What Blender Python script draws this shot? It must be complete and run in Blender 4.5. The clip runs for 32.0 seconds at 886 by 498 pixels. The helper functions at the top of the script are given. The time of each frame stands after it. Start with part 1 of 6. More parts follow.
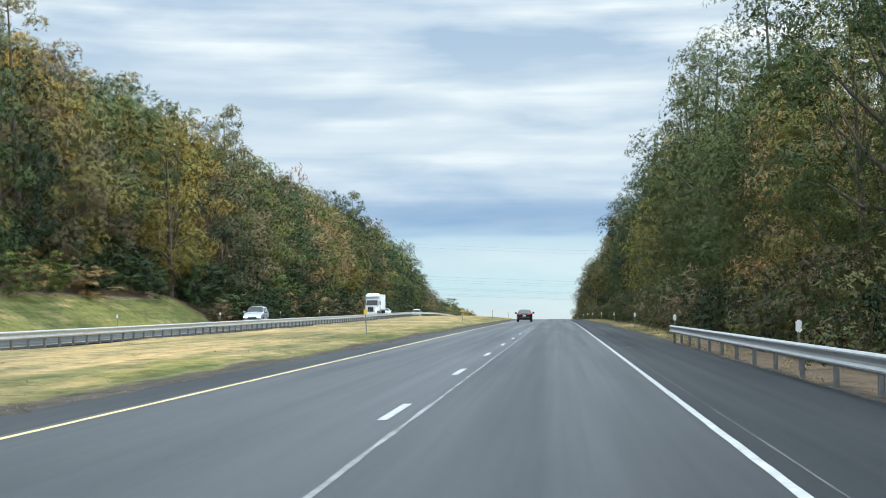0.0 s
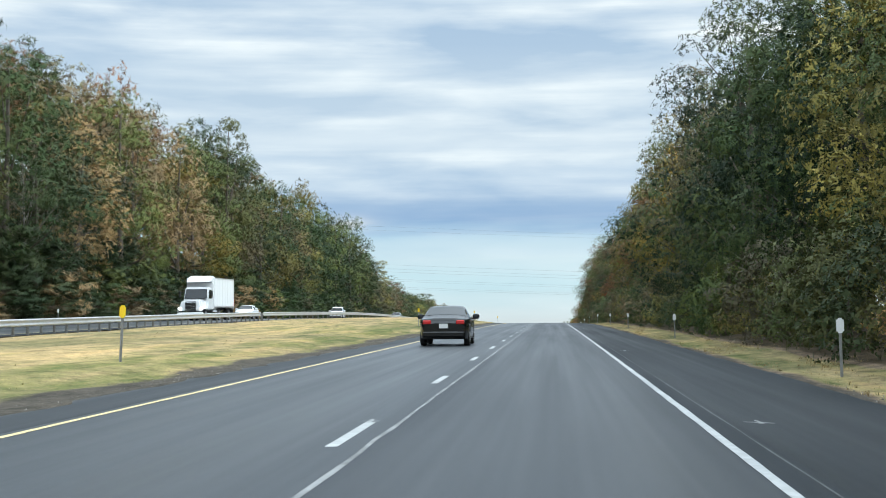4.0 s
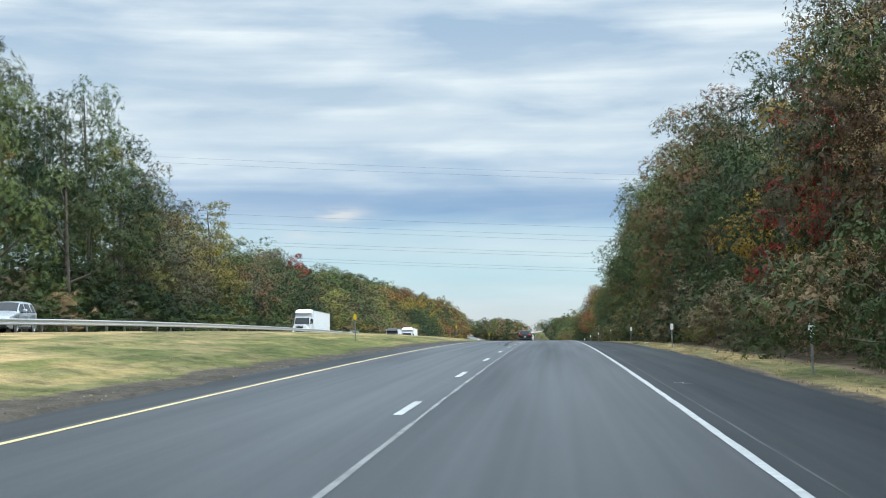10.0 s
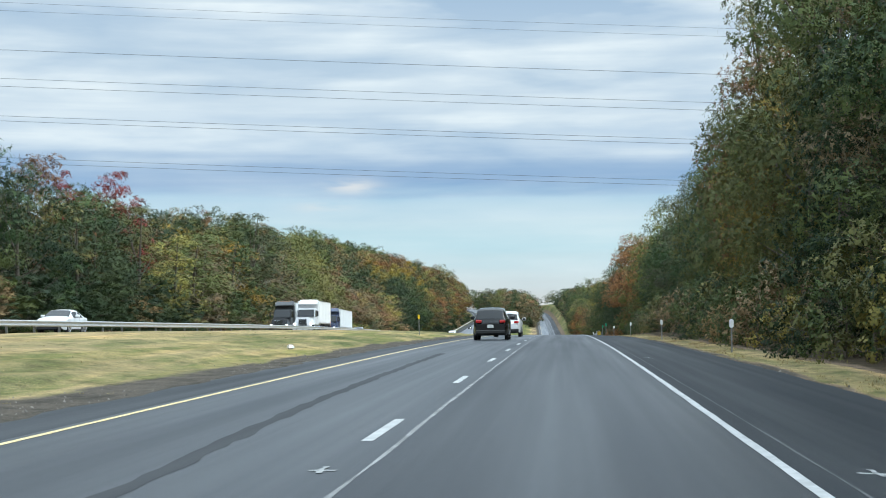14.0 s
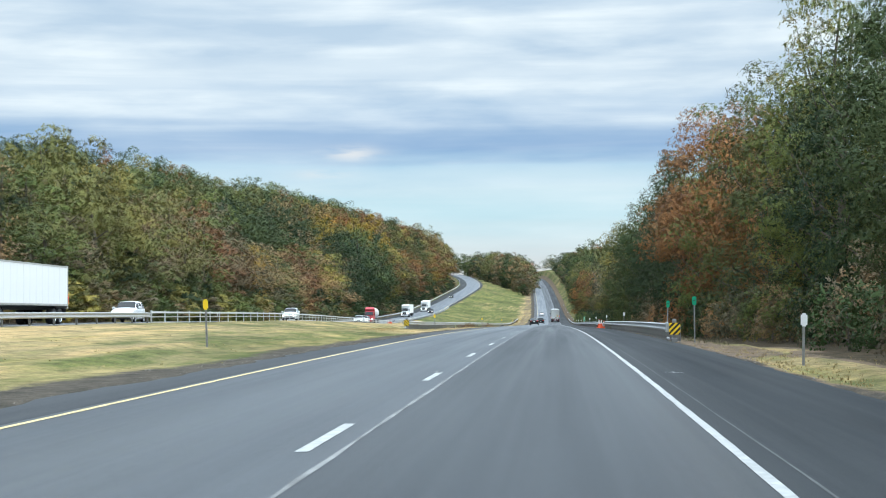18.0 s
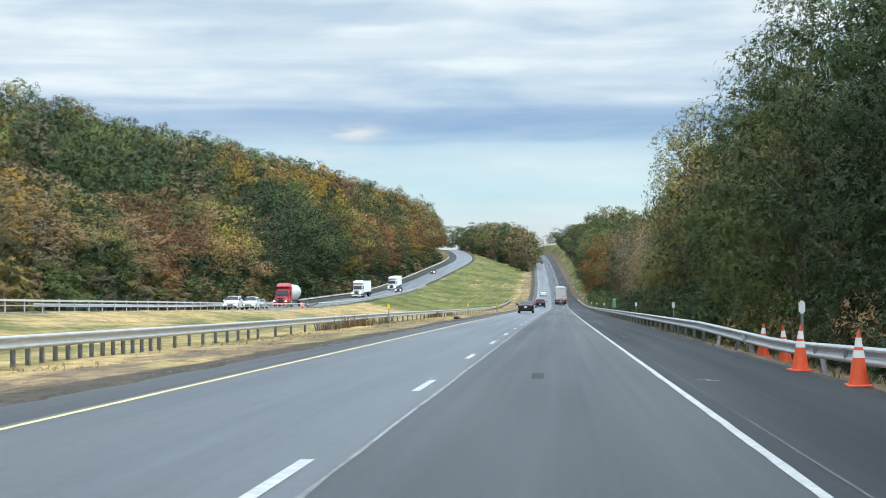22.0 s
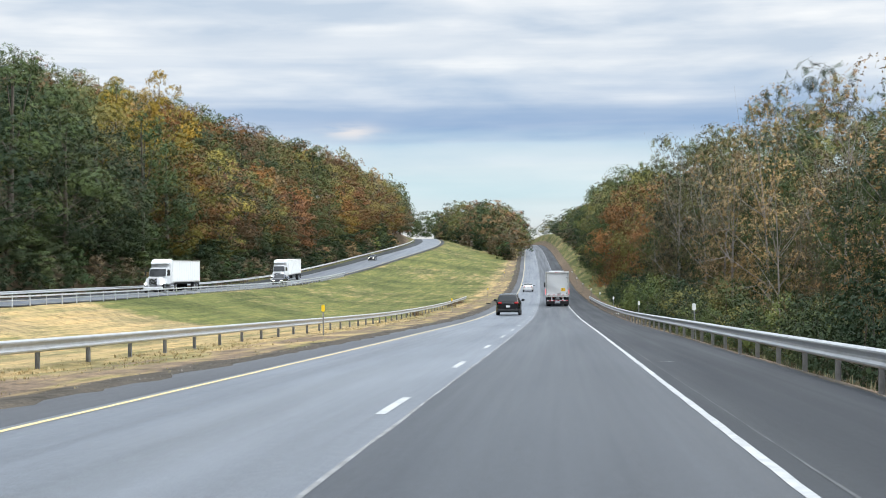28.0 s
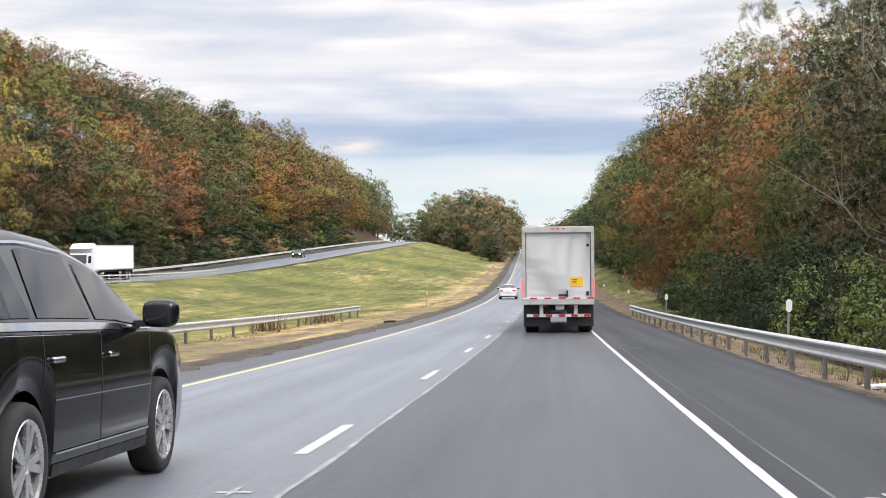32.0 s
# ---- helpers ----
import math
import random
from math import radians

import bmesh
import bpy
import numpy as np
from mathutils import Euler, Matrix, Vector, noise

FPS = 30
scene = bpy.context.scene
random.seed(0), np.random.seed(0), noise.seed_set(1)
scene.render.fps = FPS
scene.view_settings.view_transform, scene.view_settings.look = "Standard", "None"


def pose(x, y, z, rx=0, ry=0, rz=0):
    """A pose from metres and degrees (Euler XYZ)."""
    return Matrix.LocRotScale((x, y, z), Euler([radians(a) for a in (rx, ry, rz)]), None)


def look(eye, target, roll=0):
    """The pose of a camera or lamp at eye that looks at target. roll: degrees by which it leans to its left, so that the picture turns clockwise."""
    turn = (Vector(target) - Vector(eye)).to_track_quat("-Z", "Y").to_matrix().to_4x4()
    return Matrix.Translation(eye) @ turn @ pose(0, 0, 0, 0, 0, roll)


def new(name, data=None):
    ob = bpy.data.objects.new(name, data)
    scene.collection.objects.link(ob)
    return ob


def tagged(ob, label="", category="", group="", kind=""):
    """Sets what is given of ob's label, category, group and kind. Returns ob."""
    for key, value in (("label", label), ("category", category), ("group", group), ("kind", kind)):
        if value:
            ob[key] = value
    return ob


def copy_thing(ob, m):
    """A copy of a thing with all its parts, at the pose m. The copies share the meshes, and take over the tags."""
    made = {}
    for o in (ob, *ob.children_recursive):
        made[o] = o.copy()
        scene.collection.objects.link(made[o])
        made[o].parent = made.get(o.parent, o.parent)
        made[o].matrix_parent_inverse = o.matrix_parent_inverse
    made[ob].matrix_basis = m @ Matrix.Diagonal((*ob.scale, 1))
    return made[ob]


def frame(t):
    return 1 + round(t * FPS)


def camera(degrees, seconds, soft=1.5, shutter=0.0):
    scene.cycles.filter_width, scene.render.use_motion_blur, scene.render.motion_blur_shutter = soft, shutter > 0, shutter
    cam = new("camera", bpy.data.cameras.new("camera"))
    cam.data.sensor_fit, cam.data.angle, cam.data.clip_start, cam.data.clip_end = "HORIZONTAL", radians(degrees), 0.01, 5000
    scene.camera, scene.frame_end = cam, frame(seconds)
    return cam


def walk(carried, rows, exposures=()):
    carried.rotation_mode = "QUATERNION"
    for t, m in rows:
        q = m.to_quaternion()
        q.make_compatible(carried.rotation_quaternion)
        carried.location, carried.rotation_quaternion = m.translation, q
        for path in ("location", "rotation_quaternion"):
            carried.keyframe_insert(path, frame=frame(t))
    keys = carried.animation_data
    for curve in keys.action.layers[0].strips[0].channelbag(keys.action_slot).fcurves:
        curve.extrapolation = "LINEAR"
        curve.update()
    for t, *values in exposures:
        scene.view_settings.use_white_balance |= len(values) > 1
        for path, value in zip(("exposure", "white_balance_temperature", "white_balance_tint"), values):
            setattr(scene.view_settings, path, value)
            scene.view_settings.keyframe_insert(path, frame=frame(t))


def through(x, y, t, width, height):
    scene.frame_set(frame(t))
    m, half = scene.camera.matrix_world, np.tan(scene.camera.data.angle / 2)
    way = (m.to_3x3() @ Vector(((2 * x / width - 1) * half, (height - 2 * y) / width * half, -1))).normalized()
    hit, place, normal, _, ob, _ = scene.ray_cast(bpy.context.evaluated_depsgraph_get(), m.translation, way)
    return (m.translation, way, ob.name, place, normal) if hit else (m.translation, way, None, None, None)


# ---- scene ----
# Camera on the car's windscreen, driving in the right lane of a divided highway.
cam = camera(32.4, 32.0, soft=1.0)
DRIVE = (
    (0.0, -0.010, -0.000, 0.000, 93.741, 4.310, 0.370),
    (0.5, 0.006, 15.289, 0.388, 93.749, 4.297, 0.374),
    (1.0, 0.024, 30.645, 0.775, 93.755, 4.287, 0.363),
    (1.5, 0.025, 46.091, 1.160, 93.765, 4.231, 0.357),
    (2.0, 0.030, 61.647, 1.545, 93.791, 4.207, 0.327),
    (2.5, 0.035, 77.332, 1.931, 93.820, 4.163, 0.329),
    (3.0, 0.036, 93.165, 2.317, 93.821, 4.147, 0.336),
    (3.5, 0.044, 109.139, 2.700, 93.807, 4.137, 0.385),
    (4.0, 0.039, 125.246, 3.077, 93.664, 4.243, 0.421),
    (4.5, 0.026, 141.479, 3.453, 93.644, 4.318, 0.440),
    (5.0, -0.000, 157.829, 3.834, 93.682, 4.370, 0.447),
    (5.5, -0.054, 174.292, 4.217, 93.753, 4.381, 0.445),
    (6.0, -0.117, 190.864, 4.594, 93.755, 4.446, 0.438),
    (6.5, -0.230, 207.550, 4.965, 93.713, 4.477, 0.446),
    (7.0, -0.343, 224.356, 5.329, 93.712, 4.526, 0.450),
    (7.5, -0.469, 241.285, 5.690, 93.690, 4.546, 0.435),
    (8.0, -0.589, 258.343, 6.049, 93.673, 4.533, 0.400),
    (8.5, -0.649, 275.507, 6.402, 93.597, 4.461, 0.359),
    (9.0, -0.702, 292.757, 6.743, 93.525, 4.344, 0.374),
    (9.5, -0.676, 310.060, 7.064, 93.428, 4.227, 0.411),
    (10.0, -0.646, 327.380, 7.355, 93.300, 4.159, 0.492),
    (10.5, -0.614, 344.696, 7.612, 93.148, 4.149, 0.570),
    (11.0, -0.583, 361.985, 7.830, 93.012, 4.227, 0.582),
    (11.5, -0.632, 379.255, 8.001, 92.886, 4.282, 0.591),
    (12.0, -0.684, 396.515, 8.119, 92.753, 4.344, 0.570),
    (12.5, -0.753, 413.786, 8.190, 92.622, 4.419, 0.544),
    (13.0, -0.823, 431.088, 8.222, 92.498, 4.466, 0.539),
    (13.5, -0.873, 448.422, 8.220, 92.375, 4.548, 0.553),
    (14.0, -0.921, 465.786, 8.196, 92.243, 4.604, 0.547),
    (14.5, -1.050, 483.154, 8.150, 92.075, 4.584, 0.552),
    (15.0, -1.010, 500.498, 8.087, 91.971, 4.461, 0.530),
    (15.5, -0.960, 517.775, 8.001, 91.815, 4.413, 0.518),
    (16.0, -0.918, 534.937, 7.883, 91.629, 4.391, 0.514),
    (16.5, -0.919, 551.948, 7.728, 91.326, 4.412, 0.517),
    (17.0, -0.931, 568.768, 7.533, 91.194, 4.471, 0.517),
    (17.5, -0.973, 585.391, 7.299, 91.090, 4.546, 0.526),
    (18.0, -1.030, 601.810, 7.031, 91.014, 4.616, 0.543),
    (18.5, -1.118, 618.046, 6.732, 90.936, 4.640, 0.548),
    (19.0, -1.218, 634.118, 6.407, 90.834, 4.674, 0.585),
    (19.5, -1.354, 650.042, 6.054, 90.736, 4.714, 0.568),
    (20.0, -1.499, 665.832, 5.672, 90.606, 4.757, 0.503),
    (20.5, -1.678, 681.486, 5.261, 90.488, 4.796, 0.466),
    (21.0, -1.861, 697.001, 4.822, 90.363, 4.810, 0.489),
    (21.5, -2.043, 712.378, 4.369, 90.267, 4.807, 0.511),
    (22.0, -2.224, 727.618, 3.914, 90.230, 4.791, 0.552),
    (22.5, -2.374, 742.731, 3.456, 90.219, 4.809, 0.552),
    (23.0, -2.523, 757.725, 2.996, 90.234, 4.807, 0.536),
    (23.5, -2.628, 772.605, 2.535, 90.205, 4.777, 0.506),
    (24.0, -2.732, 787.373, 2.074, 90.181, 4.736, 0.524),
    (24.5, -2.845, 802.026, 1.614, 90.106, 4.680, 0.562),
    (25.0, -2.952, 816.557, 1.157, 90.080, 4.653, 0.558),
    (25.5, -3.071, 830.981, 0.703, 90.100, 4.669, 0.529),
    (26.0, -3.181, 845.309, 0.253, 90.251, 4.674, 0.517),
    (26.5, -3.295, 859.567, -0.197, 90.281, 4.665, 0.513),
    (27.0, -3.399, 873.781, -0.653, 90.252, 4.664, 0.514),
    (27.5, -3.490, 887.972, -1.113, 90.172, 4.698, 0.523),
    (28.0, -3.574, 902.164, -1.577, 90.204, 4.616, 0.525),
    (28.5, -3.624, 916.365, -2.037, 90.259, 4.552, 0.527),
    (29.0, -3.673, 930.584, -2.489, 90.327, 4.520, 0.547),
    (29.5, -3.718, 944.819, -2.933, 90.352, 4.524, 0.521),
    (30.0, -3.771, 959.064, -3.373, 90.389, 4.561, 0.483),
    (30.5, -3.867, 973.326, -3.811, 90.418, 4.608, 0.500),
    (31.0, -3.974, 987.612, -4.250, 90.491, 4.651, 0.506),
    (31.5, -4.089, 1001.931, -4.670, 90.606, 4.673, 0.505),
    (32.0, -4.217, 1016.294, -5.053, 90.717, 4.699, 0.499),
)
walk(cam, [(t, pose(x, y, z, rx, 0, rz) @ pose(0, 0, 0, 0, 0, -lean)) for t, x, y, z, rx, rz, lean in DRIVE],
     [(0.0, 0.0, 6130, 4), (5.0, -0.02, 6090, 4), (8.0, -0.10, 6050, 4), (14.0, -0.10, 5980, 3), (17.0, 0.0, 6000, 4), (20.0, 0.0, 6030, 4), (26.0, 0.0, 6320, 8), (29.5, 0.0, 6600, 13), (32.0, 0.18, 7000, 17)])

# ---- light ----
SUN_TURN, SUN_UP = 118.0, 52.0   # degrees right of straight ahead, degrees above the horizon
world = bpy.data.worlds.new("sky")
scene.world = world
world.use_nodes = True


def build_sky(w):
    n, l = w.node_tree.nodes, w.node_tree.links
    n.clear()
    out = n.new("ShaderNodeOutputWorld")
    sky = n.new("ShaderNodeTexSky")
    sky.sky_type, sky.sun_disc = "NISHITA", False
    sky.sun_elevation, sky.sun_rotation = radians(SUN_UP), radians(SUN_TURN)
    sky.air_density, sky.dust_density = 1.2, 1.0
    bg_sky = n.new("ShaderNodeBackground")
    bg_sky.inputs["Strength"].default_value = 0.10
    l.new(sky.outputs[0], bg_sky.inputs["Color"])
    co = n.new("ShaderNodeTexCoord")
    sep = n.new("ShaderNodeSeparateXYZ")
    l.new(co.outputs["Generated"], sep.inputs[0])

    def math_node(op, a, b=None):
        m = n.new("ShaderNodeMath")
        m.operation = op
        for k, v in enumerate((a, b)):
            if v is None:
                continue
            if isinstance(v, (int, float)):
                m.inputs[k].default_value = v
            else:
                l.new(v, m.inputs[k])
        return m.outputs[0]

    turn = math_node("ARCTAN2", sep.outputs["X"], sep.outputs["Y"])
    up = math_node("ARCSINE", sep.outputs["Z"])
    vec = n.new("ShaderNodeCombineXYZ")
    l.new(turn, vec.inputs["X"])
    l.new(math_node("MULTIPLY", up, 5.2), vec.inputs["Y"])
    puff = n.new("ShaderNodeTexNoise")
    puff.inputs["Scale"].default_value, puff.inputs["Detail"].default_value, puff.inputs["Roughness"].default_value = 5.5, 7.0, 0.50
    puff.inputs["Distortion"].default_value = 0.12
    l.new(vec.outputs[0], puff.inputs["Vector"])
    streak = n.new("ShaderNodeCombineXYZ")
    l.new(math_node("MULTIPLY", turn, 0.32), streak.inputs["X"])
    l.new(math_node("MULTIPLY", up, 9.0), streak.inputs["Y"])
    band = n.new("ShaderNodeTexNoise")
    band.inputs["Scale"].default_value, band.inputs["Detail"].default_value = 7.0, 5.0
    l.new(streak.outputs[0], band.inputs["Vector"])
    # base colours by height: pale at the horizon, blue-green above it, a slate band, then streaked cloud
    ramp = n.new("ShaderNodeValToRGB")
    cr = ramp.color_ramp
    stops = ((0.00, (0.76, 0.74, 0.73)), (0.10, (0.74, 0.82, 0.84)), (0.19, (0.60, 0.80, 0.87)), (0.28, (0.66, 0.80, 0.87)), (0.345, (0.50, 0.68, 0.83)), (0.39, (0.29, 0.44, 0.68)),
             (0.45, (0.30, 0.45, 0.68)), (0.53, (0.50, 0.62, 0.78)), (0.62, (0.62, 0.71, 0.82)), (0.80, (0.58, 0.68, 0.80)), (1.0, (0.47, 0.59, 0.75)))
    while len(cr.elements) < len(stops):
        cr.elements.new(0.5)
    for e, (pos, col) in zip(cr.elements, stops):
        e.position, e.color = pos, (*col, 1)
    height = math_node("MULTIPLY", up, 1 / 0.21)
    wob = math_node("ADD", height, math_node("MULTIPLY", math_node("SUBTRACT", band.outputs[0], 0.5), 0.13))
    l.new(wob, ramp.inputs[0])
    # white streaks and puffs on the clouds
    patch = n.new("ShaderNodeMapRange")
    patch.inputs["From Min"].default_value, patch.inputs["From Max"].default_value = 0.38, 0.62
    l.new(puff.outputs[0], patch.inputs["Value"])
    zone = n.new("ShaderNodeMapRange")
    zone.inputs["From Min"].default_value, zone.inputs["From Max"].default_value = 0.42, 0.60
    zone.inputs["To Min"].default_value = 0.38
    l.new(height, zone.inputs["Value"])
    streaks = n.new("ShaderNodeMapRange")
    streaks.inputs["From Min"].default_value, streaks.inputs["From Max"].default_value = 0.38, 0.60
    streaks.inputs["To Min"].default_value = 0.45
    l.new(band.outputs[0], streaks.inputs["Value"])
    amount = math_node("MULTIPLY", math_node("MULTIPLY", patch.outputs[0], streaks.outputs[0]), zone.outputs[0])
    mix = n.new("ShaderNodeMix")
    mix.data_type = "RGBA"
    l.new(amount, mix.inputs["Factor"])
    l.new(ramp.outputs[0], mix.inputs["A"])
    mix.inputs["B"].default_value = (1.07, 1.075, 1.06, 1)
    # a small torn cloud under the slate band, lit warm
    def near_to(value, at, half):
        k = math_node("DIVIDE", math_node("SUBTRACT", value, at), half)
        return math_node("MULTIPLY", k, k)
    for az, el, wide, tall, much in ((-0.140, 0.0805, 0.017, 0.0050, 0.75), (-0.158, 0.0670, 0.020, 0.0035, 0.45)):
        spot = math_node("EXPONENT", math_node("MULTIPLY", math_node("ADD", near_to(turn, az, wide), near_to(up, el, tall)), -1.0))
        torn = n.new("ShaderNodeMapRange")
        torn.inputs["From Min"].default_value, torn.inputs["From Max"].default_value = 0.30, 0.55
        torn.inputs["To Max"].default_value = much
        rag = n.new("ShaderNodeTexNoise")
        rag.inputs["Scale"].default_value, rag.inputs["Detail"].default_value = 30.0, 6.0
        l.new(vec.outputs[0], rag.inputs["Vector"])
        l.new(rag.outputs[0], torn.inputs["Value"])
        lit = n.new("ShaderNodeMix")
        lit.data_type = "RGBA"
        l.new(math_node("MULTIPLY", spot, torn.outputs[0]), lit.inputs["Factor"])
        l.new(mix.outputs["Result"], lit.inputs["A"])
        lit.inputs["B"].default_value = (0.97, 0.90, 0.86, 1)
        mix = lit
    # the cloud deck is brighter overhead
    over = n.new("ShaderNodeMapRange")
    over.inputs["From Min"].default_value, over.inputs["From Max"].default_value = 0.22, 0.8
    over.inputs["To Min"].default_value, over.inputs["To Max"].default_value = 1.0, 2.15
    l.new(up, over.inputs["Value"])
    # and round the veiled sun
    to_sun = n.new("ShaderNodeVectorMath")
    to_sun.operation = "DOT_PRODUCT"
    l.new(co.outputs["Generated"], to_sun.inputs[0])
    to_sun.inputs[1].default_value = (math.sin(radians(SUN_TURN)) * math.cos(radians(SUN_UP)), math.cos(radians(SUN_TURN)) * math.cos(radians(SUN_UP)), math.sin(radians(SUN_UP)))
    veil = n.new("ShaderNodeMapRange")
    veil.inputs["From Min"].default_value, veil.inputs["From Max"].default_value = 0.0, 1.0
    veil.inputs["To Min"].default_value, veil.inputs["To Max"].default_value = 1.0, 2.0
    l.new(to_sun.outputs["Value"], veil.inputs["Value"])
    bg = n.new("ShaderNodeBackground")
    l.new(math_node("MULTIPLY", over.outputs[0], veil.outputs[0]), bg.inputs["Strength"])
    grey = n.new("ShaderNodeMapRange")
    grey.inputs["From Min"].default_value, grey.inputs["From Max"].default_value = 0.2, 0.5
    grey.inputs["To Max"].default_value = 0.85
    l.new(up, grey.inputs["Value"])
    deck = n.new("ShaderNodeMix")
    deck.data_type = "RGBA"
    l.new(grey.outputs[0], deck.inputs["Factor"])
    l.new(mix.outputs["Result"], deck.inputs["A"])
    deck.inputs["B"].default_value = (0.72, 0.79, 0.85, 1)
    mix = deck
    l.new(mix.outputs["Result"], bg.inputs["Color"])
    join = n.new("ShaderNodeMixShader")
    join.inputs["Fac"].default_value = 0.92
    l.new(bg_sky.outputs[0], join.inputs[1])
    l.new(bg.outputs[0], join.inputs[2])
    l.new(join.outputs[0], out.inputs["Surface"])


build_sky(world)
sun = new("sun", bpy.data.lights.new("sun", "SUN"))
sun.data.energy, sun.data.angle, sun.data.color = 1.7, radians(15), (1.0, 0.94, 0.84)
a, e = radians(SUN_TURN), radians(SUN_UP)
sun.matrix_world = look((math.sin(a) * math.cos(e) * 50, math.cos(a) * math.cos(e) * 50, math.sin(e) * 50 + 60), (0, 0, 60))

# ---- materials ----


def material(name, rough=0.7, metal=0.0):
    m = bpy.data.materials.new(name)
    m.use_nodes = True
    b = m.node_tree.nodes["Principled BSDF"]
    b.inputs["Roughness"].default_value, b.inputs["Metallic"].default_value = rough, metal
    return m, m.node_tree.nodes, m.node_tree.links, b


def noise_node(n, l, scale, detail=4.0, vec=None, rough=0.55):
    t = n.new("ShaderNodeTexNoise")
    t.inputs["Scale"].default_value, t.inputs["Detail"].default_value, t.inputs["Roughness"].default_value = scale, detail, rough
    if vec is not None:
        l.new(vec, t.inputs["Vector"])
    return t.outputs[0]


def ramp_node(n, l, fac, *stops):
    r = n.new("ShaderNodeValToRGB")
    while len(r.color_ramp.elements) < len(stops):
        r.color_ramp.elements.new(0.5)
    for el, (p, c) in zip(r.color_ramp.elements, stops):
        el.position, el.color = p, (*c, 1)
    l.new(fac, r.inputs[0])
    return r.outputs[0]


def mix_node(n, l, fac, a, b, mode="MIX"):
    m = n.new("ShaderNodeMix")
    m.data_type, m.blend_type = "RGBA", mode
    for key, v in (("Factor", fac), ("A", a), ("B", b)):
        if isinstance(v, (int, float)):
            m.inputs[key].default_value = v
        elif isinstance(v, tuple):
            m.inputs[key].default_value = (*v, 1)
        else:
            l.new(v, m.inputs[key])
    return m.outputs["Result"]


def map_range(n, l, v, a, b, c=0.0, d=1.0):
    m = n.new("ShaderNodeMapRange")
    for k, x in zip(("From Min", "From Max", "To Min", "To Max"), (a, b, c, d)):
        m.inputs[k].default_value = x
    l.new(v, m.inputs["Value"])
    return m.outputs[0]


def bump(n, l, b, h, strength, dist):
    k = n.new("ShaderNodeBump")
    k.inputs["Strength"].default_value, k.inputs["Distance"].default_value = strength, dist
    l.new(h, k.inputs["Height"])
    l.new(k.outputs[0], b.inputs["Normal"])


def place(n, sx=1, sy=1, sz=1, l=None):
    c, m = n.new("ShaderNodeTexCoord"), n.new("ShaderNodeMapping")
    m.inputs["Scale"].default_value = (sx, sy, sz)
    l.new(c.outputs["Object"], m.inputs[0])
    return m.outputs[0]


def paint(name, col, rough=0.45, metal=0.0, dirt=0.25, scale=3.0):
    """A painted or plain surface with faint dirt and grain."""
    m, n, l, b = material(name, rough, metal)
    v = place(n, l=l)
    f = noise_node(n, l, scale, 6, v)
    g = noise_node(n, l, scale * 14, 3, v)
    dark = tuple(c * (1 - dirt) for c in col)
    c = mix_node(n, l, map_range(n, l, f, 0.35, 0.65), dark, col)
    c = mix_node(n, l, map_range(n, l, g, 0.3, 0.7, 0, 0.25), c, tuple(k * 0.8 for k in col))
    l.new(c, b.inputs["Base Color"])
    l.new(map_range(n, l, f, 0.3, 0.7, rough * 0.85, min(1, rough * 1.2)), b.inputs["Roughness"])
    return m


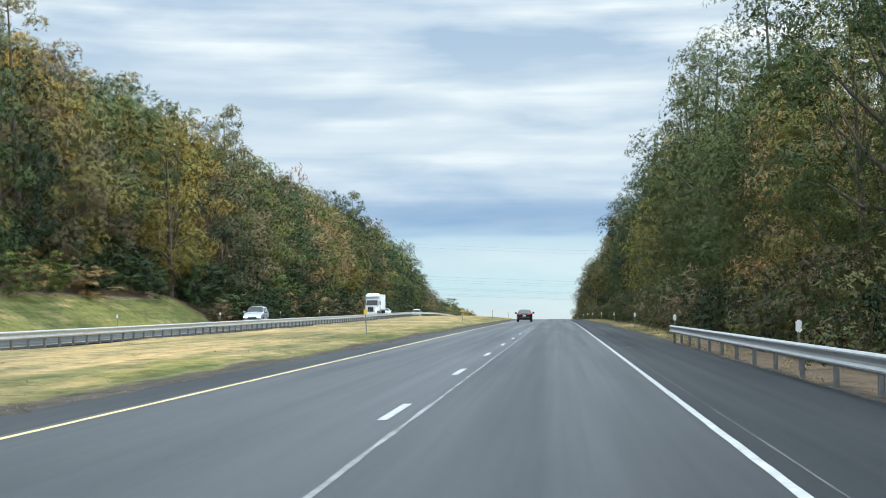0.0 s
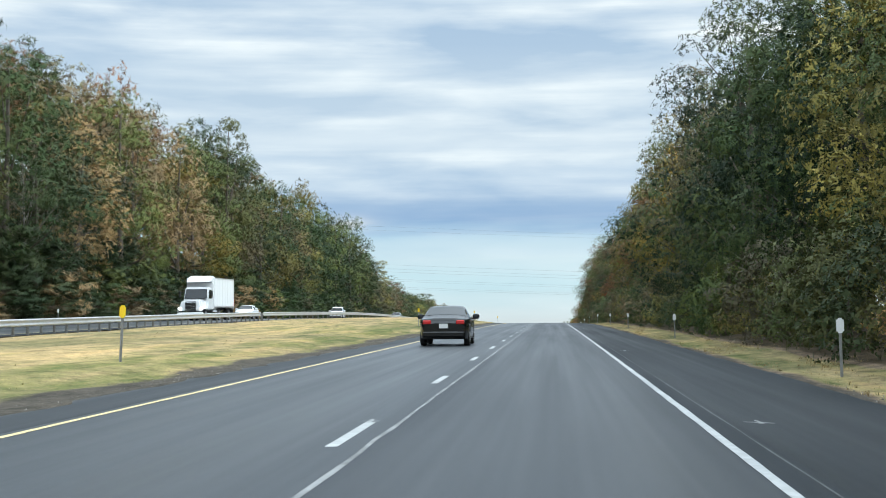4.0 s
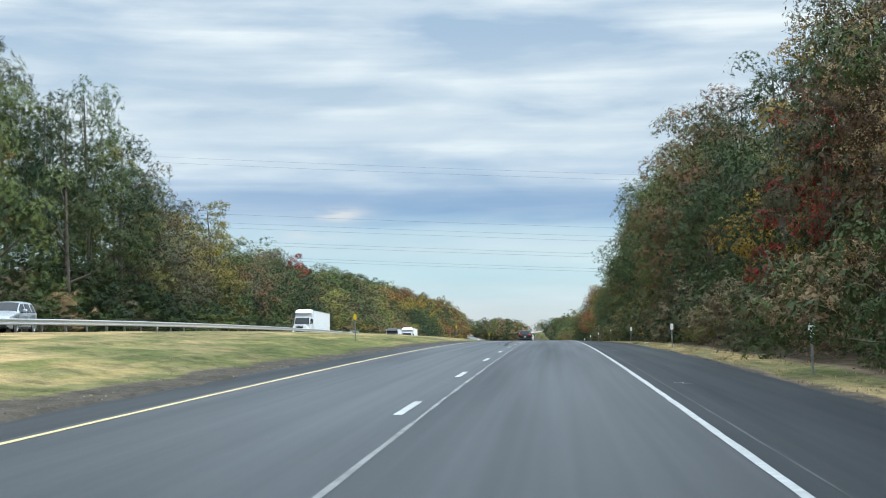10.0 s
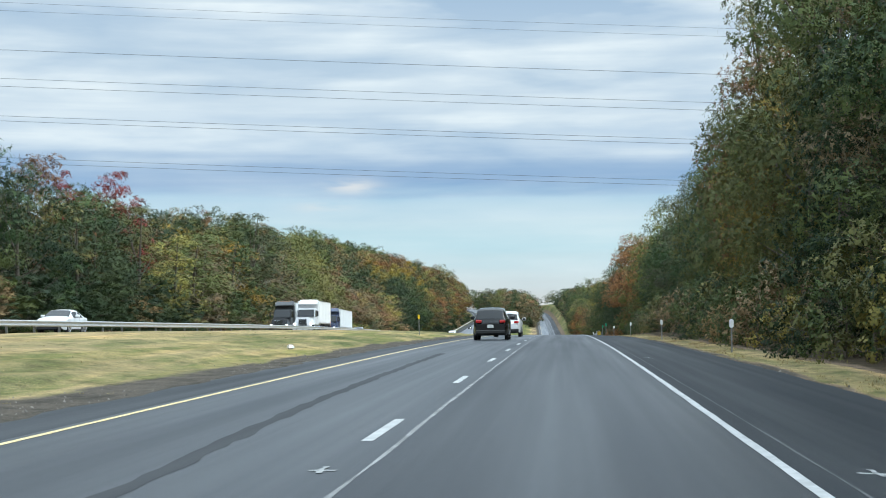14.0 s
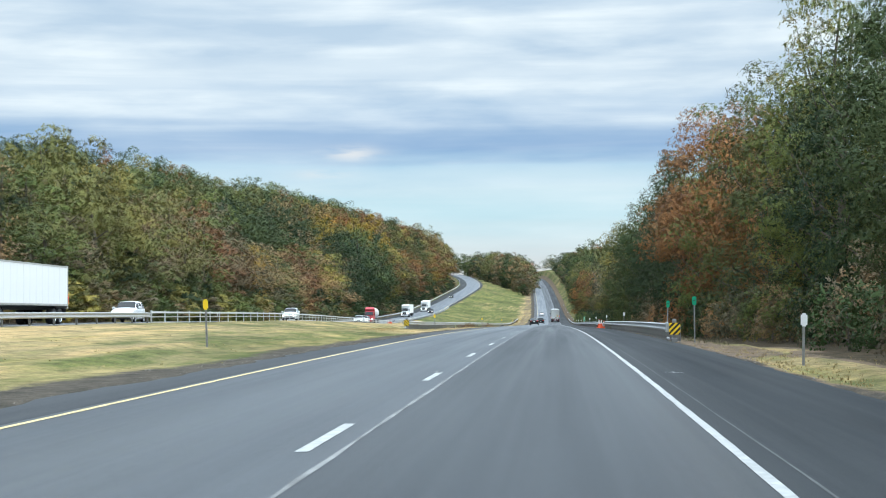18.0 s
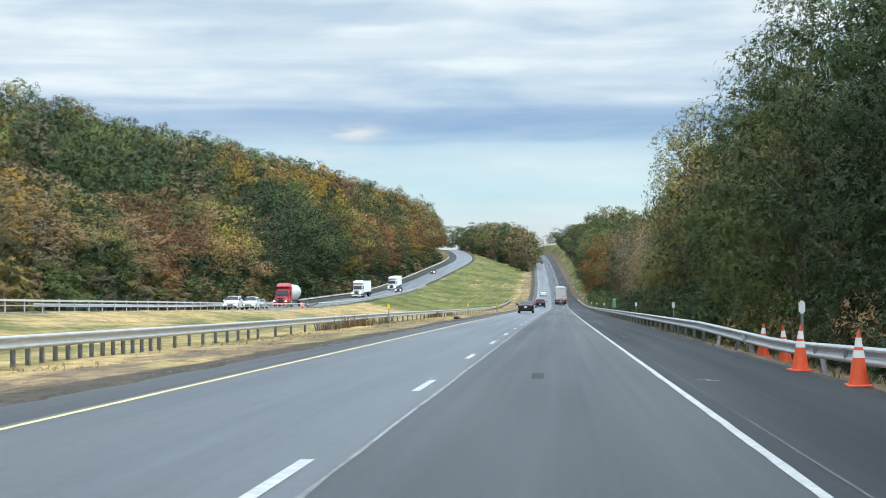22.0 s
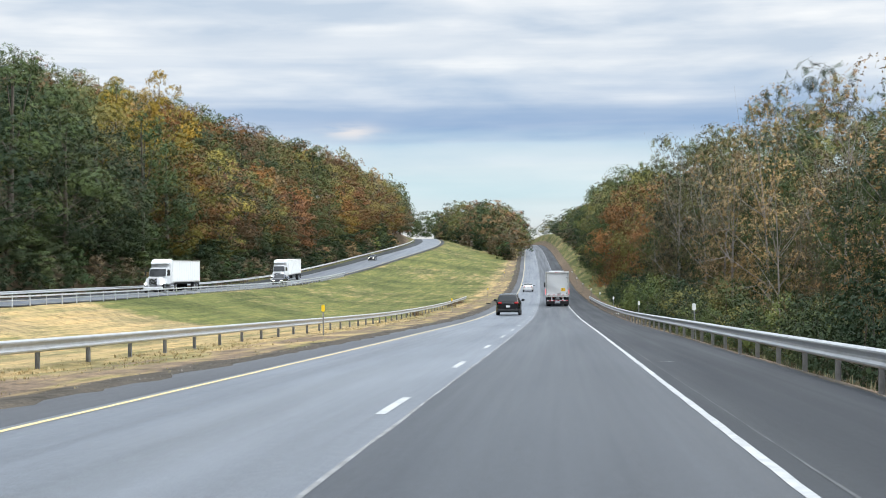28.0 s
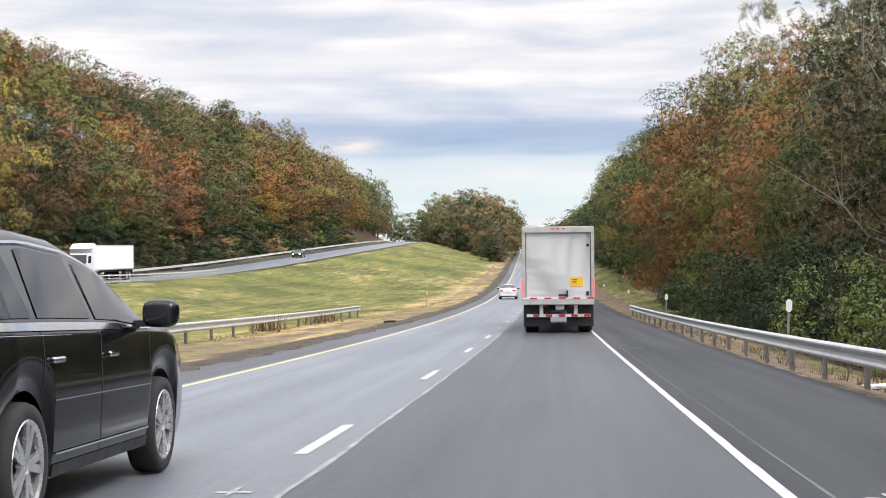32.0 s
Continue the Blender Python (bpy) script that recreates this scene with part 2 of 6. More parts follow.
def asphalt(name, dark, light, stretch=0.012, patch=0.6, gloss=0.52, rough=0.50, pale=2.0):
    """Worn asphalt: long wheel streaks, blotches, grit; the strip's UVs hold metres across and along."""
    m, n, l, b = material(name, 0.7)
    b.inputs["Specular IOR Level"].default_value = gloss
    uv = n.new("ShaderNodeUVMap")
    uv.uv_map = "metres"

    def at(sx, sy):
        k = n.new("ShaderNodeMapping")
        k.inputs["Scale"].default_value = (sx, sy, 1)
        l.new(uv.outputs[0], k.inputs[0])
        return k.outputs[0]
    wear = noise_node(n, l, 1.0, 3, at(1.3, stretch))
    fine = noise_node(n, l, 1.0, 4, at(7.0, 0.06), 0.65)
    blot = noise_node(n, l, 0.35, 5, at(1.0, 0.22), 0.6)
    grit = noise_node(n, l, 55, 3, at(1, 1), 0.7)
    speck = noise_node(n, l, 9, 4, at(1, 0.5), 0.75)
    c = ramp_node(n, l, wear, (0.38, dark), (0.62, light))
    c = mix_node(n, l, map_range(n, l, fine, 0.42, 0.68, 0, 0.5), c, tuple(k * 0.72 for k in dark))
    c = mix_node(n, l, map_range(n, l, blot, 0.42, 0.66, 0, patch), c, tuple(k * 0.80 for k in dark))
    broad = noise_node(n, l, 1.0, 3, at(0.5, 0.035), 0.6)
    c = mix_node(n, l, 1.0, c, ramp_node(n, l, broad, (0.35, (0.72, 0.73, 0.75)), (0.5, (1.0, 1.0, 1.0)), (0.66, (1.28, 1.27, 1.25))), "MULTIPLY")
    sheen = noise_node(n, l, 1.0, 3, at(0.42, 0.022), 0.6)
    l.new(map_range(n, l, sheen, 0.34, 0.66, gloss * 0.55, gloss * 1.5), b.inputs["Specular IOR Level"])
    c = mix_node(n, l, map_range(n, l, speck, 0.45, 0.72, 0, 0.5), c, tuple(k * 1.35 for k in light))
    c = mix_node(n, l, map_range(n, l, grit, 0.38, 0.7, 0, 0.60), c, tuple(k * 2.0 for k in light))
    # the surface grows paler further along
    sp = n.new("ShaderNodeSeparateXYZ")
    l.new(uv.outputs[0], sp.inputs[0])
    c = mix_node(n, l, map_range(n, l, sp.outputs["Y"], 520, 960), c, mix_node(n, l, 1.0, c, (pale, pale * 0.93, pale * 0.88), "MULTIPLY"))
    l.new(c, b.inputs["Base Color"])
    l.new(map_range(n, l, wear, 0.3, 0.7, rough - 0.10, rough + 0.08), b.inputs["Roughness"])
    bump(n, l, b, grit, 0.4, 0.004)
    return m


def leaf_material(name, col, through=0.14):
    """Sprays of small leaves with gaps between them: each spray a little different, each tree shifted as a whole."""
    m, n, l, b = material(name, 0.6)
    b.inputs["Specular IOR Level"].default_value = 0.12
    geo, info = n.new("ShaderNodeNewGeometry"), n.new("ShaderNodeObjectInfo")
    per = ramp_node(n, l, geo.outputs["Random Per Island"], (0.0, tuple(k * f for k, f in zip(col, (0.90, 0.93, 0.96)))), (0.5, col),
                    (1.0, tuple(k * f for k, f in zip(col, (1.14, 1.09, 1.0)))))
    # joined woods keep a number for each tree in their UVs
    uv, own = n.new("ShaderNodeUVMap"), n.new("ShaderNodeSeparateXYZ")
    uv.uv_map = "tree"
    l.new(uv.outputs[0], own.inputs[0])
    num = n.new("ShaderNodeMath")
    num.operation = "ADD"
    l.new(info.outputs["Random"], num.inputs[0])
    l.new(own.outputs["X"], num.inputs[1])
    wrap = n.new("ShaderNodeMath")
    wrap.operation = "FRACT"
    l.new(num.outputs[0], wrap.inputs[0])
    tree = ramp_node(n, l, wrap.outputs[0], (0.0, (0.46, 0.56, 0.55)), (0.3, (1.08, 1.00, 0.90)), (0.5, (0.58, 0.72, 0.64)), (0.8, (1.34, 1.16, 0.98)), (1.0, (1.70, 1.50, 1.0)))
    c = mix_node(n, l, 1.0, per, tree, "MULTIPLY")
    # single leaves: cells of about a hand's length, thinning out towards the rim of the spray
    cell = n.new("ShaderNodeTexVoronoi")
    cell.inputs["Scale"].default_value = 12.5
    l.new(geo.outputs["Position"], cell.inputs["Vector"])
    hue = n.new("ShaderNodeSeparateColor")
    l.new(cell.outputs["Color"], hue.inputs[0])
    c = mix_node(n, l, 1.0, c, ramp_node(n, l, hue.outputs[0], (0.0, (0.84, 0.87, 0.90)), (0.5, (1.0, 1.0, 1.0)), (1.0, (1.18, 1.14, 1.05))), "MULTIPLY")
    spray, sxy = n.new("ShaderNodeUVMap"), n.new("ShaderNodeSeparateXYZ")
    spray.uv_map = "spray"
    l.new(spray.outputs[0], sxy.inputs[0])

    def op(kind, a, b):
        k = n.new("ShaderNodeMath")
        k.operation = kind
        for i, q in enumerate((a, b)):
            if isinstance(q, (int, float)):
                k.inputs[i].default_value = q
            else:
                l.new(q, k.inputs[i])
        return k.outputs[0]
    rim = op("MINIMUM", op("MINIMUM", sxy.outputs["X"], sxy.outputs["Y"]), op("SUBTRACT", 1.0, op("ADD", sxy.outputs["X"], sxy.outputs["Y"])))
    keep = n.new("ShaderNodeMath")
    keep.operation = "LESS_THAN"
    l.new(cell.outputs["Distance"], keep.inputs[0])
    l.new(op("ADD", op("MULTIPLY", rim, 1.05), 0.31), keep.inputs[1])
    patchy = noise_node(n, l, 0.085, 2, geo.outputs["Position"])
    c = mix_node(n, l, 1.0, c, ramp_node(n, l, patchy, (0.3, (0.72, 0.80, 0.84)), (0.5, (0.98, 1.0, 1.0)), (0.7, (1.18, 1.08, 0.92))), "MULTIPLY")
    l.new(c, b.inputs["Base Color"])
    tr, ad, out = n.new("ShaderNodeBsdfTranslucent"), n.new("ShaderNodeMixShader"), n["Material Output"]
    l.new(c, tr.inputs["Color"])
    ad.inputs[0].default_value = through
    l.new(b.outputs[0], ad.inputs[1])
    l.new(tr.outputs[0], ad.inputs[2])
    gap, cut = n.new("ShaderNodeBsdfTransparent"), n.new("ShaderNodeMixShader")
    l.new(keep.outputs[0], cut.inputs[0])
    l.new(gap.outputs[0], cut.inputs[1])
    l.new(ad.outputs[0], cut.inputs[2])
    l.new(cut.outputs[0], out.inputs["Surface"])
    return m


def ground_material():
    m, n, l, b = material("grassland", 0.95)
    b.inputs["Specular IOR Level"].default_value = 0.12
    uv = n.new("ShaderNodeUVMap")
    uv.uv_map = "across"
    sep = n.new("ShaderNodeSeparateXYZ")
    l.new(uv.outputs[0], sep.inputs[0])
    v = place(n, l=l)
    large = noise_node(n, l, 0.06, 5, place(n, 1.0, 0.35, 1.0, l))
    mid = noise_node(n, l, 0.7, 7, place(n, 1.0, 0.22, 1.0, l), 0.68)
    fine = noise_node(n, l, 9.0, 5, place(n, 1.0, 0.6, 1.0, l), 0.7)
    clump = noise_node(n, l, 1.5, 6, place(n, 1.0, 0.55, 1.0, l), 0.72)
    green = mix_node(n, l, fine, (0.064, 0.076, 0.026), (0.178, 0.180, 0.066))
    tan = mix_node(n, l, fine, (0.205, 0.155, 0.082), (0.41, 0.315, 0.170))
    add = n.new("ShaderNodeMath")
    add.operation = "ADD"
    l.new(map_range(n, l, mid, 0.25, 0.75, -0.62, 0.62), add.inputs[0])
    l.new(sep.outputs["Y"], add.inputs[1])
    add2 = n.new("ShaderNodeMath")
    add2.operation = "ADD"
    l.new(map_range(n, l, large, 0.3, 0.7, -0.3, 0.3), add2.inputs[0])
    l.new(add.outputs[0], add2.inputs[1])
    c = mix_node(n, l, map_range(n, l, add2.outputs[0], 0.2, 0.8), green, tan)
    mown = noise_node(n, l, 1.0, 4, place(n, 1.1, 0.05, 1.0, l), 0.6)
    c = mix_node(n, l, 1.0, c, ramp_node(n, l, mown, (0.36, (0.70, 0.78, 0.72)), (0.5, (1.0, 1.0, 1.0)), (0.64, (1.22, 1.14, 1.05))), "MULTIPLY")
    swathe = noise_node(n, l, 0.11, 3, place(n, 1.0, 0.55, 1.0, l), 0.5)
    c = mix_node(n, l, 1.0, c, ramp_node(n, l, swathe, (0.38, (0.66, 0.72, 0.66)), (0.5, (1.0, 1.0, 1.0)), (0.62, (1.22, 1.18, 1.10))), "MULTIPLY")
    dirt = mix_node(n, l, fine, (0.075, 0.055, 0.040), (0.25, 0.185, 0.132))
    edge = n.new("ShaderNodeMath")
    edge.operation = "ADD"
    l.new(map_range(n, l, mid, 0.25, 0.75, -0.45, 0.45), edge.inputs[0])
    l.new(sep.outputs["X"], edge.inputs[1])
    c = mix_node(n, l, map_range(n, l, edge.outputs[0], 0.38, 0.62), c, dirt)
    uv2, sep2, rag = n.new("ShaderNodeUVMap"), n.new("ShaderNodeSeparateXYZ"), n.new("ShaderNodeMath")
    uv2.uv_map = "stone"
    l.new(uv2.outputs[0], sep2.inputs[0])
    rag.operation = "ADD"
    l.new(map_range(n, l, mid, 0.25, 0.75, -0.4, 0.4), rag.inputs[0])
    l.new(sep2.outputs["X"], rag.inputs[1])
    stone = mix_node(n, l, noise_node(n, l, 5.0, 6, v, 0.75), (0.026, 0.023, 0.020), (0.125, 0.108, 0.088))
    c = mix_node(n, l, map_range(n, l, rag.outputs[0], 0.4, 0.6), c, stone)
    blade = noise_node(n, l, 26.0, 3, place(n, 1.0, 0.8, 1.0, l), 0.7)
    c = mix_node(n, l, 1.0, c, ramp_node(n, l, blade, (0.3, (0.62, 0.64, 0.62)), (0.5, (1.0, 1.0, 1.0)), (0.7, (1.36, 1.32, 1.26))), "MULTIPLY")
    # brown leaf litter, its colour darkened further for the trees' shade
    litter = mix_node(n, l, fine, (0.024, 0.019, 0.012), (0.100, 0.074, 0.044))
    c = mix_node(n, l, map_range(n, l, edge.outputs[0], 1.2, 1.8), c, litter)
    c = mix_node(n, l, 1.0, c, ramp_node(n, l, clump, (0.32, (0.46, 0.48, 0.45)), (0.5, (1.0, 1.0, 1.0)), (0.68, (1.34, 1.29, 1.22))), "MULTIPLY")
    l.new(c, b.inputs["Base Color"])
    bump(n, l, b, clump, 0.8, 0.16)
    return m


def striped(name, a, b_, width):
    """Slanted warning stripes on a board in its own XZ plane."""
    m, n, l, b = material(name, 0.4)
    c = n.new("ShaderNodeTexCoord")
    s = n.new("ShaderNodeSeparateXYZ")
    l.new(c.outputs["Object"], s.inputs[0])
    k = n.new("ShaderNodeMath")
    k.operation = "SUBTRACT"
    l.new(s.outputs["X"], k.inputs[0])
    l.new(s.outputs["Z"], k.inputs[1])
    d = n.new("ShaderNodeMath")
    d.operation = "PINGPONG"
    d.inputs[1].default_value = width
    l.new(k.outputs[0], d.inputs[0])
    l.new(mix_node(n, l, map_range(n, l, d.outputs[0], width * 0.48, width * 0.52), a, b_), b.inputs["Base Color"])
    return m


def glow(name, col, strength):
    m, n, l, b = material(name, 0.3)
    b.inputs["Base Color"].default_value = (*col, 1)
    b.inputs["Emission Color"].default_value, b.inputs["Emission Strength"].default_value = (*col, 1), strength
    return m


def glass_dark(name, col=(0.012, 0.014, 0.016)):
    m, n, l, b = material(name, 0.06)
    b.inputs["Base Color"].default_value = (*col, 1)
    b.inputs["Specular IOR Level"].default_value = 0.4
    return m


GRASS = ground_material()
LANE_L = asphalt("worn_asphalt", (0.0105, 0.0128, 0.0160), (0.0205, 0.0245, 0.0298), gloss=0.36, rough=0.42, pale=6.0)
LANE_R = asphalt("asphalt", (0.0068, 0.0086, 0.0110), (0.0165, 0.0198, 0.0245), gloss=0.27, rough=0.44, pale=2.7)
SHOULDER = asphalt("shoulder_asphalt", (0.0085, 0.0102, 0.0125), (0.0165, 0.0195, 0.0235), gloss=0.17, rough=0.62, pale=1.7)
DUSTY = asphalt("dusty_asphalt", (0.0095, 0.0112, 0.0136), (0.021, 0.0238, 0.0275), gloss=0.24, rough=0.6, pale=3.4)
SEAM = paint("joint_sealer", (0.27, 0.275, 0.28), 0.8, dirt=0.6, scale=1.5)
FAINT_SEAM = paint("faint_joint_sealer", (0.11, 0.115, 0.12), 0.8, dirt=0.6, scale=1.5)
SKID = asphalt("patched_asphalt", (0.006, 0.007, 0.0085), (0.012, 0.0138, 0.0165), gloss=0.19, rough=0.55, pale=2.2)
WHITE_LINE = paint("white_road_paint", (0.47, 0.48, 0.48), 0.6, dirt=0.38, scale=6)
YELLOW_LINE = paint("yellow_road_paint", (0.68, 0.54, 0.27), 0.6, dirt=0.25, scale=6)
STEEL = paint("galvanised_steel", (0.54, 0.55, 0.56), 0.42, 0.5, 0.22, 2.0)
POST_STEEL = paint("weathered_steel_post", (0.30, 0.30, 0.30), 0.6, 0.5, 0.45, 4.0)
WHITE_RAIL = paint("pale_galvanised_rail", (0.66, 0.68, 0.70), 0.5, 0.35, 0.25, 2.0)
REFL_WHITE = paint("white_reflector", (0.80, 0.81, 0.82), 0.35, dirt=0.1)
REFL_YELLOW = paint("yellow_reflector", (0.85, 0.58, 0.02), 0.35, dirt=0.1)
GREEN_SIGN = paint("green_sign", (0.01, 0.32, 0.16), 0.35, dirt=0.1)
BARK = paint("bark", (0.13, 0.105, 0.085), 0.95, dirt=0.5, scale=5)
BARK_PALE = paint("pale_bark", (0.30, 0.27, 0.24), 0.95, dirt=0.45, scale=4)
LEAVES = {
    "green": leaf_material("green_leaves", (0.080, 0.111, 0.047)),
    "olive": leaf_material("olive_leaves", (0.126, 0.126, 0.054)),
    "dark": leaf_material("dark_leaves", (0.040, 0.060, 0.032)),
    "rust": leaf_material("rusty_leaves", (0.180, 0.100, 0.060)),
    "gold": leaf_material("golden_leaves", (0.25, 0.175, 0.046)),
    "red": leaf_material("red_leaves", (0.20, 0.042, 0.040)),
    "bright_gold": leaf_material("bright_golden_leaves", (0.40, 0.265, 0.045)),
    "brown": leaf_material("brown_leaves", (0.190, 0.146, 0.098)),
    "lime": leaf_material("yellow_green_leaves", (0.195, 0.188, 0.070)),
    "orange": leaf_material("orange_leaves", (0.195, 0.098, 0.042)),
}

# ---- the road's line ----
# (distance along, sideways, height) of the middle of the lane that is driven in
LINE = ((-400, 0.0, -11.4), (-200, 0.0, -6.35), (-80, 0.0, -3.3), (0, 0.0, -1.25), (62, 0.02, 0.30), (125, 0.02, 1.83), (191, -0.16, 3.34), (258, -0.40, 4.80), (327, -0.55, 6.11), (397, -0.67, 6.87), (466, -0.80, 6.95),
        (535, -0.94, 6.63), (602, -1.17, 5.78), (666, -1.61, 4.42), (728, -2.16, 2.66), (787, -2.71, 0.82), (845, -3.20, -1.0), (902, -3.56, -2.83), (959, -3.86, -4.62))
LINE_ON = ((1016, -4.31, -6.30), (1074, -4.96, -7.47), (1132, -5.78, -8.10), (1191, -6.75, -8.15), (1250, -7.9, -7.4), (1310, -9.2, -6.0), (1366, -10.6, -4.5), (1500, -14.0, -1.2), (1700, -20, 2.5), (1900, -27, 4.0), (2400, -50, 2.0), (5000, -200, 0.0))
# the other carriageway: (along, sideways of its inner guard rail, height of its ground there above our lane)
OTHER = ((-400, -20, -0.5), (-80, -20.2, -0.4), (60, -20.5, -0.1), (150, -21.6, 0.2), (260, -24, 0.72), (400, -25.5, 0.82), (500, -26, 0.72), (570, -26.2, 0.4), (640, -26.3, 0.45), (700, -26.3, 0.62),
         (770, -28.6, 0.85), (850, -33.2, 0.75), (956, -38.0, 0.6), (1074, -39.4, 1.75), (1140, -40.0, 1.95), (1200, -40.6, 2.3), (1300, -36.8, 3.7), (1400, -33.5, 4.5), (1500, -37.0, 4.4), (1600, -43.5, 4.3), (1750, -54, 4.0), (2000, -70, 4), (5000, -400, 3))


def curve_of(table, col):
    """A smooth curve through a table, as a function."""
    x = np.array([r[0] for r in table], float)
    y = np.array([r[col] for r in table], float)
    s = np.diff(y) / np.diff(x)
    m = np.concatenate([[s[0]], (s[1:] * np.diff(x)[:-1] + s[:-1] * np.diff(x)[1:]) / (x[2:] - x[:-2]), [s[-1]]])

    def at(q):
        q = np.asarray(q, float)
        k = np.clip(np.searchsorted(x, q) - 1, 0, len(x) - 2)
        h = x[k + 1] - x[k]
        t = (q - x[k]) / h
        return (y[k] * (1 + 2 * t) * (1 - t) ** 2 + m[k] * h * t * (1 - t) ** 2 + y[k + 1] * t * t * (3 - 2 * t) + m[k + 1] * h * t * t * (t - 1))
    return at


LANE_X, LANE_Z = curve_of(LINE + LINE_ON, 1), curve_of(LINE + LINE_ON, 2)
OPP_U, OPP_DZ = curve_of(OTHER, 1), curve_of(OTHER, 2)
OPP_WIDE = 13.2     # from the inner rail to the far edge of the far shoulder
LEFT_K = curve_of(((-400, 0.42, 0), (0, 0.46, 0), (200, 0.53, 0), (380, 0.52, 0), (480, 0.25, 0), (600, 0.16, 0), (850, 0.18, 0), (960, 0.24, 0), (1050, 0.288, 0), (1400, 0.285, 0), (1800, 0.25, 0), (5000, 0.1, 0)), 1)
RIGHT_A = curve_of(((-400, 0.0, 0), (0, -0.2, 0), (60, -0.2, 0), (110, 0.15, 0), (560, 0.15, 0), (620, 0.35, 0), (680, -0.5, 0), (760, -1.0, 0), (1000, -1.4, 0), (1090, -0.4, 0), (1200, 1.0, 0), (5000, 1.0, 0)), 1)

# where the trees beside our carriageway begin
EDGE = curve_of(((-400, 11.5, 0), (0, 11.5, 0), (300, 12.0, 0), (600, 13.5, 0), (690, 15, 0), (760, 14.0, 0), (800, 12.5, 0), (870, 12.6, 0), (905, 15, 0), (960, 17, 0), (1060, 18, 0), (1120, 13.4, 0), (1220, 13.2, 0), (1320, 13.6, 0), (1450, 13.8, 0), (2000, 18, 0)), 1)


def height(u, y):
    """Height of the ground u metres right of the lane's middle."""
    u, y = np.broadcast_arrays(np.asarray(u, float), np.asarray(y, float))
    z0, ou, od = LANE_Z(y), OPP_U(y), OPP_DZ(y)
    z = np.zeros(u.shape)
    # right shoulder and verge
    z = np.where(u > 1.64, -0.05 * np.clip(u - 1.64, 0, 3.7), z)
    r = np.clip(u - 4.7, 0, None)
    ra = RIGHT_A(y)
    z = np.where(u > 4.7, z + ra * np.clip(r / 4.5, 0, 1) ** 1.3 + np.clip(r - 4.5, 0, 120) * np.where(y > 1020, 0.12, 0.05), z)
    # median
    w = np.clip((-6.9 - u) / (-6.9 - (ou + 0.9)), 0, 1)
    swale = np.interp(y, [680, 780, 950, 1100, 1180, 1260], [0, -0.7, -1.3, -1.5, -0.8, 0])
    hump = np.interp(y, [-80, 200, 330, 620, 700], [0.0, 0.1, 0.35, 0.30, 0.0])
    zm = od * w ** np.interp(y, [700, 1000], [1.0, 1.5]) + hump * np.sin(np.pi * np.clip(w, 0, 1)) ** 1.2 + swale * np.sin(np.pi * np.clip((w - 0.2) / 0.8, 0, 1)) ** 1.2 - np.interp(y, [640, 740], [0.10, 0.26]) * np.sin(np.pi * np.clip(w * np.interp(y, [640, 740], [6, 2.6]), 0, 1))
    z = np.where(u < -6.9, zm, z)
    # far side
    f = np.clip(ou - OPP_WIDE - u, 0, None)
    x = np.clip(f - 3.5, 0, 130)
    zf = od + LEFT_K(y) * (x + np.interp(y, [620, 950], [0, 30]) * (1 - np.exp(-x / 12))) - 0.25 * np.clip(f / 2, 0, 1) * np.clip((7 - f) / 3, 0, 1)
    z = np.where(u < ou + 0.9, np.where(f > 0, zf, od), z)
    return z0 + z


def mesh_ob(name, verts, faces, mat, parent=None, smooth=False, label="", kind=""):
    me = bpy.data.meshes.new(name)
    verts, faces = np.asarray(verts, np.float32), np.asarray(faces, np.int32)
    me.vertices.add(len(verts))
    me.vertices.foreach_set("co", verts.ravel())
    k = faces.shape[1]
    me.loops.add(faces.size)
    me.loops.foreach_set("vertex_index", faces.ravel())
    me.polygons.add(len(faces))
    me.polygons.foreach_set("loop_start", np.arange(0, faces.size, k, dtype=np.int32))
    if smooth:
        me.polygons.foreach_set("use_smooth", np.ones(len(faces), bool))
    me.update(calc_edges=True)
    me.materials.append(mat)
    ob = new(name, me)
    if parent is not None:
        ob.parent = parent
    if label or kind:
        tagged(ob, label=label, kind=kind)
    return ob


def part(name, bm, mat, parent, label=""):
    """Links a bmesh as one mesh object under a thing or a part."""
    me = bpy.data.meshes.new(name)
    bm.to_mesh(me)
    bm.free()
    me.materials.append(mat)
    ob = new(name, me)
    ob.parent = parent
    if label:
        tagged(ob, label=label)
    return ob


def grid_faces(rows, cols):
    i = np.arange(rows - 1)[:, None] * cols + np.arange(cols - 1)[None]
    return np.stack([i, i + 1, i + 1 + cols, i + cols], -1).reshape(-1, 4)


# ---- ground ----
ys = np.concatenate([np.arange(-390, -60, 20), np.arange(-60, 1500, 5), np.arange(1500, 2000, 20), np.arange(2000, 4800, 200)]).astype(float)
frac = np.concatenate([[-1500, -700, -400, -250], np.arange(-190, -70, 8), np.arange(-70, -44, 2.0)])
us = np.concatenate([frac, np.arange(-44, -7, 0.9), [-6.9, -6.5, -3, 0, 3, 4.5], np.arange(4.8, 12, 0.6), np.arange(12, 40, 2.5), [50, 70, 100, 160, 300, 700, 1500]])
U, Y = np.meshgrid(us, ys)
Zg = height(U, Y)
under = (U > -6.8) & (U < 4.55) | ((U < OPP_U(Y) - 0.2) & (U > OPP_U(Y) - OPP_WIDE + 0.4))
rng = np.random.default_rng(4)
rough = np.where(under, 0, (rng.random(U.shape) - 0.5) * 0.10)
Zg = Zg + rough - np.where(under, 0.12, 0.0)
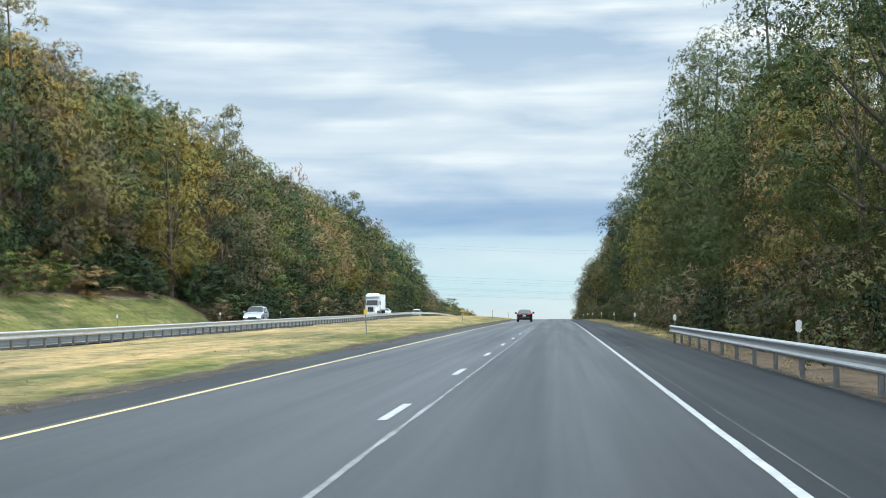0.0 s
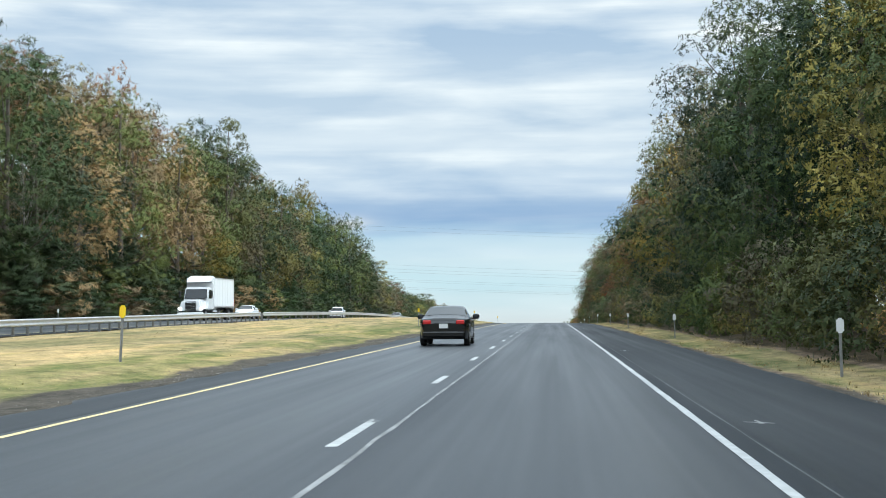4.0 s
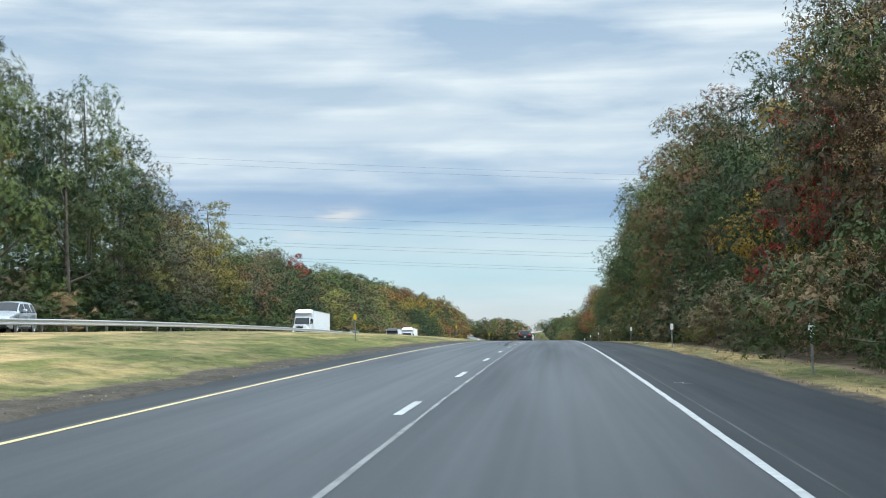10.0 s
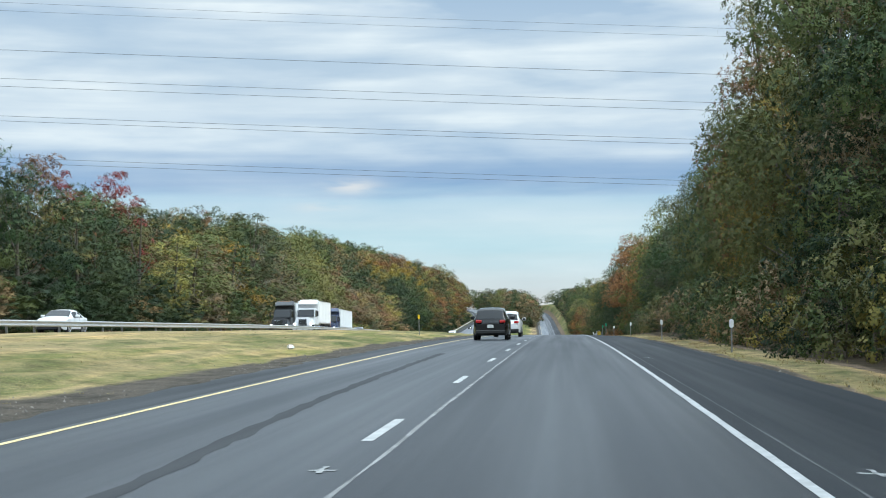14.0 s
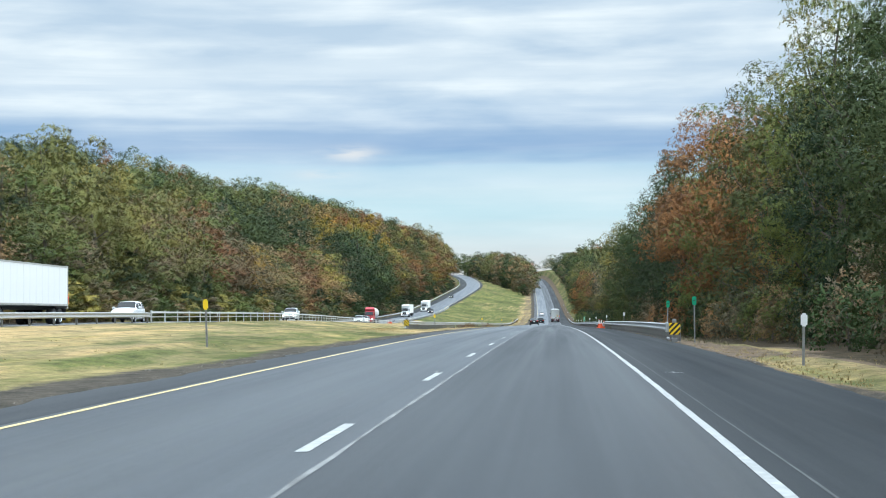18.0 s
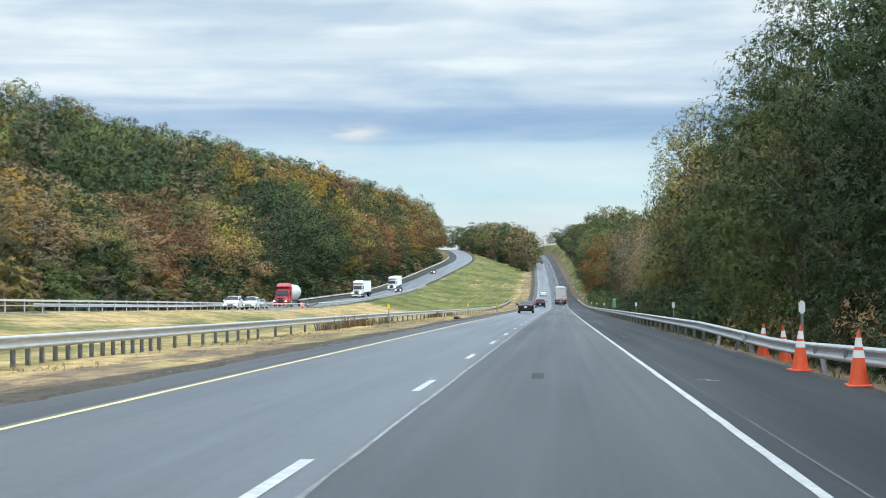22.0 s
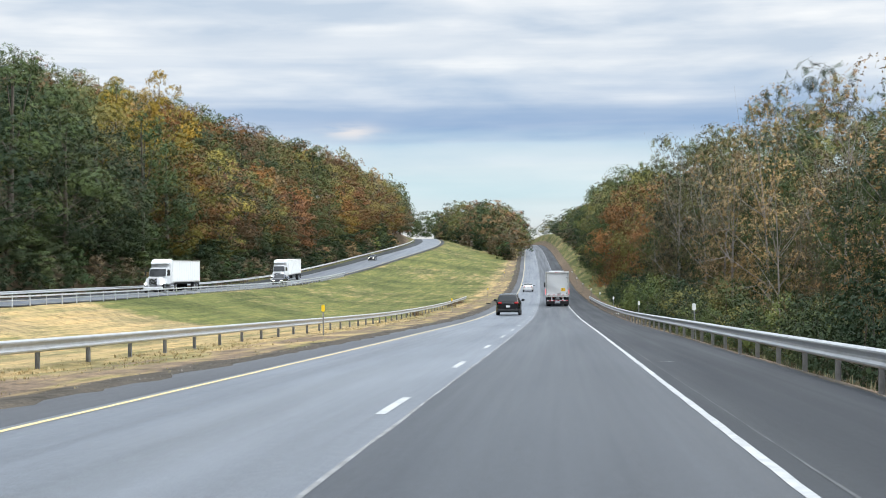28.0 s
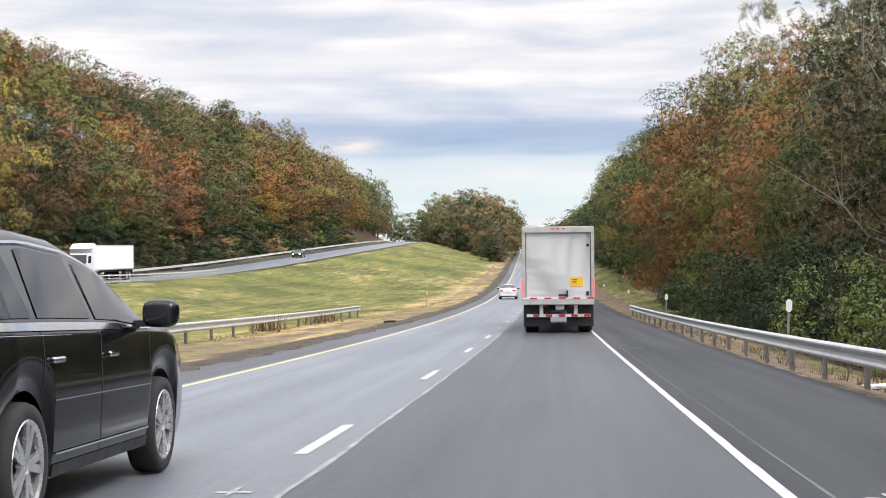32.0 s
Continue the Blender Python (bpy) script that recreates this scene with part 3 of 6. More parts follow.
ground = mesh_ob("ground", np.stack([LANE_X(Y) + U, Y, Zg], -1).reshape(-1, 3), grid_faces(*U.shape), GRASS, smooth=True)
tagged(ground, "dry tan and green mown grass verge and median", "ground", kind="structure")
# how bare (dirt by the pavement) and how dry the grass is, by its distance from the pavement
bare = np.zeros(U.shape)
bare = np.where((U > -7.7) & (U < -6.5), 1.0, bare)
bare = np.where((U <= -7.7) & (U > -8.9), 0.42, bare)
bare = np.where((U > -11.2) & (U <= -7.7) & (Y > 735), 0.52, bare)
bare = np.where((U > 4.5) & (U < np.where((Y > 640) | (Y < 72), 6.8, 5.2)), 0.85, bare)
# 2 picks leaf litter with the shade under the trees in its colour
bare = np.where((U > 6.6) & (U < 2000), np.clip((U - np.where(Y < 560, 6.0, np.where(Y < 650, 6.0, np.where(Y < 1090, 7.6, EDGE(Y) - 3)))) / 1.2, 0, 1) * 2, bare)
bare = np.where(U < OPP_U(Y) - OPP_WIDE - np.where(Y > 172, 2.2, 9.0), 2.0, bare)
bare = np.where((U > OPP_U(Y) + 1) & (U < -10) & (Y > np.interp(-U, [9.5, 20, 28, 43, 62], [1404, 1462, 1514, 1602, 1822])), 2.0, bare)
w = np.clip((-6.9 - U) / (-6.9 - OPP_U(Y)), 0, 1)
dry = np.interp(w, [0, 0.2, 0.35, 0.6, 0.8, 1], [0.55, 0.42, 0.72, 1.0, 1.02, 0.95])
dry = np.where(Y > 690, np.interp(w, [0, 0.1, 0.2, 0.3, 0.75, 1], [0.9, 1.05, 0.75, 0.6, 0.56, 0.75]), dry)
dry = np.where((Y > 880) & (w > 0.2) & (w < 1), 0.88, dry)
dry = dry - np.interp(Y, [300, 380, 600, 660], [0, 0.14, 0.12, 0]) * np.interp(w, [0.2, 0.4, 0.75, 0.95], [0.4, 1, 1, 0])
dry = np.where((Y > 1020), np.interp(w, [0, 0.12, 0.22, 0.4, 0.9, 1], [1.0, 1.0, 0.25, 0.12, 0.10, 0.3]), dry)
dry = np.where(U > 0, np.where(Y > 1090, 0.3, 0.6), dry)
dry = np.where(U < OPP_U(Y) - 10, 0.25, dry)
stone = np.where((U > np.where((Y > 690) & (Y < 960), -8.6, -8.5)) & (U < -6.4), np.where(U < -7.6, 0.62, 1.0), 0.0)
stone = np.where((U > 4.4) & (U < 5.1), 0.6, stone)
layer = ground.data.uv_layers.new(name="across")
idx = np.empty(len(ground.data.loops), np.int32)
ground.data.loops.foreach_get("vertex_index", idx)
layer.data.foreach_set("uv", np.stack([bare.ravel()[idx], dry.ravel()[idx]], -1).astype(np.float32).ravel())
ground.data.uv_layers.new(name="stone").data.foreach_set("uv", np.stack([stone.ravel()[idx], stone.ravel()[idx]], -1).astype(np.float32).ravel())


# ---- pavement ----
def strip(name, u0, u1, y0, y1, mat, parent, lift, step=4.0, cols=2, base=None, wobble=0.0, seed=0, ragged=(1, 1)):
    """A band of pavement or paint along the road between two offsets (numbers or functions of the distance)."""
    q = np.append(np.arange(y0, y1, step), y1).astype(float)
    a = u0(q) if callable(u0) else np.full(q.shape, float(u0))
    b = u1(q) if callable(u1) else np.full(q.shape, float(u1))
    if wobble:
        r = np.random.default_rng(seed)
        a = a + (r.random(q.shape) - 0.5) * wobble * ragged[0]
        b = b + (r.random(q.shape) - 0.5) * wobble * ragged[1]
    t = np.linspace(0, 1, cols)
    uu = a[:, None] + (b - a)[:, None] * t
    zz = (LANE_Z(q) if base is None else base(q))[:, None] + np.zeros_like(uu) + lift
    if base is None:
        zz = zz - 0.05 * np.clip(uu - 1.64, 0, 3.7)
    ob = mesh_ob(name, np.stack([LANE_X(q)[:, None] + uu, q[:, None] + 0 * uu, zz], -1).reshape(-1, 3), grid_faces(len(q), cols), mat, parent)
    layer = ob.data.uv_layers.new(name="metres")
    k = grid_faces(len(q), cols).ravel()
    layer.data.foreach_set("uv", np.stack([uu.ravel()[k], (q[:, None] + 0 * uu).ravel()[k]], -1).astype(np.float32).ravel())
    return ob


END = 1900.0
road = tagged(new("road"), "dark asphalt two-lane highway carriageway with worn joints", "road", kind="structure")
strip("inner_shoulder", -6.8, -5.75, -300, END, DUSTY, road, 0.0, step=1.0, wobble=0.34, seed=3, ragged=(1, 0))
strip("passing_lane", -5.75, -1.72, -300, END, LANE_L, road, 0.0)
strip("travel_lane", -1.72, 1.64, -300, END, LANE_R, road, 0.0)
strip("lane_edge", 1.64, 1.90, -300, END, SHOULDER, road, 0.0)
strip("outer_shoulder", 1.90, 4.7, -300, END, SHOULDER, road, 0.0, cols=3, step=1.0, wobble=0.16, seed=5, ragged=(0, 1))
strip("joint", -1.735, -1.685, -40, 1400, SEAM, road, 0.003, 1.5, wobble=0.03, seed=7)
strip("joint", 1.885, 1.908, -40, 1400, FAINT_SEAM, road, 0.003, 1.5, wobble=0.02, seed=8)
strip("edge_line", 1.546, 1.64, -60, END, WHITE_LINE, road, 0.004, 0.8, wobble=0.012, seed=9)
strip("edge_line", -5.635, -5.535, -60, END, YELLOW_LINE, road, 0.004, 0.8, wobble=0.012, seed=10)
DASH0 = 20.4
for k in range(-4, 135):
    y = DASH0 + 12.1885 * k
    strip("lane_dash", -2.10, -1.98, y - 3.05, y, WHITE_LINE, road, 0.004, 3.05)


def opp_z(q):
    return LANE_Z(q) + OPP_DZ(q)


def off(d):
    return lambda q: OPP_U(q) - d


other = tagged(new("opposite_road"), "grey asphalt opposite carriageway beyond the grass median", "road", kind="structure")
strip("inner_shoulder", off(0.3), off(1.6), -300, END, SHOULDER, other, 0.0, base=opp_z)
strip("lane", off(1.6), off(5.3), -300, END, LANE_L, other, 0.0, base=opp_z)
strip("lane", off(5.3), off(9.1), -300, END, LANE_L, other, 0.0, base=opp_z)
strip("outer_shoulder", off(9.1), off(12.6), -300, END, SHOULDER, other, 0.0, base=opp_z)
strip("edge_line", off(1.65), off(1.80), -100, END, YELLOW_LINE, other, 0.012, base=opp_z)
strip("edge_line", off(8.95), off(9.1), -100, END, WHITE_LINE, other, 0.012, base=opp_z)
for k in range(0, 125):
    y = 6.0 + 12.192 * k
    strip("lane_dash", off(5.26), off(5.40), y - 3.05, y, WHITE_LINE, other, 0.012, 3.05, base=opp_z)


# ---- guard rails ----
def along(y, u, dz=0.0, flip=False):
    """Pose of a thing beside our lane, its +Y along the road."""
    y2 = y + 1.0
    a = Vector((float(LANE_X(y)) + u, y, float(height(u, y)) + dz))
    psi = math.atan2(float(LANE_X(y2)) - float(LANE_X(y)), 1.0)
    return Matrix.Translation(a) @ pose(0, 0, 0, 0, 0, -math.degrees(psi) + (180 if flip else 0))


def segment_pose(a, b):
    """Pose with +Y from a to b and the length of that way."""
    d = b - a
    yaw, pitch = math.atan2(-d.x, d.y), math.atan2(d.z, math.hypot(d.x, d.y))
    return Matrix.Translation(a) @ Euler((pitch, 0, yaw)).to_matrix().to_4x4(), d.length


W_BEAM = ((0.0, 0.156), (0.035, 0.142), (0.078, 0.118), (0.080, 0.088), (0.030, 0.045), (0.018, 0.0), (0.030, -0.045), (0.080, -0.088), (0.078, -0.118), (0.035, -0.142), (0.0, -0.156))


def beam_mesh(length, thick=0.012, profile=W_BEAM):
    """A pressed steel panel: a profile (out, up) with thickness, run along +Y."""
    pts = [(x, z) for x, z in profile] + [(x - thick, z) for x, z in reversed(profile)]
    k = len(pts)
    v = [(x, y, z) for y in (0.0, length) for x, z in pts]
    f = [(i, (i + 1) % k, k + (i + 1) % k, k + i) for i in range(k)]
    me = bpy.data.meshes.new("rail_panel")
    me.from_pydata(v, [], f + [tuple(range(k))[::-1], tuple(range(k, 2 * k))])
    me.update()
    return me


def box_bm(sx, sy, sz, x=0.0, y=0.0, z=0.0, bevel=0.0, bm=None):
    bm = bm or bmesh.new()
    g = bmesh.ops.create_cube(bm, size=1.0)
    bmesh.ops.scale(bm, vec=(sx, sy, sz), verts=g["verts"])
    bmesh.ops.translate(bm, vec=(x, y, z), verts=g["verts"])
    if bevel:
        bmesh.ops.bevel(bm, geom=list({e for vv in g["verts"] for e in vv.link_edges}), offset=bevel, segments=1, affect="EDGES")
    return bm


def bm_mesh(name, bm, mat):
    me = bpy.data.meshes.new(name)
    bm.to_mesh(me)
    bm.free()
    me.materials.append(mat)
    return me


def post_mesh(deep=0.55):
    """An I-section steel post with a spacer block at its top; its foot is below the ground."""
    bm = box_bm(0.010, 0.075, 0.66 + deep, -0.10, 0, (0.66 - deep) / 2)
    box_bm(0.010, 0.075, 0.66 + deep, -0.19, 0, (0.66 - deep) / 2, bm=bm)
    box_bm(0.085, 0.008, 0.66 + deep, -0.145, 0, (0.66 - deep) / 2, bm=bm)
    box_bm(0.09, 0.08, 0.28, -0.045, 0, 0.53, 0.006, bm=bm)
    return bm_mesh("post", bm, POST_STEEL)


PANEL = beam_mesh(3.83)
PANEL.materials.append(STEEL)
PANEL_WHITE = beam_mesh(3.83)
PANEL_WHITE.materials.append(WHITE_RAIL)
POST = post_mesh()


def child(name, me, parent, m):
    ob = new(name, me)
    ob.parent = parent
    ob.matrix_basis = m
    return ob


def guard_rail(label, u, y0, y1, side, extra=lambda q: (), panel=PANEL, bent=None):
    """W-beam rail from y0 to y1. side: +1 faces left, -1 faces right. bent: a stretch knocked out of line."""
    rail = tagged(new("guardrail"), label, "guardrail", "roadside guardrails")
    r = random.Random(int(y1))
    n = int((y1 - y0) / 3.81)
    at = u if callable(u) else (lambda q: u)

    def top(q):
        w = max(0.0, 1 - abs(q - sum(bent) / 2) / ((bent[1] - bent[0]) / 2)) if bent else 0.0
        a = float(at(q)) + 0.45 * w
        return Vector((float(LANE_X(q)) + a, q, float(height(a, q)) + 0.55 - 0.16 * w)), w

    for k in range(n + 1):
        y = y0 + 3.81 * k
        (p, wp), q = top(y), top(y + 3.81)[0]
        m, _ = segment_pose(p, q)
        turn = Matrix.Identity(4) if side < 0 else Matrix.Diagonal((-1, 1, 1, 1))
        if k < n:
            child("rail_panel", panel, rail, m @ turn)
        for e in (0.0,) + tuple(extra(y)):
            c = p.lerp(q, e)
            lean = pose(0, 0, 0, r.uniform(-38, 30) * (wp > 0), r.uniform(-20, 26) * (wp > 0), 0)
            child("post", POST, rail, Matrix.Translation(c - Vector((0, 0, 0.55))) @ lean @ turn)
    return rail


def close_posts(start, far, near):
    return lambda q: near if q < start + 42 else ((0.5,) if q < start + far else ())


guard_rail("galvanised steel guardrail on the outer shoulder", 4.75, -60, 66, 1)
guard_rail("long galvanised steel guardrail on the outer shoulder, bent where hit", 4.95, 664, 1113, 1, close_posts(664, 70, (0.25, 0.5, 0.75)), bent=(748, 782))
guard_rail("galvanised steel guardrail along the grass median", -11.9, 727, 1115, -1, close_posts(727, 60, (0.25, 0.5, 0.75)))
guard_rail("galvanised steel guardrail in front of the opposite carriageway", lambda q: float(OPP_U(q)), -60, 250, -1, lambda q: (0.5,))
guard_rail("galvanised steel guardrail in front of the opposite carriageway", lambda q: float(OPP_U(q)), 250, 700, -1)
guard_rail("galvanised steel guardrail on the far shoulder of the opposite carriageway", lambda q: float(OPP_U(q)) - 13.0, 860, 1560, -1, panel=PANEL_WHITE)


# ---- delineator posts ----
def delineator(kind_col, label, post_h=1.12):
    d = tagged(new("delineator_post"), label, "delineator", "roadside delineators")
    bm = box_bm(0.055, 0.010, post_h + 0.3, 0, 0, (post_h - 0.3) / 2)
    box_bm(0.012, 0.030, post_h + 0.3, -0.022, 0.014, (post_h - 0.3) / 2, bm=bm)
    box_bm(0.012, 0.030, post_h + 0.3, 0.022, 0.014, (post_h - 0.3) / 2, bm=bm)
    part("post", bm, POST_STEEL, d)
    bm = box_bm(0.15, 0.012, 0.30, 0, -0.012, post_h - 0.10, 0)
    bmesh.ops.bevel(bm, geom=[ed for ed in bm.edges if abs(ed.verts[0].co.y - ed.verts[1].co.y) > 0.005], offset=0.035, segments=3, affect="EDGES")
    part("reflector", bm, kind_col, d)
    return d


def repeat(first, places, turn=0.0):
    r = random.Random(len(places))
    for k, (y, u) in enumerate(places):
        m = along(y, u) @ pose(0, 0, 0, r.uniform(-2, 2), r.uniform(-2.5, 2.5), turn + r.uniform(-6, 6))
        if k == 0:
            first.matrix_basis = m
        else:
            copy_thing(first, m)


repeat(delineator(REFL_WHITE, "thin steel delineator post with a white reflector"),
       [(y, 5.7) for y in (37, 76, 116, 156, 197, 240, 275.6, 318, 362, 402, 441, 480, 519.6, 557, 598, 637)])
repeat(delineator(REFL_WHITE, "tall thin delineator post behind the guardrail", 1.5),
       [(y, 5.7) for y in (726, 764, 803.7, 841, 926, 966.5, 1010, 1053.4, 1091.6, 1125.5, 1170, 1212, 1255)])
repeat(delineator(REFL_YELLOW, "thin steel delineator post with a yellow reflector", 1.3),
       [(y, -10.0) for y in (78.9, 160, 239.7, 322, 404, 485, 570.5, 645.4, 731, 817, 895, 966.5, 1050, 1142, 1262)])
repeat(delineator(REFL_WHITE, "thin delineator post beside the opposite carriageway"),
       [(y, float(OPP_U(y)) - 13.6) for y in range(118, 900, 40)])


# ---- trees ----
def tube(points, radii, sides=6):
    """Tapered tube through points: vertices and quads."""
    pts = np.asarray(points, float)
    ang = np.linspace(0, 2 * math.pi, sides, endpoint=False)
    v, f = [], []
    for k, p in enumerate(pts):
        d = pts[min(k + 1, len(pts) - 1)] - pts[max(k - 1, 0)]
        d = d / (np.linalg.norm(d) + 1e-9)
        a = np.cross(d, (0.3, 0.9, 0.1))
        a /= np.linalg.norm(a) + 1e-9
        b = np.cross(d, a)
        v.append(p + radii[k] * (np.cos(ang)[:, None] * a + np.sin(ang)[:, None] * b))
        if k:
            o = (k - 1) * sides
            f += [(o + i, o + (i + 1) % sides, o + sides + (i + 1) % sides, o + sides + i) for i in range(sides)]
    return np.concatenate(v), np.array(f)


def join_tubes(tubes):
    v, f, o = [], [], 0
    for a, b in tubes:
        v.append(a)
        f.append(b + o)
        o += len(a)
    return np.concatenate(v), np.concatenate(f)


def core_shape():
    g = (1 + 5 ** 0.5) / 2
    v = np.array([(-1, g, 0), (1, g, 0), (-1, -g, 0), (1, -g, 0), (0, -1, g), (0, 1, g), (0, -1, -g), (0, 1, -g), (g, 0, -1), (g, 0, 1), (-g, 0, -1), (-g, 0, 1)])
    f = np.array([(0, 11, 5), (0, 5, 1), (0, 1, 7), (0, 7, 10), (0, 10, 11), (1, 5, 9), (5, 11, 4), (11, 10, 2), (10, 7, 6), (7, 1, 8), (3, 9, 4), (3, 4, 2), (3, 2, 6), (3, 6, 8), (3, 8, 9), (4, 9, 5), (2, 4, 11), (6, 2, 10), (8, 6, 7), (9, 8, 1)])
    return (v / np.linalg.norm(v[0]))[f].reshape(-1, 3)


CORE = core_shape()


def leaves_at(r, centres, radii, n, size, lean=1.0, cores=12):
    """n leaf sprays on the outsides of clumps, with dense inner foliage in the largest clumps: vertices and triangles."""
    wts = radii ** 2
    k = r.choice(len(centres), n, p=wts / wts.sum())
    d = r.normal(size=(n, 3))
    d /= np.linalg.norm(d, axis=1)[:, None]
    d[:, 2] = np.where(d[:, 2] < -0.3, -d[:, 2], d[:, 2])
    c = centres[k] + d * (radii[k] * r.uniform(0.70, 1.10, n))[:, None] * np.array((1, 1, 0.85))
    nor = d * lean + r.normal(size=(n, 3)) * 0.38
    nor /= np.linalg.norm(nor, axis=1)[:, None]
    a = np.cross(nor, r.normal(size=(n, 3)))
    a /= np.linalg.norm(a, axis=1)[:, None]
    b = np.cross(nor, a)
    ln, wd = size * r.uniform(0.7, 1.5, n)[:, None], size * r.uniform(0.55, 1.0, n)[:, None]
    v = np.stack([c - a * ln * 0.45 - b * wd * 0.5, c - a * ln * 0.35 + b * wd * 0.5, c + a * ln * 0.55 - nor * ln * 0.12], 1)
    hub = centres.mean(0) * np.array((1, 1, 0.8))

    def rounded(at, out):
        far = at - hub
        q = out * 0.55 + far / (np.linalg.norm(far, axis=-1, keepdims=True) + 1e-6) * 0.5 + np.array((0, 0, 0.22)) + r.normal(size=at.shape) * 0.10
        return q / np.linalg.norm(q, axis=-1, keepdims=True)
    soft = rounded(c, d)
    face = np.cross(v[:, 1] - v[:, 0], v[:, 2] - v[:, 0])
    v = np.where(((face * soft).sum(-1) < 0)[:, None, None], v[:, ::-1], v)
    v, nn = [v.reshape(-1, 3)], [soft.repeat(3, 0)]
    for q in np.argsort(-radii)[:cores]:
        turn = np.linalg.qr(r.normal(size=(3, 3)))[0]
        shell = CORE @ (turn * np.sign(np.linalg.det(turn)))
        v.append(shell * radii[q] * 0.36 * np.array((1, 1, 0.85)) + centres[q])
        nn.append(rounded(v[-1], shell))
    v = np.concatenate(v)
    uv = np.full((len(v), 2), 0.15)
    uv[:3 * n] = np.tile(((0, 0), (1, 0), (0, 1)), (n, 1))
    return v, np.arange(len(v)).reshape(-1, 3), np.concatenate(nn), uv


def set_normals(ob, nn, uv):
    """Shades leaf sprays as part of the rounded clump that they sit on, and lays each spray out for its leaves."""
    ob.data.uv_layers.new(name="spray").data.foreach_set("uv", np.asarray(uv, np.float32).ravel())
    ob.data.attributes.new("custom_normal", "FLOAT_VECTOR", "POINT").data.foreach_set("vector", np.asarray(nn, np.float32).ravel())
    ob.data.update()


def clump_set(r, h, rad, base, count):
    """Clump centres and sizes that fill an uneven crown."""
    t = (np.arange(count) + r.uniform(0, 1, count)) / count
    z = h * (base + (1 - base) * t * 0.97)
    prof = np.sin(np.pi * np.clip(0.30 + 0.62 * t, 0, 1)) ** 0.8
    ang = np.arange(count) * 2.399 + r.uniform(-0.7, 0.7, count)
    lop = 1 + 0.22 * np.cos(ang - r.uniform(0, 6.3)) + 0.16 * np.cos(3 * ang + r.uniform(0, 6.3))
    q = rad * prof * lop * np.where(r.uniform(0, 1, count) < 0.75, r.uniform(0.72, 1.0, count), r.uniform(0.1, 0.7, count))
    c = np.stack([q * np.cos(ang), q * np.sin(ang), z], -1)
    return c, rad * r.uniform(0.26, 0.50, count) * (0.55 + 0.5 * prof)


def tree_meshes(seed, h, rad, base, n, size, clumps=26, bare=False, slim=1.0):
    r = np.random.default_rng(seed)
    c, rr = clump_set(r, h, rad, base, clumps)
    bend = r.normal(size=2) * 0.04 * h
    zs = np.linspace(-0.4, h * 0.93, 7)
    pts = np.stack([bend[0] * (zs / h) ** 2, bend[1] * (zs / h) ** 2, zs], -1)
    r0 = 0.016 * h * slim
    tubes = [tube(pts, r0 * np.linspace(1.1, 0.12, 7), 6)]
    for k in r.choice(len(c), min(len(c), 16 if bare else 10), replace=False):
        zb = max(0.12 * h, c[k][2] * r.uniform(0.5, 0.8))
        p0 = np.array((bend[0] * (zb / h) ** 2, bend[1] * (zb / h) ** 2, zb))
        mid = (p0 + c[k]) / 2 + np.array((0, 0, -0.05 * h)) * r.uniform(0, 1)
        w = r0 * (1 - 0.8 * zb / h) * 0.55
        tubes.append(tube([p0, mid, c[k]], (w, w * 0.6, w * 0.15), 4))
        if bare:
            for _ in range(4):
                e = c[k] + r.normal(size=3) * rad * 0.28 + np.array((0, 0, rad * 0.2))
                tubes.append(tube([mid * 0.4 + c[k] * 0.6, e], (w * 0.3, w * 0.06), 4))
    trunk = join_tubes(tubes)
    return trunk, leaves_at(r, c, rr, n, size, cores=0 if bare else 14)


def make_tree(name, label, seed, h, rad, base, n, size, leaf, bark, clumps=26, bare=False, group="", slim=1.0):
    trunk, crown = tree_meshes(seed, h, rad, base, n, size, clumps, bare, slim)
    t = tagged(new(name), label, "shrub" if "shrub" in name else "tree", group)
    mesh_ob("trunk", *trunk, bark, t, smooth=True)
    set_normals(mesh_ob("crown", *crown[:2], LEAVES[leaf], t), *crown[2:])
    return t


TREE_KINDS = (("oak_tree", "tall broadleaf tree with dark green leaves", "green", 19, 4.8, 0.02), ("oak_tree", "broadleaf tree with a dense deep green crown", "dark", 17, 5.0, 0.02),
              ("hickory_tree", "broadleaf tree turning olive brown in autumn", "olive", 18, 4.6, 0.03), ("maple_tree", "broadleaf tree with rusty autumn leaves", "rust", 16, 4.4, 0.03),
              ("maple_tree", "broadleaf tree with golden autumn leaves", "gold", 17, 4.2, 0.05), ("hickory_tree", "slender broadleaf tree with thin olive leaves", "olive", 22, 3.7, 0.10),
              ("oak_tree", "broadleaf tree with dull brown autumn leaves", "brown", 17, 4.6, 0.04), ("poplar_tree", "broadleaf tree with pale yellow green leaves", "lime", 18, 4.3, 0.03),
              ("maple_tree", "broadleaf tree with orange autumn leaves", "orange", 16, 4.5, 0.03))
KINDS = ["green", "olive", "dark", "rust", "gold", "red", "brown", "lime", "orange"]


def put_tree(t, used, r, y, u, s=1.0, sz=None):
    m = Matrix.Translation((float(LANE_X(y)) + u, y, float(height(u, y)) - 0.15)) @ pose(0, 0, 0, r.uniform(-2, 2), r.uniform(-2, 2), r.uniform(0, 360)) @ Matrix.Diagonal((s, s, sz or s, 1))
    if t in used:
        c = copy_thing(t, m)
        c.scale = (s, s, sz or s)
        return c
    used.add(t)
    t.matrix_basis = m
    return t


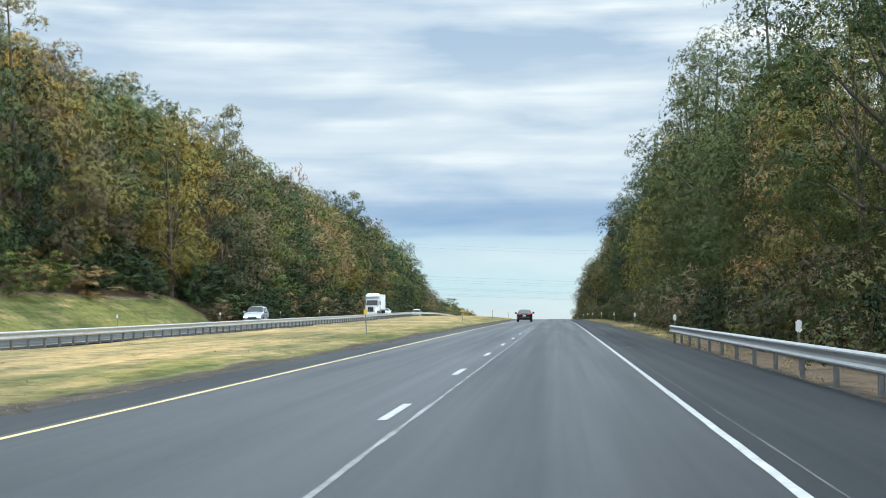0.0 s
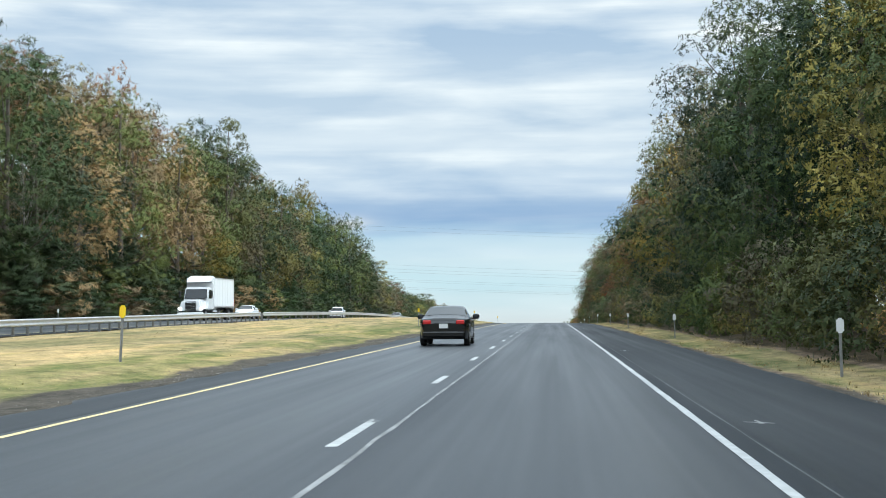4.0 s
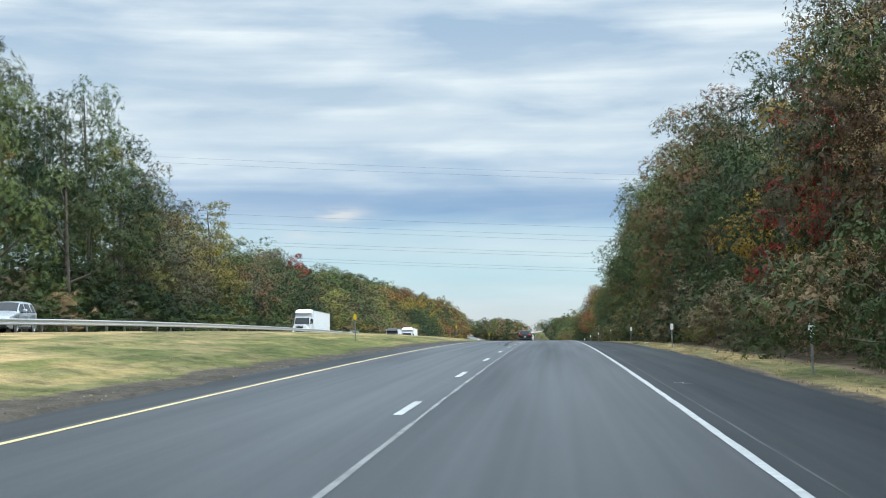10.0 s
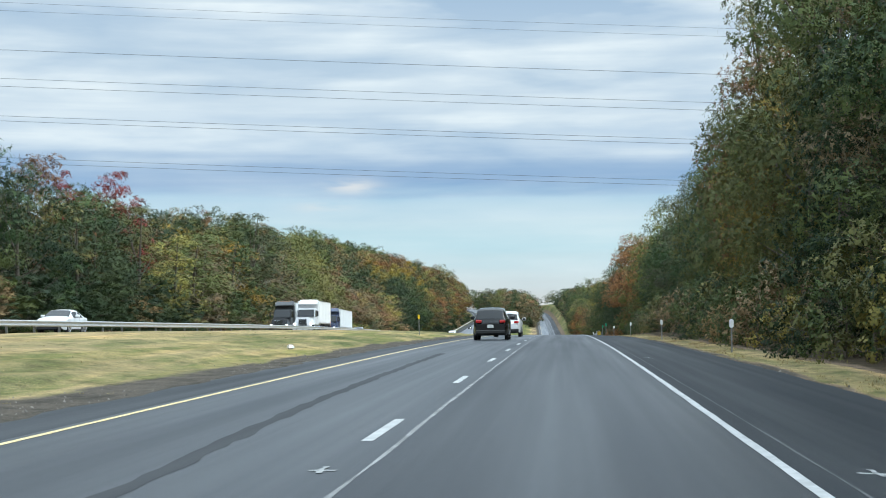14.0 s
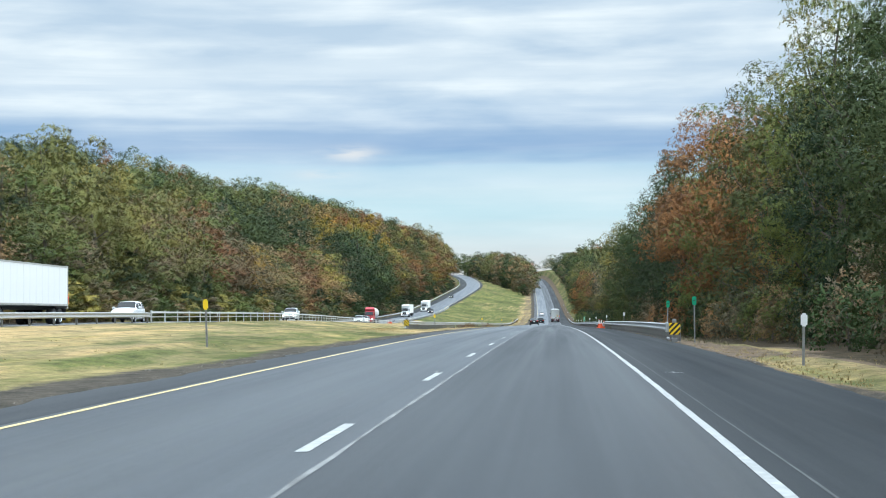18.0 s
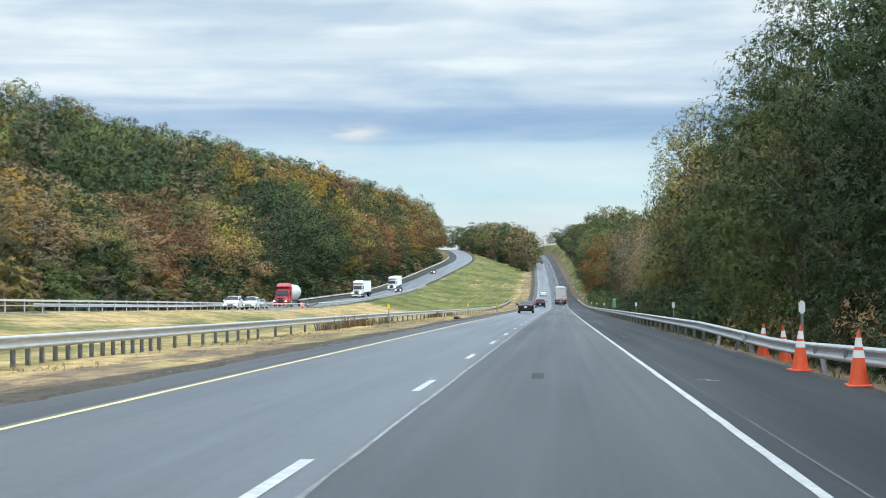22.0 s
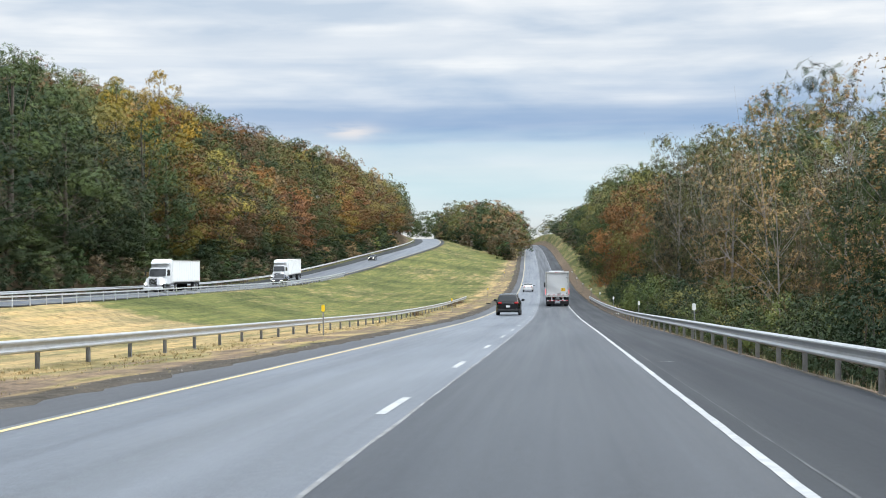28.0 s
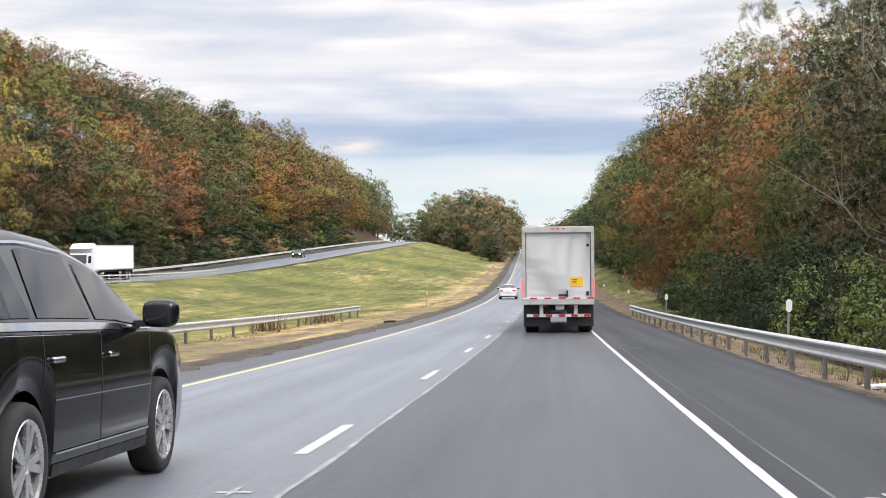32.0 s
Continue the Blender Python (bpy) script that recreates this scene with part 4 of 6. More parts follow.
def build_forest():
    r = random.Random(11)
    near = [make_tree(nm, lab, 100 + k, h, rad, base + 0.03, 5800, 0.41, leaf, BARK, 40, group="trees beside our carriageway") for k, (nm, lab, leaf, h, rad, base) in enumerate(TREE_KINDS)]
    left = [make_tree(nm, lab, 200 + k, h, rad, base + 0.03, 2900, 0.56, leaf, BARK, 30, group="trees beyond the opposite carriageway") for k, (nm, lab, leaf, h, rad, base) in enumerate(TREE_KINDS)]
    shrubs = [make_tree("shrub", "leafy roadside shrub at the foot of the trees", 300 + k, 4.6, 2.7, 0.02, 700, 0.48, leaf, BARK, 20, group="roadside shrubs")
              for k, leaf in enumerate(("green", "dark", "olive", "brown"))]
    used = set()

    def pick(kinds, y, side):
        #    green dark olive rust gold thin brown lime orange
        if side < 0 and 1015 < y < 1130:
            w = [2.4, 6, 1.0, 0.3, 0, 0.3, 0.9, 0.2, 0.1]
        elif side < 0 and y > 1040:
            w = [1.8, 1.4, 1.6, 2.8, 0.8, 0.4, 1.8, 1.8, 4.0]
        elif side < 0 and 770 < y < 1015:
            w = [1.0, 0.1, 1.4, 2.6, 0.3, 0.2, 4.4, 3.2, 1.2]
        elif side < 0 and 330 < y < 480:
            # more dark and green kinds, their leaf colour carrying this stretch's shade
            w = [3.0, 5.4, 1.4, 0.25, 0.9, 0.3, 0.5, 0.6, 0.3]
        elif side < 0 and y < 480:
            w = [3.0, 1.0, 3.2, 0.25, 1.3, 1.2, 2.2, 1.8, 0.3]
        elif side < 0:
            w = [3.0, 1.4, 3.0, 0.7, 0.4, 1.0, 1.4, 1.6, 0.3]
        else:
            w = [4.0, 3.4, 2.4, 0.45, 0.2, 1.3, 0.8, 1.0, 0.1]
        if side > 0 and y < 180:
            w = [5, 0.3, 4, 0.1, 0.2, 1.8, 0.6, 3.0, 0.1]
        if side > 0 and 235 < y < 400:
            w = [3.0, 2.6, 2.4, 1.4, 1.0, 1.0, 1.2, 1.4, 1.2]
        if side > 0 and 575 < y <= 695:
            # mostly the dark kind: deep shade put into the leaf colour
            w = [2.6, 7, 1.2, 0.2, 0, 0.6, 0.4, 0.2, 0]
        if side > 0 and 695 < y < 742:
            w = [1.6, 2.6, 0.8, 2.6, 0.1, 0.4, 0.8, 0, 2.6]
        if side > 0 and 1080 < y < 1160:
            w = [3.4, 1.0, 1.6, 1.4, 0.1, 0.6, 1.2, 3.4, 0.3]
        if side > 0 and 742 < y < 840:
            w = [1.6, 6, 1, 0, 0, 0.5, 0.4, 0, 0]
        return r.choices(kinds, w)[0]

    y = 18.0
    while y < 1330:
        grow = float(np.interp(y, [0, 60, 90, 140, 185, 215, 300, 340, 365, 440, 500, 545, 590, 640, 680, 730, 760, 790, 805, 818, 850, 870, 895, 970, 1000, 1050, 1100, 1130, 1180, 1270], [0.9, 0.88, 1.0, 1.0, 1.08, 0.95, 0.98, 0.98, 0.86, 1.0, 1.05, 1.12, 0.98, 0.88, 1.0, 1.05, 1.08, 1.0, 1.0, 0.96, 0.92, 1.02, 0.84, 0.76, 0.72, 0.95, 1.0, 1.02, 1.04, 0.95]))
        put_tree(pick(near, y, 1), used, r, y, float(EDGE(y)) + r.uniform(-0.8, 2.0), r.uniform(0.72, 1.10) * grow)
        y += r.uniform(4.2, 6.4)
    y = 30.0
    while y < 1120:
        put_tree(r.choice(shrubs), used, r, y, (9.2 if y < 80 else 8.4 if y < 560 else 9.2 if y < 650 else float(EDGE(y)) - 2.6) + r.uniform(-0.7, 0.9), r.uniform(0.40, 0.85))
        y += r.uniform(2.4, 3.8) if y < 560 else r.uniform(3.6, 5.4)
    bushes = [make_tree("shrub", "leafy shrub behind the guardrail", 310 + k, 4.6, 2.7, 0.02, 1500, 0.31, leaf, BARK, 20, group="roadside shrubs")
              for k, leaf in enumerate(("lime", "green", "dark"))]
    y = 800.0
    while y < 1135:
        put_tree(r.choices(bushes, [1.0, 1.6, 2.6] if 930 < y < 1030 else [0.4, 1.6, 4])[0], used, r, y, (8.6 if y < 1040 else 9.8) + r.uniform(-0.6, 1.6), r.uniform(0.5, 0.95))
        y += r.uniform(3.2, 5.0)
    y = 40.0
    while y < 1720:
        tall = float(np.interp(y, [0, 300, 400, 450, 500, 520, 536, 590, 660, 720, 860, 900, 1000, 1035, 1080, 1200], [1.16, 1.18, 1.18, 1.25, 1.3, 1.0, 0.82, 0.76, 0.76, 0.84, 0.88, 0.74, 0.78, 1.14, 1.22, 1.04]))
        u = float(OPP_U(y)) - OPP_WIDE - 8.5 + r.uniform(-3, 2) - (5 if y < 172 else 0)
        wide = 1.25 if y > 640 else 1.0
        put_tree(pick(left, y, -1), used, r, y, u, r.uniform(0.88, 1.18) * (tall + 1) / 2 * wide, r.uniform(0.78, 1.08) * tall)
        y += r.uniform(4.8, 8.0) * wide


def woods(name, label, spots, seed, n, size, kinds, base=0.10):
    """Far woods joined into one mesh of leaf sprays. spots: (y, u, height, radius, kind)."""
    r = np.random.default_rng(seed)
    v, f, mats, own, nn, uvs, o = [], [], [], [], [], [], 0
    forms = []
    for k in range(12):
        c, rr = clump_set(r, 1.0, 0.26, base, 15)
        rr = rr * 1.2
        forms.append(leaves_at(r, c, rr, n, size / 18, cores=8))
    for y, u, h, rad, kind in spots:
        q, _, nq, uq = forms[r.integers(len(forms))]
        uvs.append(uq)
        a = r.uniform(0, 6.3)
        ca, sa = math.cos(a), math.sin(a)
        s = rad / 0.26
        x1, y1 = q[:, 0] * ca - q[:, 1] * sa, q[:, 0] * sa + q[:, 1] * ca
        q = np.stack([x1 * s + float(LANE_X(y)) + u, y1 * s + y, q[:, 2] * h + float(height(u, y)) - 0.3], -1)
        v.append(q)
        nn.append(np.stack([nq[:, 0] * ca - nq[:, 1] * sa, nq[:, 0] * sa + nq[:, 1] * ca, nq[:, 2]], -1))
        m = len(q) // 3
        f.append(np.arange(m * 3).reshape(-1, 3) + o)
        o += len(q)
        mats.append(np.full(m, kinds.index(kind)))
        own.append(np.full(m * 3, r.random()))
    ob = mesh_ob(name, np.concatenate(v), np.concatenate(f), LEAVES[kinds[0]])
    for k in kinds[1:]:
        ob.data.materials.append(LEAVES[k])
    ob.data.polygons.foreach_set("material_index", np.concatenate(mats).astype(np.int32))
    set_normals(ob, np.concatenate(nn), np.concatenate(uvs))
    own = np.concatenate(own)
    ob.data.uv_layers.new(name="tree").data.foreach_set("uv", np.stack([own, own], -1).astype(np.float32).ravel())
    return tagged(ob, label, "woods", kind="stuff")


GOLD_SPOTS = ((1062, -70), (1157, -66), (1150, -71))     # golden maples that stand out on the hillside


def build_woods():
    r = random.Random(5)
    spots, low = [], []
    y = 20.0
    while y < 1750:
        depth = 112 if y > 900 else (62 if y < 480 else 34)
        d = 14.0
        while d < depth:
            u = float(OPP_U(y)) - OPP_WIDE - d + r.uniform(-3, 3)
            w = [4.5, 2.6, 3.0, 0.25, 0.25, 0.0, 0.4, 1.4, 0.25] if y > 480 else ([2.8, 4.4, 1.6, 0.6, 0.6, 0.0, 1.0, 0.8, 0.3] if y > 310 else [2.8, 2.0, 2.6, 0.9, 0.8, 0.0, 2.2, 1.8, 0.3])
            if y > 1150 and d < 50:
                w = [2.2, 1.6, 1.8, 2.6, 0.6, 0.0, 1.8, 1.6, 3.4]
            if 640 < y < 1030:
                w = [2.6, 1.2, 4.2, 0.4, 0.6, 0.0, 0.8, 2.6, 0.5]
            tall = 1.1 if y < 400 else (1.2 if y < 505 else (0.80 if y < 720 else (0.92 if y < 1060 else 1.0)))
            if any(g - 30 < y < g + 7 and ug - 5 < u < ug + 15 for g, ug in GOLD_SPOTS):
                tall = 0.6
            spots.append((y + r.uniform(-4, 4), u, r.uniform(12, 22) * tall, r.uniform(4.4, 6.6), r.choices(KINDS, w)[0]))
            d += 11.0 + 0.03 * d
        y += 11.5
    woods("hillside_woods", "dense autumn woods on the hillside beyond the road", spots, 3, 640, 0.92, KINDS, 0.38)
    y = 24.0
    while y < 1420:
        # dark kinds put the understory's shade into the thicket's leaf colour
        low.append((y, float(OPP_U(y)) - OPP_WIDE - (9.5 if y < 168 else 3.6) + r.uniform(-1.0, 1.0), r.uniform(2.6, 5.6), r.uniform(1.5, 2.4), r.choice(("olive", "brown", "green", "dark", "lime") if 640 < y < 1030 else ("dark", "dark", "green", "dark", "brown"))))
        low.append((y + 1.5, low[-1][1] - 3.6, r.uniform(4.0, 7.5), r.uniform(1.8, 2.8), r.choice(("dark", "dark", "green", "dark"))))
        y += r.uniform(2.6, 4.2)
    woods("roadside_thicket", "low green thicket along the far tree line", low, 17, 190, 2.6, KINDS)
    spots = []
    # the wedge of woods between the carriageways begins along a slanting edge
    low = []
    u = -9.5
    while u > -62:
        y = float(np.interp(-u, [9.5, 20, 28, 43, 62], [1402, 1460, 1512, 1600, 1820]))
        first = True
        while y < 1850:
            if u > float(OPP_U(y)) + 2:
                spots.append((y + r.uniform(-3, 3), u + r.uniform(-2, 2), r.uniform(16, 20.5) * (0.82 if u > -12 else 0.9 if u < -34 else 1.0), r.uniform(4.6, 6.0), r.choices(["green", "olive", "dark", "brown", "rust"], [3, 2, 4, 2.4, 0.8])[0]))
                if first:
                    for k in range(5):
                        low.append((y - 3.5 + r.uniform(-2, 2), u + r.uniform(-3.2, 3.2), r.uniform(4, 8.5), r.uniform(1.8, 2.8), r.choice(("dark", "dark", "green", "brown"))))
                first = False
            y += 10 if y < 1560 else 20
        u -= 5.5
    for y in np.arange(1230, 1850, 4.5):
        low.append((y, float(EDGE(y)) - 1.2 + r.uniform(-1.5, 1.5), r.uniform(3.5, 8.0), r.uniform(2.0, 3.0), r.choice(("dark", "dark", "green", "brown"))))
    woods("median_thicket", "dark low thicket at the foot of the median woods", low, 18, 190, 2.4, KINDS, 0.02)
    for y in (1930, 1990, 2060, 2150):
        for u in np.concatenate([np.arange(-60, -10, 8.0), np.arange(15, 90, 8.0)]):
            spots.append((y + r.uniform(-8, 8), u + r.uniform(-2, 2), r.uniform(11, 15), r.uniform(5, 6.5), r.choice(KINDS[:3])))
    for y in (1820, 1840, 1860, 1880):
        for u in np.arange(-86, -55, 6.5):
            spots.append((y + r.uniform(-4, 4), u, r.uniform(28, 33) if u < -74 else r.uniform(15, 19), r.uniform(5, 6.5), r.choice(KINDS[:3])))
    for y in np.arange(14, 1850, 7.5):
        spots.append((y + r.uniform(-3, 3), float(EDGE(y)) + 6.5 + r.uniform(-1.5, 2.5), r.uniform(15, 23) * (0.6 if y > 1500 else (0.74 if 940 < y < 1045 else 1.0)), r.uniform(4, 5.4), r.choice(KINDS[:3])))
    for y in np.arange(60, 1850, 10.0):
        for u in (29,):
            spots.append((y + r.uniform(-4, 4), u + r.uniform(-3, 3), r.uniform(17, 24) * (0.6 if y > 1500 else (0.74 if 940 < y < 1060 else 1.0)), r.uniform(4.5, 6), r.choice(KINDS[:4])))
    for y in np.arange(1330, 1850, 7.5):
        spots.append((y + r.uniform(-4, 4), 27 + r.uniform(-2, 2), r.uniform(13, 20) * (0.65 if y > 1500 else 1.0), r.uniform(4, 5), r.choice(KINDS[:4])))
    woods("median_woods", "woods between and beside the carriageways", spots, 8, 330, 1.30, KINDS)


build_forest()
build_woods()


# ---- single trees that stand out ----
def lone_trees():
    r = random.Random(31)
    used = set()
    gold = make_tree("maple_tree", "bright golden yellow maple tree on the hillside", 401, 20, 4.6, 0.1, 2700, 0.72, "bright_gold", BARK, 30, group="trees beyond the opposite carriageway")
    red = make_tree("maple_tree", "bright red maple tree above the woods edge", 402, 19, 4.6, 0.1, 2700, 0.72, "red", BARK, 30, group="trees beyond the opposite carriageway")
    bare = make_tree("bare_tree", "nearly leafless pale grey tree with thin branches", 403, 16, 4.0, 0.25, 420, 0.45, "brown", BARK_PALE, 26, True, "bare trees", 0.5)
    grey = make_tree("bare_tree", "grey brown tree with only a few leaves", 404, 17, 4.2, 0.12, 1900, 0.42, "brown", BARK_PALE, 34, True, "bare trees", 0.5)
    for y, u, s in ((1062, -70, 1.05), (1157, -66, 1.1), (1150, -72, 0.9), (430, -60, 0.9), (560, 15, 0.9), (300, 15, 0.9)):
        put_tree(gold, used, r, y, u, s, s * (1.3 if y > 1100 else 1.0))
    for y, u, s in ((646, -54, 0.95), (638, -58, 0.88), (852, 16.0, 0.86), (393, 11.5, 0.6)):
        put_tree(red, used, r, y, u, s)
    lime = make_tree("poplar_tree", "large olive yellow tree at the woods edge", 405, 19, 5.4, 0.03, 2700, 0.74, "lime", BARK, 30, group="trees beyond the opposite carriageway")
    rust = make_tree("maple_tree", "reddish brown autumn maple at the woods edge", 406, 17, 4.8, 0.03, 2700, 0.72, "rust", BARK, 30, group="trees beyond the opposite carriageway")
    for y, d, s in ((747, 8.5, 0.95), (760, 9.5, 1.0), (773, 8.5, 0.9), (1008, 7.5, 0.6)):
        put_tree(lime, used, r, y, float(OPP_U(y)) - OPP_WIDE - d, s)
    for y, d, s in ((828, 8.5, 0.95), (841, 9.0, 0.9), (858, 8.5, 0.85), (930, 8, 0.72), (948, 9, 0.75), (1032, 8, 0.8), (1180, 9, 1.0), (1210, 10, 1.0)):
        put_tree(rust, used, r, y, float(OPP_U(y)) - OPP_WIDE - d, s)
    put_tree(rust, used, r, 857.0, 13.5, 0.95)
    for y, u, s in ((1020, -58.5, 0.95), (1026, -60, 0.8), (1095, 19.5, 1.1), (1088, 17.5, 1.05), (1112, 19, 1.2), (1060, 15.5, 1.0), (250, -44, 0.9)):
        put_tree(bare, used, r, y, u, s)
    for y in (905, 918, 930, 944, 958, 972, 985, 1000, 1018, 1034, 1049, 1066, 1078):
        put_tree(grey, used, r, y, 14.5 + r.uniform(-1, 2.5), r.uniform(0.85, 1.2) * (0.74 if 950 < y < 1015 else 1.0))
    for y in (560, 575, 690, 705, 720, 1010, 1036):
        put_tree(grey, used, r, y, float(OPP_U(y)) - OPP_WIDE - 6.5, r.uniform(0.7, 0.95))


lone_trees()


# ---- vehicles ----
def car_paint(name, col, rough=0.25, metal=0.3, coat=0.35):
    m, n, l, b = material(name, rough, metal)
    b.inputs["Specular IOR Level"].default_value = 0.5 if coat > 0.2 else 0.28
    f = noise_node(n, l, 2.5, 5, place(n, l=l))
    dust = mix_node(n, l, map_range(n, l, f, 0.4, 0.75, 0, 0.25), col, tuple(0.8 * c + 0.02 for c in col))
    l.new(dust, b.inputs["Base Color"])
    l.new(map_range(n, l, f, 0.3, 0.7, rough * 0.8, rough * 1.4), b.inputs["Roughness"])
    b.inputs["Coat Weight"].default_value, b.inputs["Coat Roughness"].default_value = coat, 0.05
    return m


PAINT_SILVER = car_paint("silver_car_paint", (0.42, 0.44, 0.47), 0.3, 0.7)
GLASS = glass_dark("tinted_glass")
RUBBER = paint("tyre_rubber", (0.022, 0.022, 0.023), 0.85, dirt=0.3, scale=5)
ALLOY = paint("alloy_rim", (0.74, 0.75, 0.77), 0.25, 0.85, 0.2, 8)
CHROME = paint("chrome", (0.75, 0.76, 0.78), 0.12, 1.0, 0.1, 8)
BLACK = paint("black_plastic", (0.016, 0.016, 0.017), 0.55, dirt=0.3, scale=6)
DARK_STEEL = paint("dark_steel", (0.05, 0.05, 0.055), 0.6, 0.5, 0.4, 5)
LAMP_RED = paint("red_lamp", (0.45, 0.012, 0.012), 0.2, dirt=0.1)
LAMP_ON = glow("lit_red_lamp", (1.0, 0.06, 0.05), 1.6)
LAMP_CLEAR = paint("clear_lamp", (0.75, 0.77, 0.80), 0.12, 0.3, 0.05)
LAMP_WHITE = glow("lit_headlight", (1.0, 0.96, 0.85), 5.0)
AMBER = paint("amber_lamp", (0.75, 0.28, 0.02), 0.25, dirt=0.1)
PLATE = paint("number_plate", (0.62, 0.63, 0.62), 0.4, dirt=0.15)
TRAILER_WHITE = paint("white_trailer_skin", (0.80, 0.81, 0.81), 0.75, 0.0, 0.02, 2.0)
TRAILER_FRAME = paint("trailer_frame", (0.55, 0.54, 0.52), 0.4, 0.35, 0.25, 2.5)
TAPE_RED = paint("red_tape", (0.48, 0.03, 0.05), 0.4, dirt=0.1)
TAPE_WHITE = paint("white_tape", (0.8, 0.8, 0.8), 0.4, dirt=0.1)
STICKER = paint("yellow_placard", (0.88, 0.52, 0.02), 0.45, dirt=0.08)
BAR_DARK = paint("dark_print", (0.05, 0.05, 0.05), 0.6, dirt=0.1)

TOPS = {
    "sedan": ((0, 0.78), (0.02, 0.98), (0.13, 1.06), (0.17, 1.10), (0.35, 1.41), (0.47, 1.45), (0.57, 1.41), (0.74, 1.03), (0.80, 0.98), (0.95, 0.82), (1, 0.60)),
    "minivan": ((0, 0.85), (0.012, 1.10), (0.055, 1.58), (0.11, 1.69), (0.30, 1.735), (0.45, 1.70), (0.56, 1.60), (0.79, 1.12), (0.87, 1.04), (0.965, 0.86), (1, 0.60)),
    "suv": ((0, 0.80), (0.015, 1.10), (0.07, 1.54), (0.14, 1.66), (0.38, 1.70), (0.54, 1.66), (0.71, 1.14), (0.78, 1.08), (0.96, 0.90), (1, 0.62)),
    "pickup": ((0, 1.08), (0.02, 1.10), (0.37, 1.10), (0.385, 1.20), (0.41, 1.74), (0.46, 1.86), (0.58, 1.86), (0.65, 1.74), (0.745, 1.20), (0.80, 1.14), (0.96, 1.04), (1, 0.70)),
}
SIZES = {"sedan": (4.75, 0.91, 0.95, (0.94, 3.74), 0.33), "minivan": (5.15, 1.00, 1.10, (1.02, 4.02), 0.36), "suv": (4.65, 0.93, 1.07, (0.92, 3.66), 0.36), "pickup": (5.75, 1.00, 1.16, (1.25, 4.85), 0.40)}
WINDOWS = {"sedan": ((0.26, 0.41), (0.425, 0.62)), "minivan": ((0.07, 0.235), (0.255, 0.455), (0.475, 0.70)), "suv": ((0.10, 0.24), (0.255, 0.44), (0.455, 0.645)), "pickup": ((0.415, 0.52), (0.53, 0.695))}
SCREENS = {"sedan": ((0.175, 0.345), (0.575, 0.735)), "minivan": ((0.014, 0.052), (0.635, 0.79)), "suv": ((0.018, 0.068), (0.55, 0.70)), "pickup": ((0.388, 0.408), (0.655, 0.74))}


def lathe(profile, sides=28, axis_x=0.0):
    """Rings (radius, x) spun round the X axis."""
    v, f = [], []
    for k, (r, x) in enumerate(profile):
        for i in range(sides):
            a = 2 * math.pi * i / sides
            v.append((x + axis_x, r * math.cos(a), r * math.sin(a)))
        if k:
            o = (k - 1) * sides
            f += [(o + i, o + (i + 1) % sides, o + sides + (i + 1) % sides, o + sides + i) for i in range(sides)]
    return v, f


def wheel_meshes(rad, width, spokes=10, disc=False):
    w = width / 2
    tv, tf = lathe(((rad * 0.68, -w * 0.85), (rad * 0.80, -w), (rad * 0.96, -w * 0.92), (rad, -w * 0.6), (rad, w * 0.6), (rad * 0.96, w * 0.92), (rad * 0.80, w), (rad * 0.68, w * 0.85), (rad * 0.66, 0)), 44)
    ty = bpy.data.meshes.new("tyre")
    ty.from_pydata(tv, [], tf)
    for q in ty.polygons:
        q.use_smooth = True
    ty.materials.append(RUBBER)
    bm = bmesh.new()
    rv, rf = lathe(((rad * 0.75, w * 0.84), (rad * 0.72, w * 0.96), (rad * 0.66, w * 0.84), (rad * 0.64, w * 0.1), (rad * 0.02, w * 0.05)), 24)
    vs = [bm.verts.new(q) for q in rv]
    for q in rf:
        bm.faces.new([vs[i] for i in q])
    hv, hf = lathe(((rad * 0.02, w * 0.82), (rad * 0.16, w * 0.80), (rad * 0.18, w * 0.5)), 16)
    vs = [bm.verts.new(q) for q in hv]
    for q in hf:
        bm.faces.new([vs[i] for i in q])
    for k in range(spokes):
        a = 2 * math.pi * (k + (0.22 if k % 2 else -0.22)) / spokes
        g = bmesh.ops.create_cube(bm, size=1.0)
        bmesh.ops.scale(bm, vec=(w * 0.22, rad * (0.13 if not disc else 0.34), rad * 0.56), verts=g["verts"])
        bmesh.ops.translate(bm, vec=(w * 0.74, 0, rad * 0.40), verts=g["verts"])
        bmesh.ops.rotate(bm, matrix=Matrix.Rotation(a, 3, "X"), verts=g["verts"])
    # black disc added for the shade seen between the spokes
    dv, df = lathe(((rad * 0.63, w * 0.14), (rad * 0.60, w * 0.24), (rad * 0.15, w * 0.26), (rad * 0.02, w * 0.26)), 28)
    back = bpy.data.meshes.new("brake_disc")
    back.from_pydata(dv, [], df)
    back.materials.append(BLACK)
    return ty, bm_mesh("rim", bm, ALLOY), back


WHEELS = {}


def add_wheel(parent, x, y, rad, width, disc=False):
    key = (round(rad, 2), round(width, 2), disc)
    if key not in WHEELS:
        WHEELS[key] = wheel_meshes(rad, width, 10, disc)
    t = child("wheel", WHEELS[key][0], parent, Matrix.Translation((x, y, rad)) @ pose(0, 0, 0, 0, 0, 0 if x > 0 else 180))
    child("rim", WHEELS[key][1], t, Matrix.Identity(4))
    if not disc:
        child("brake_disc", WHEELS[key][2], t, Matrix.Identity(4))
    return t


def bmbox(name, mat, parent, sx, sy, sz, x, y, z, bevel=0.01, label=""):
    return part(name, box_bm(sx, sy, sz, x, y, z, bevel), mat, parent, label)


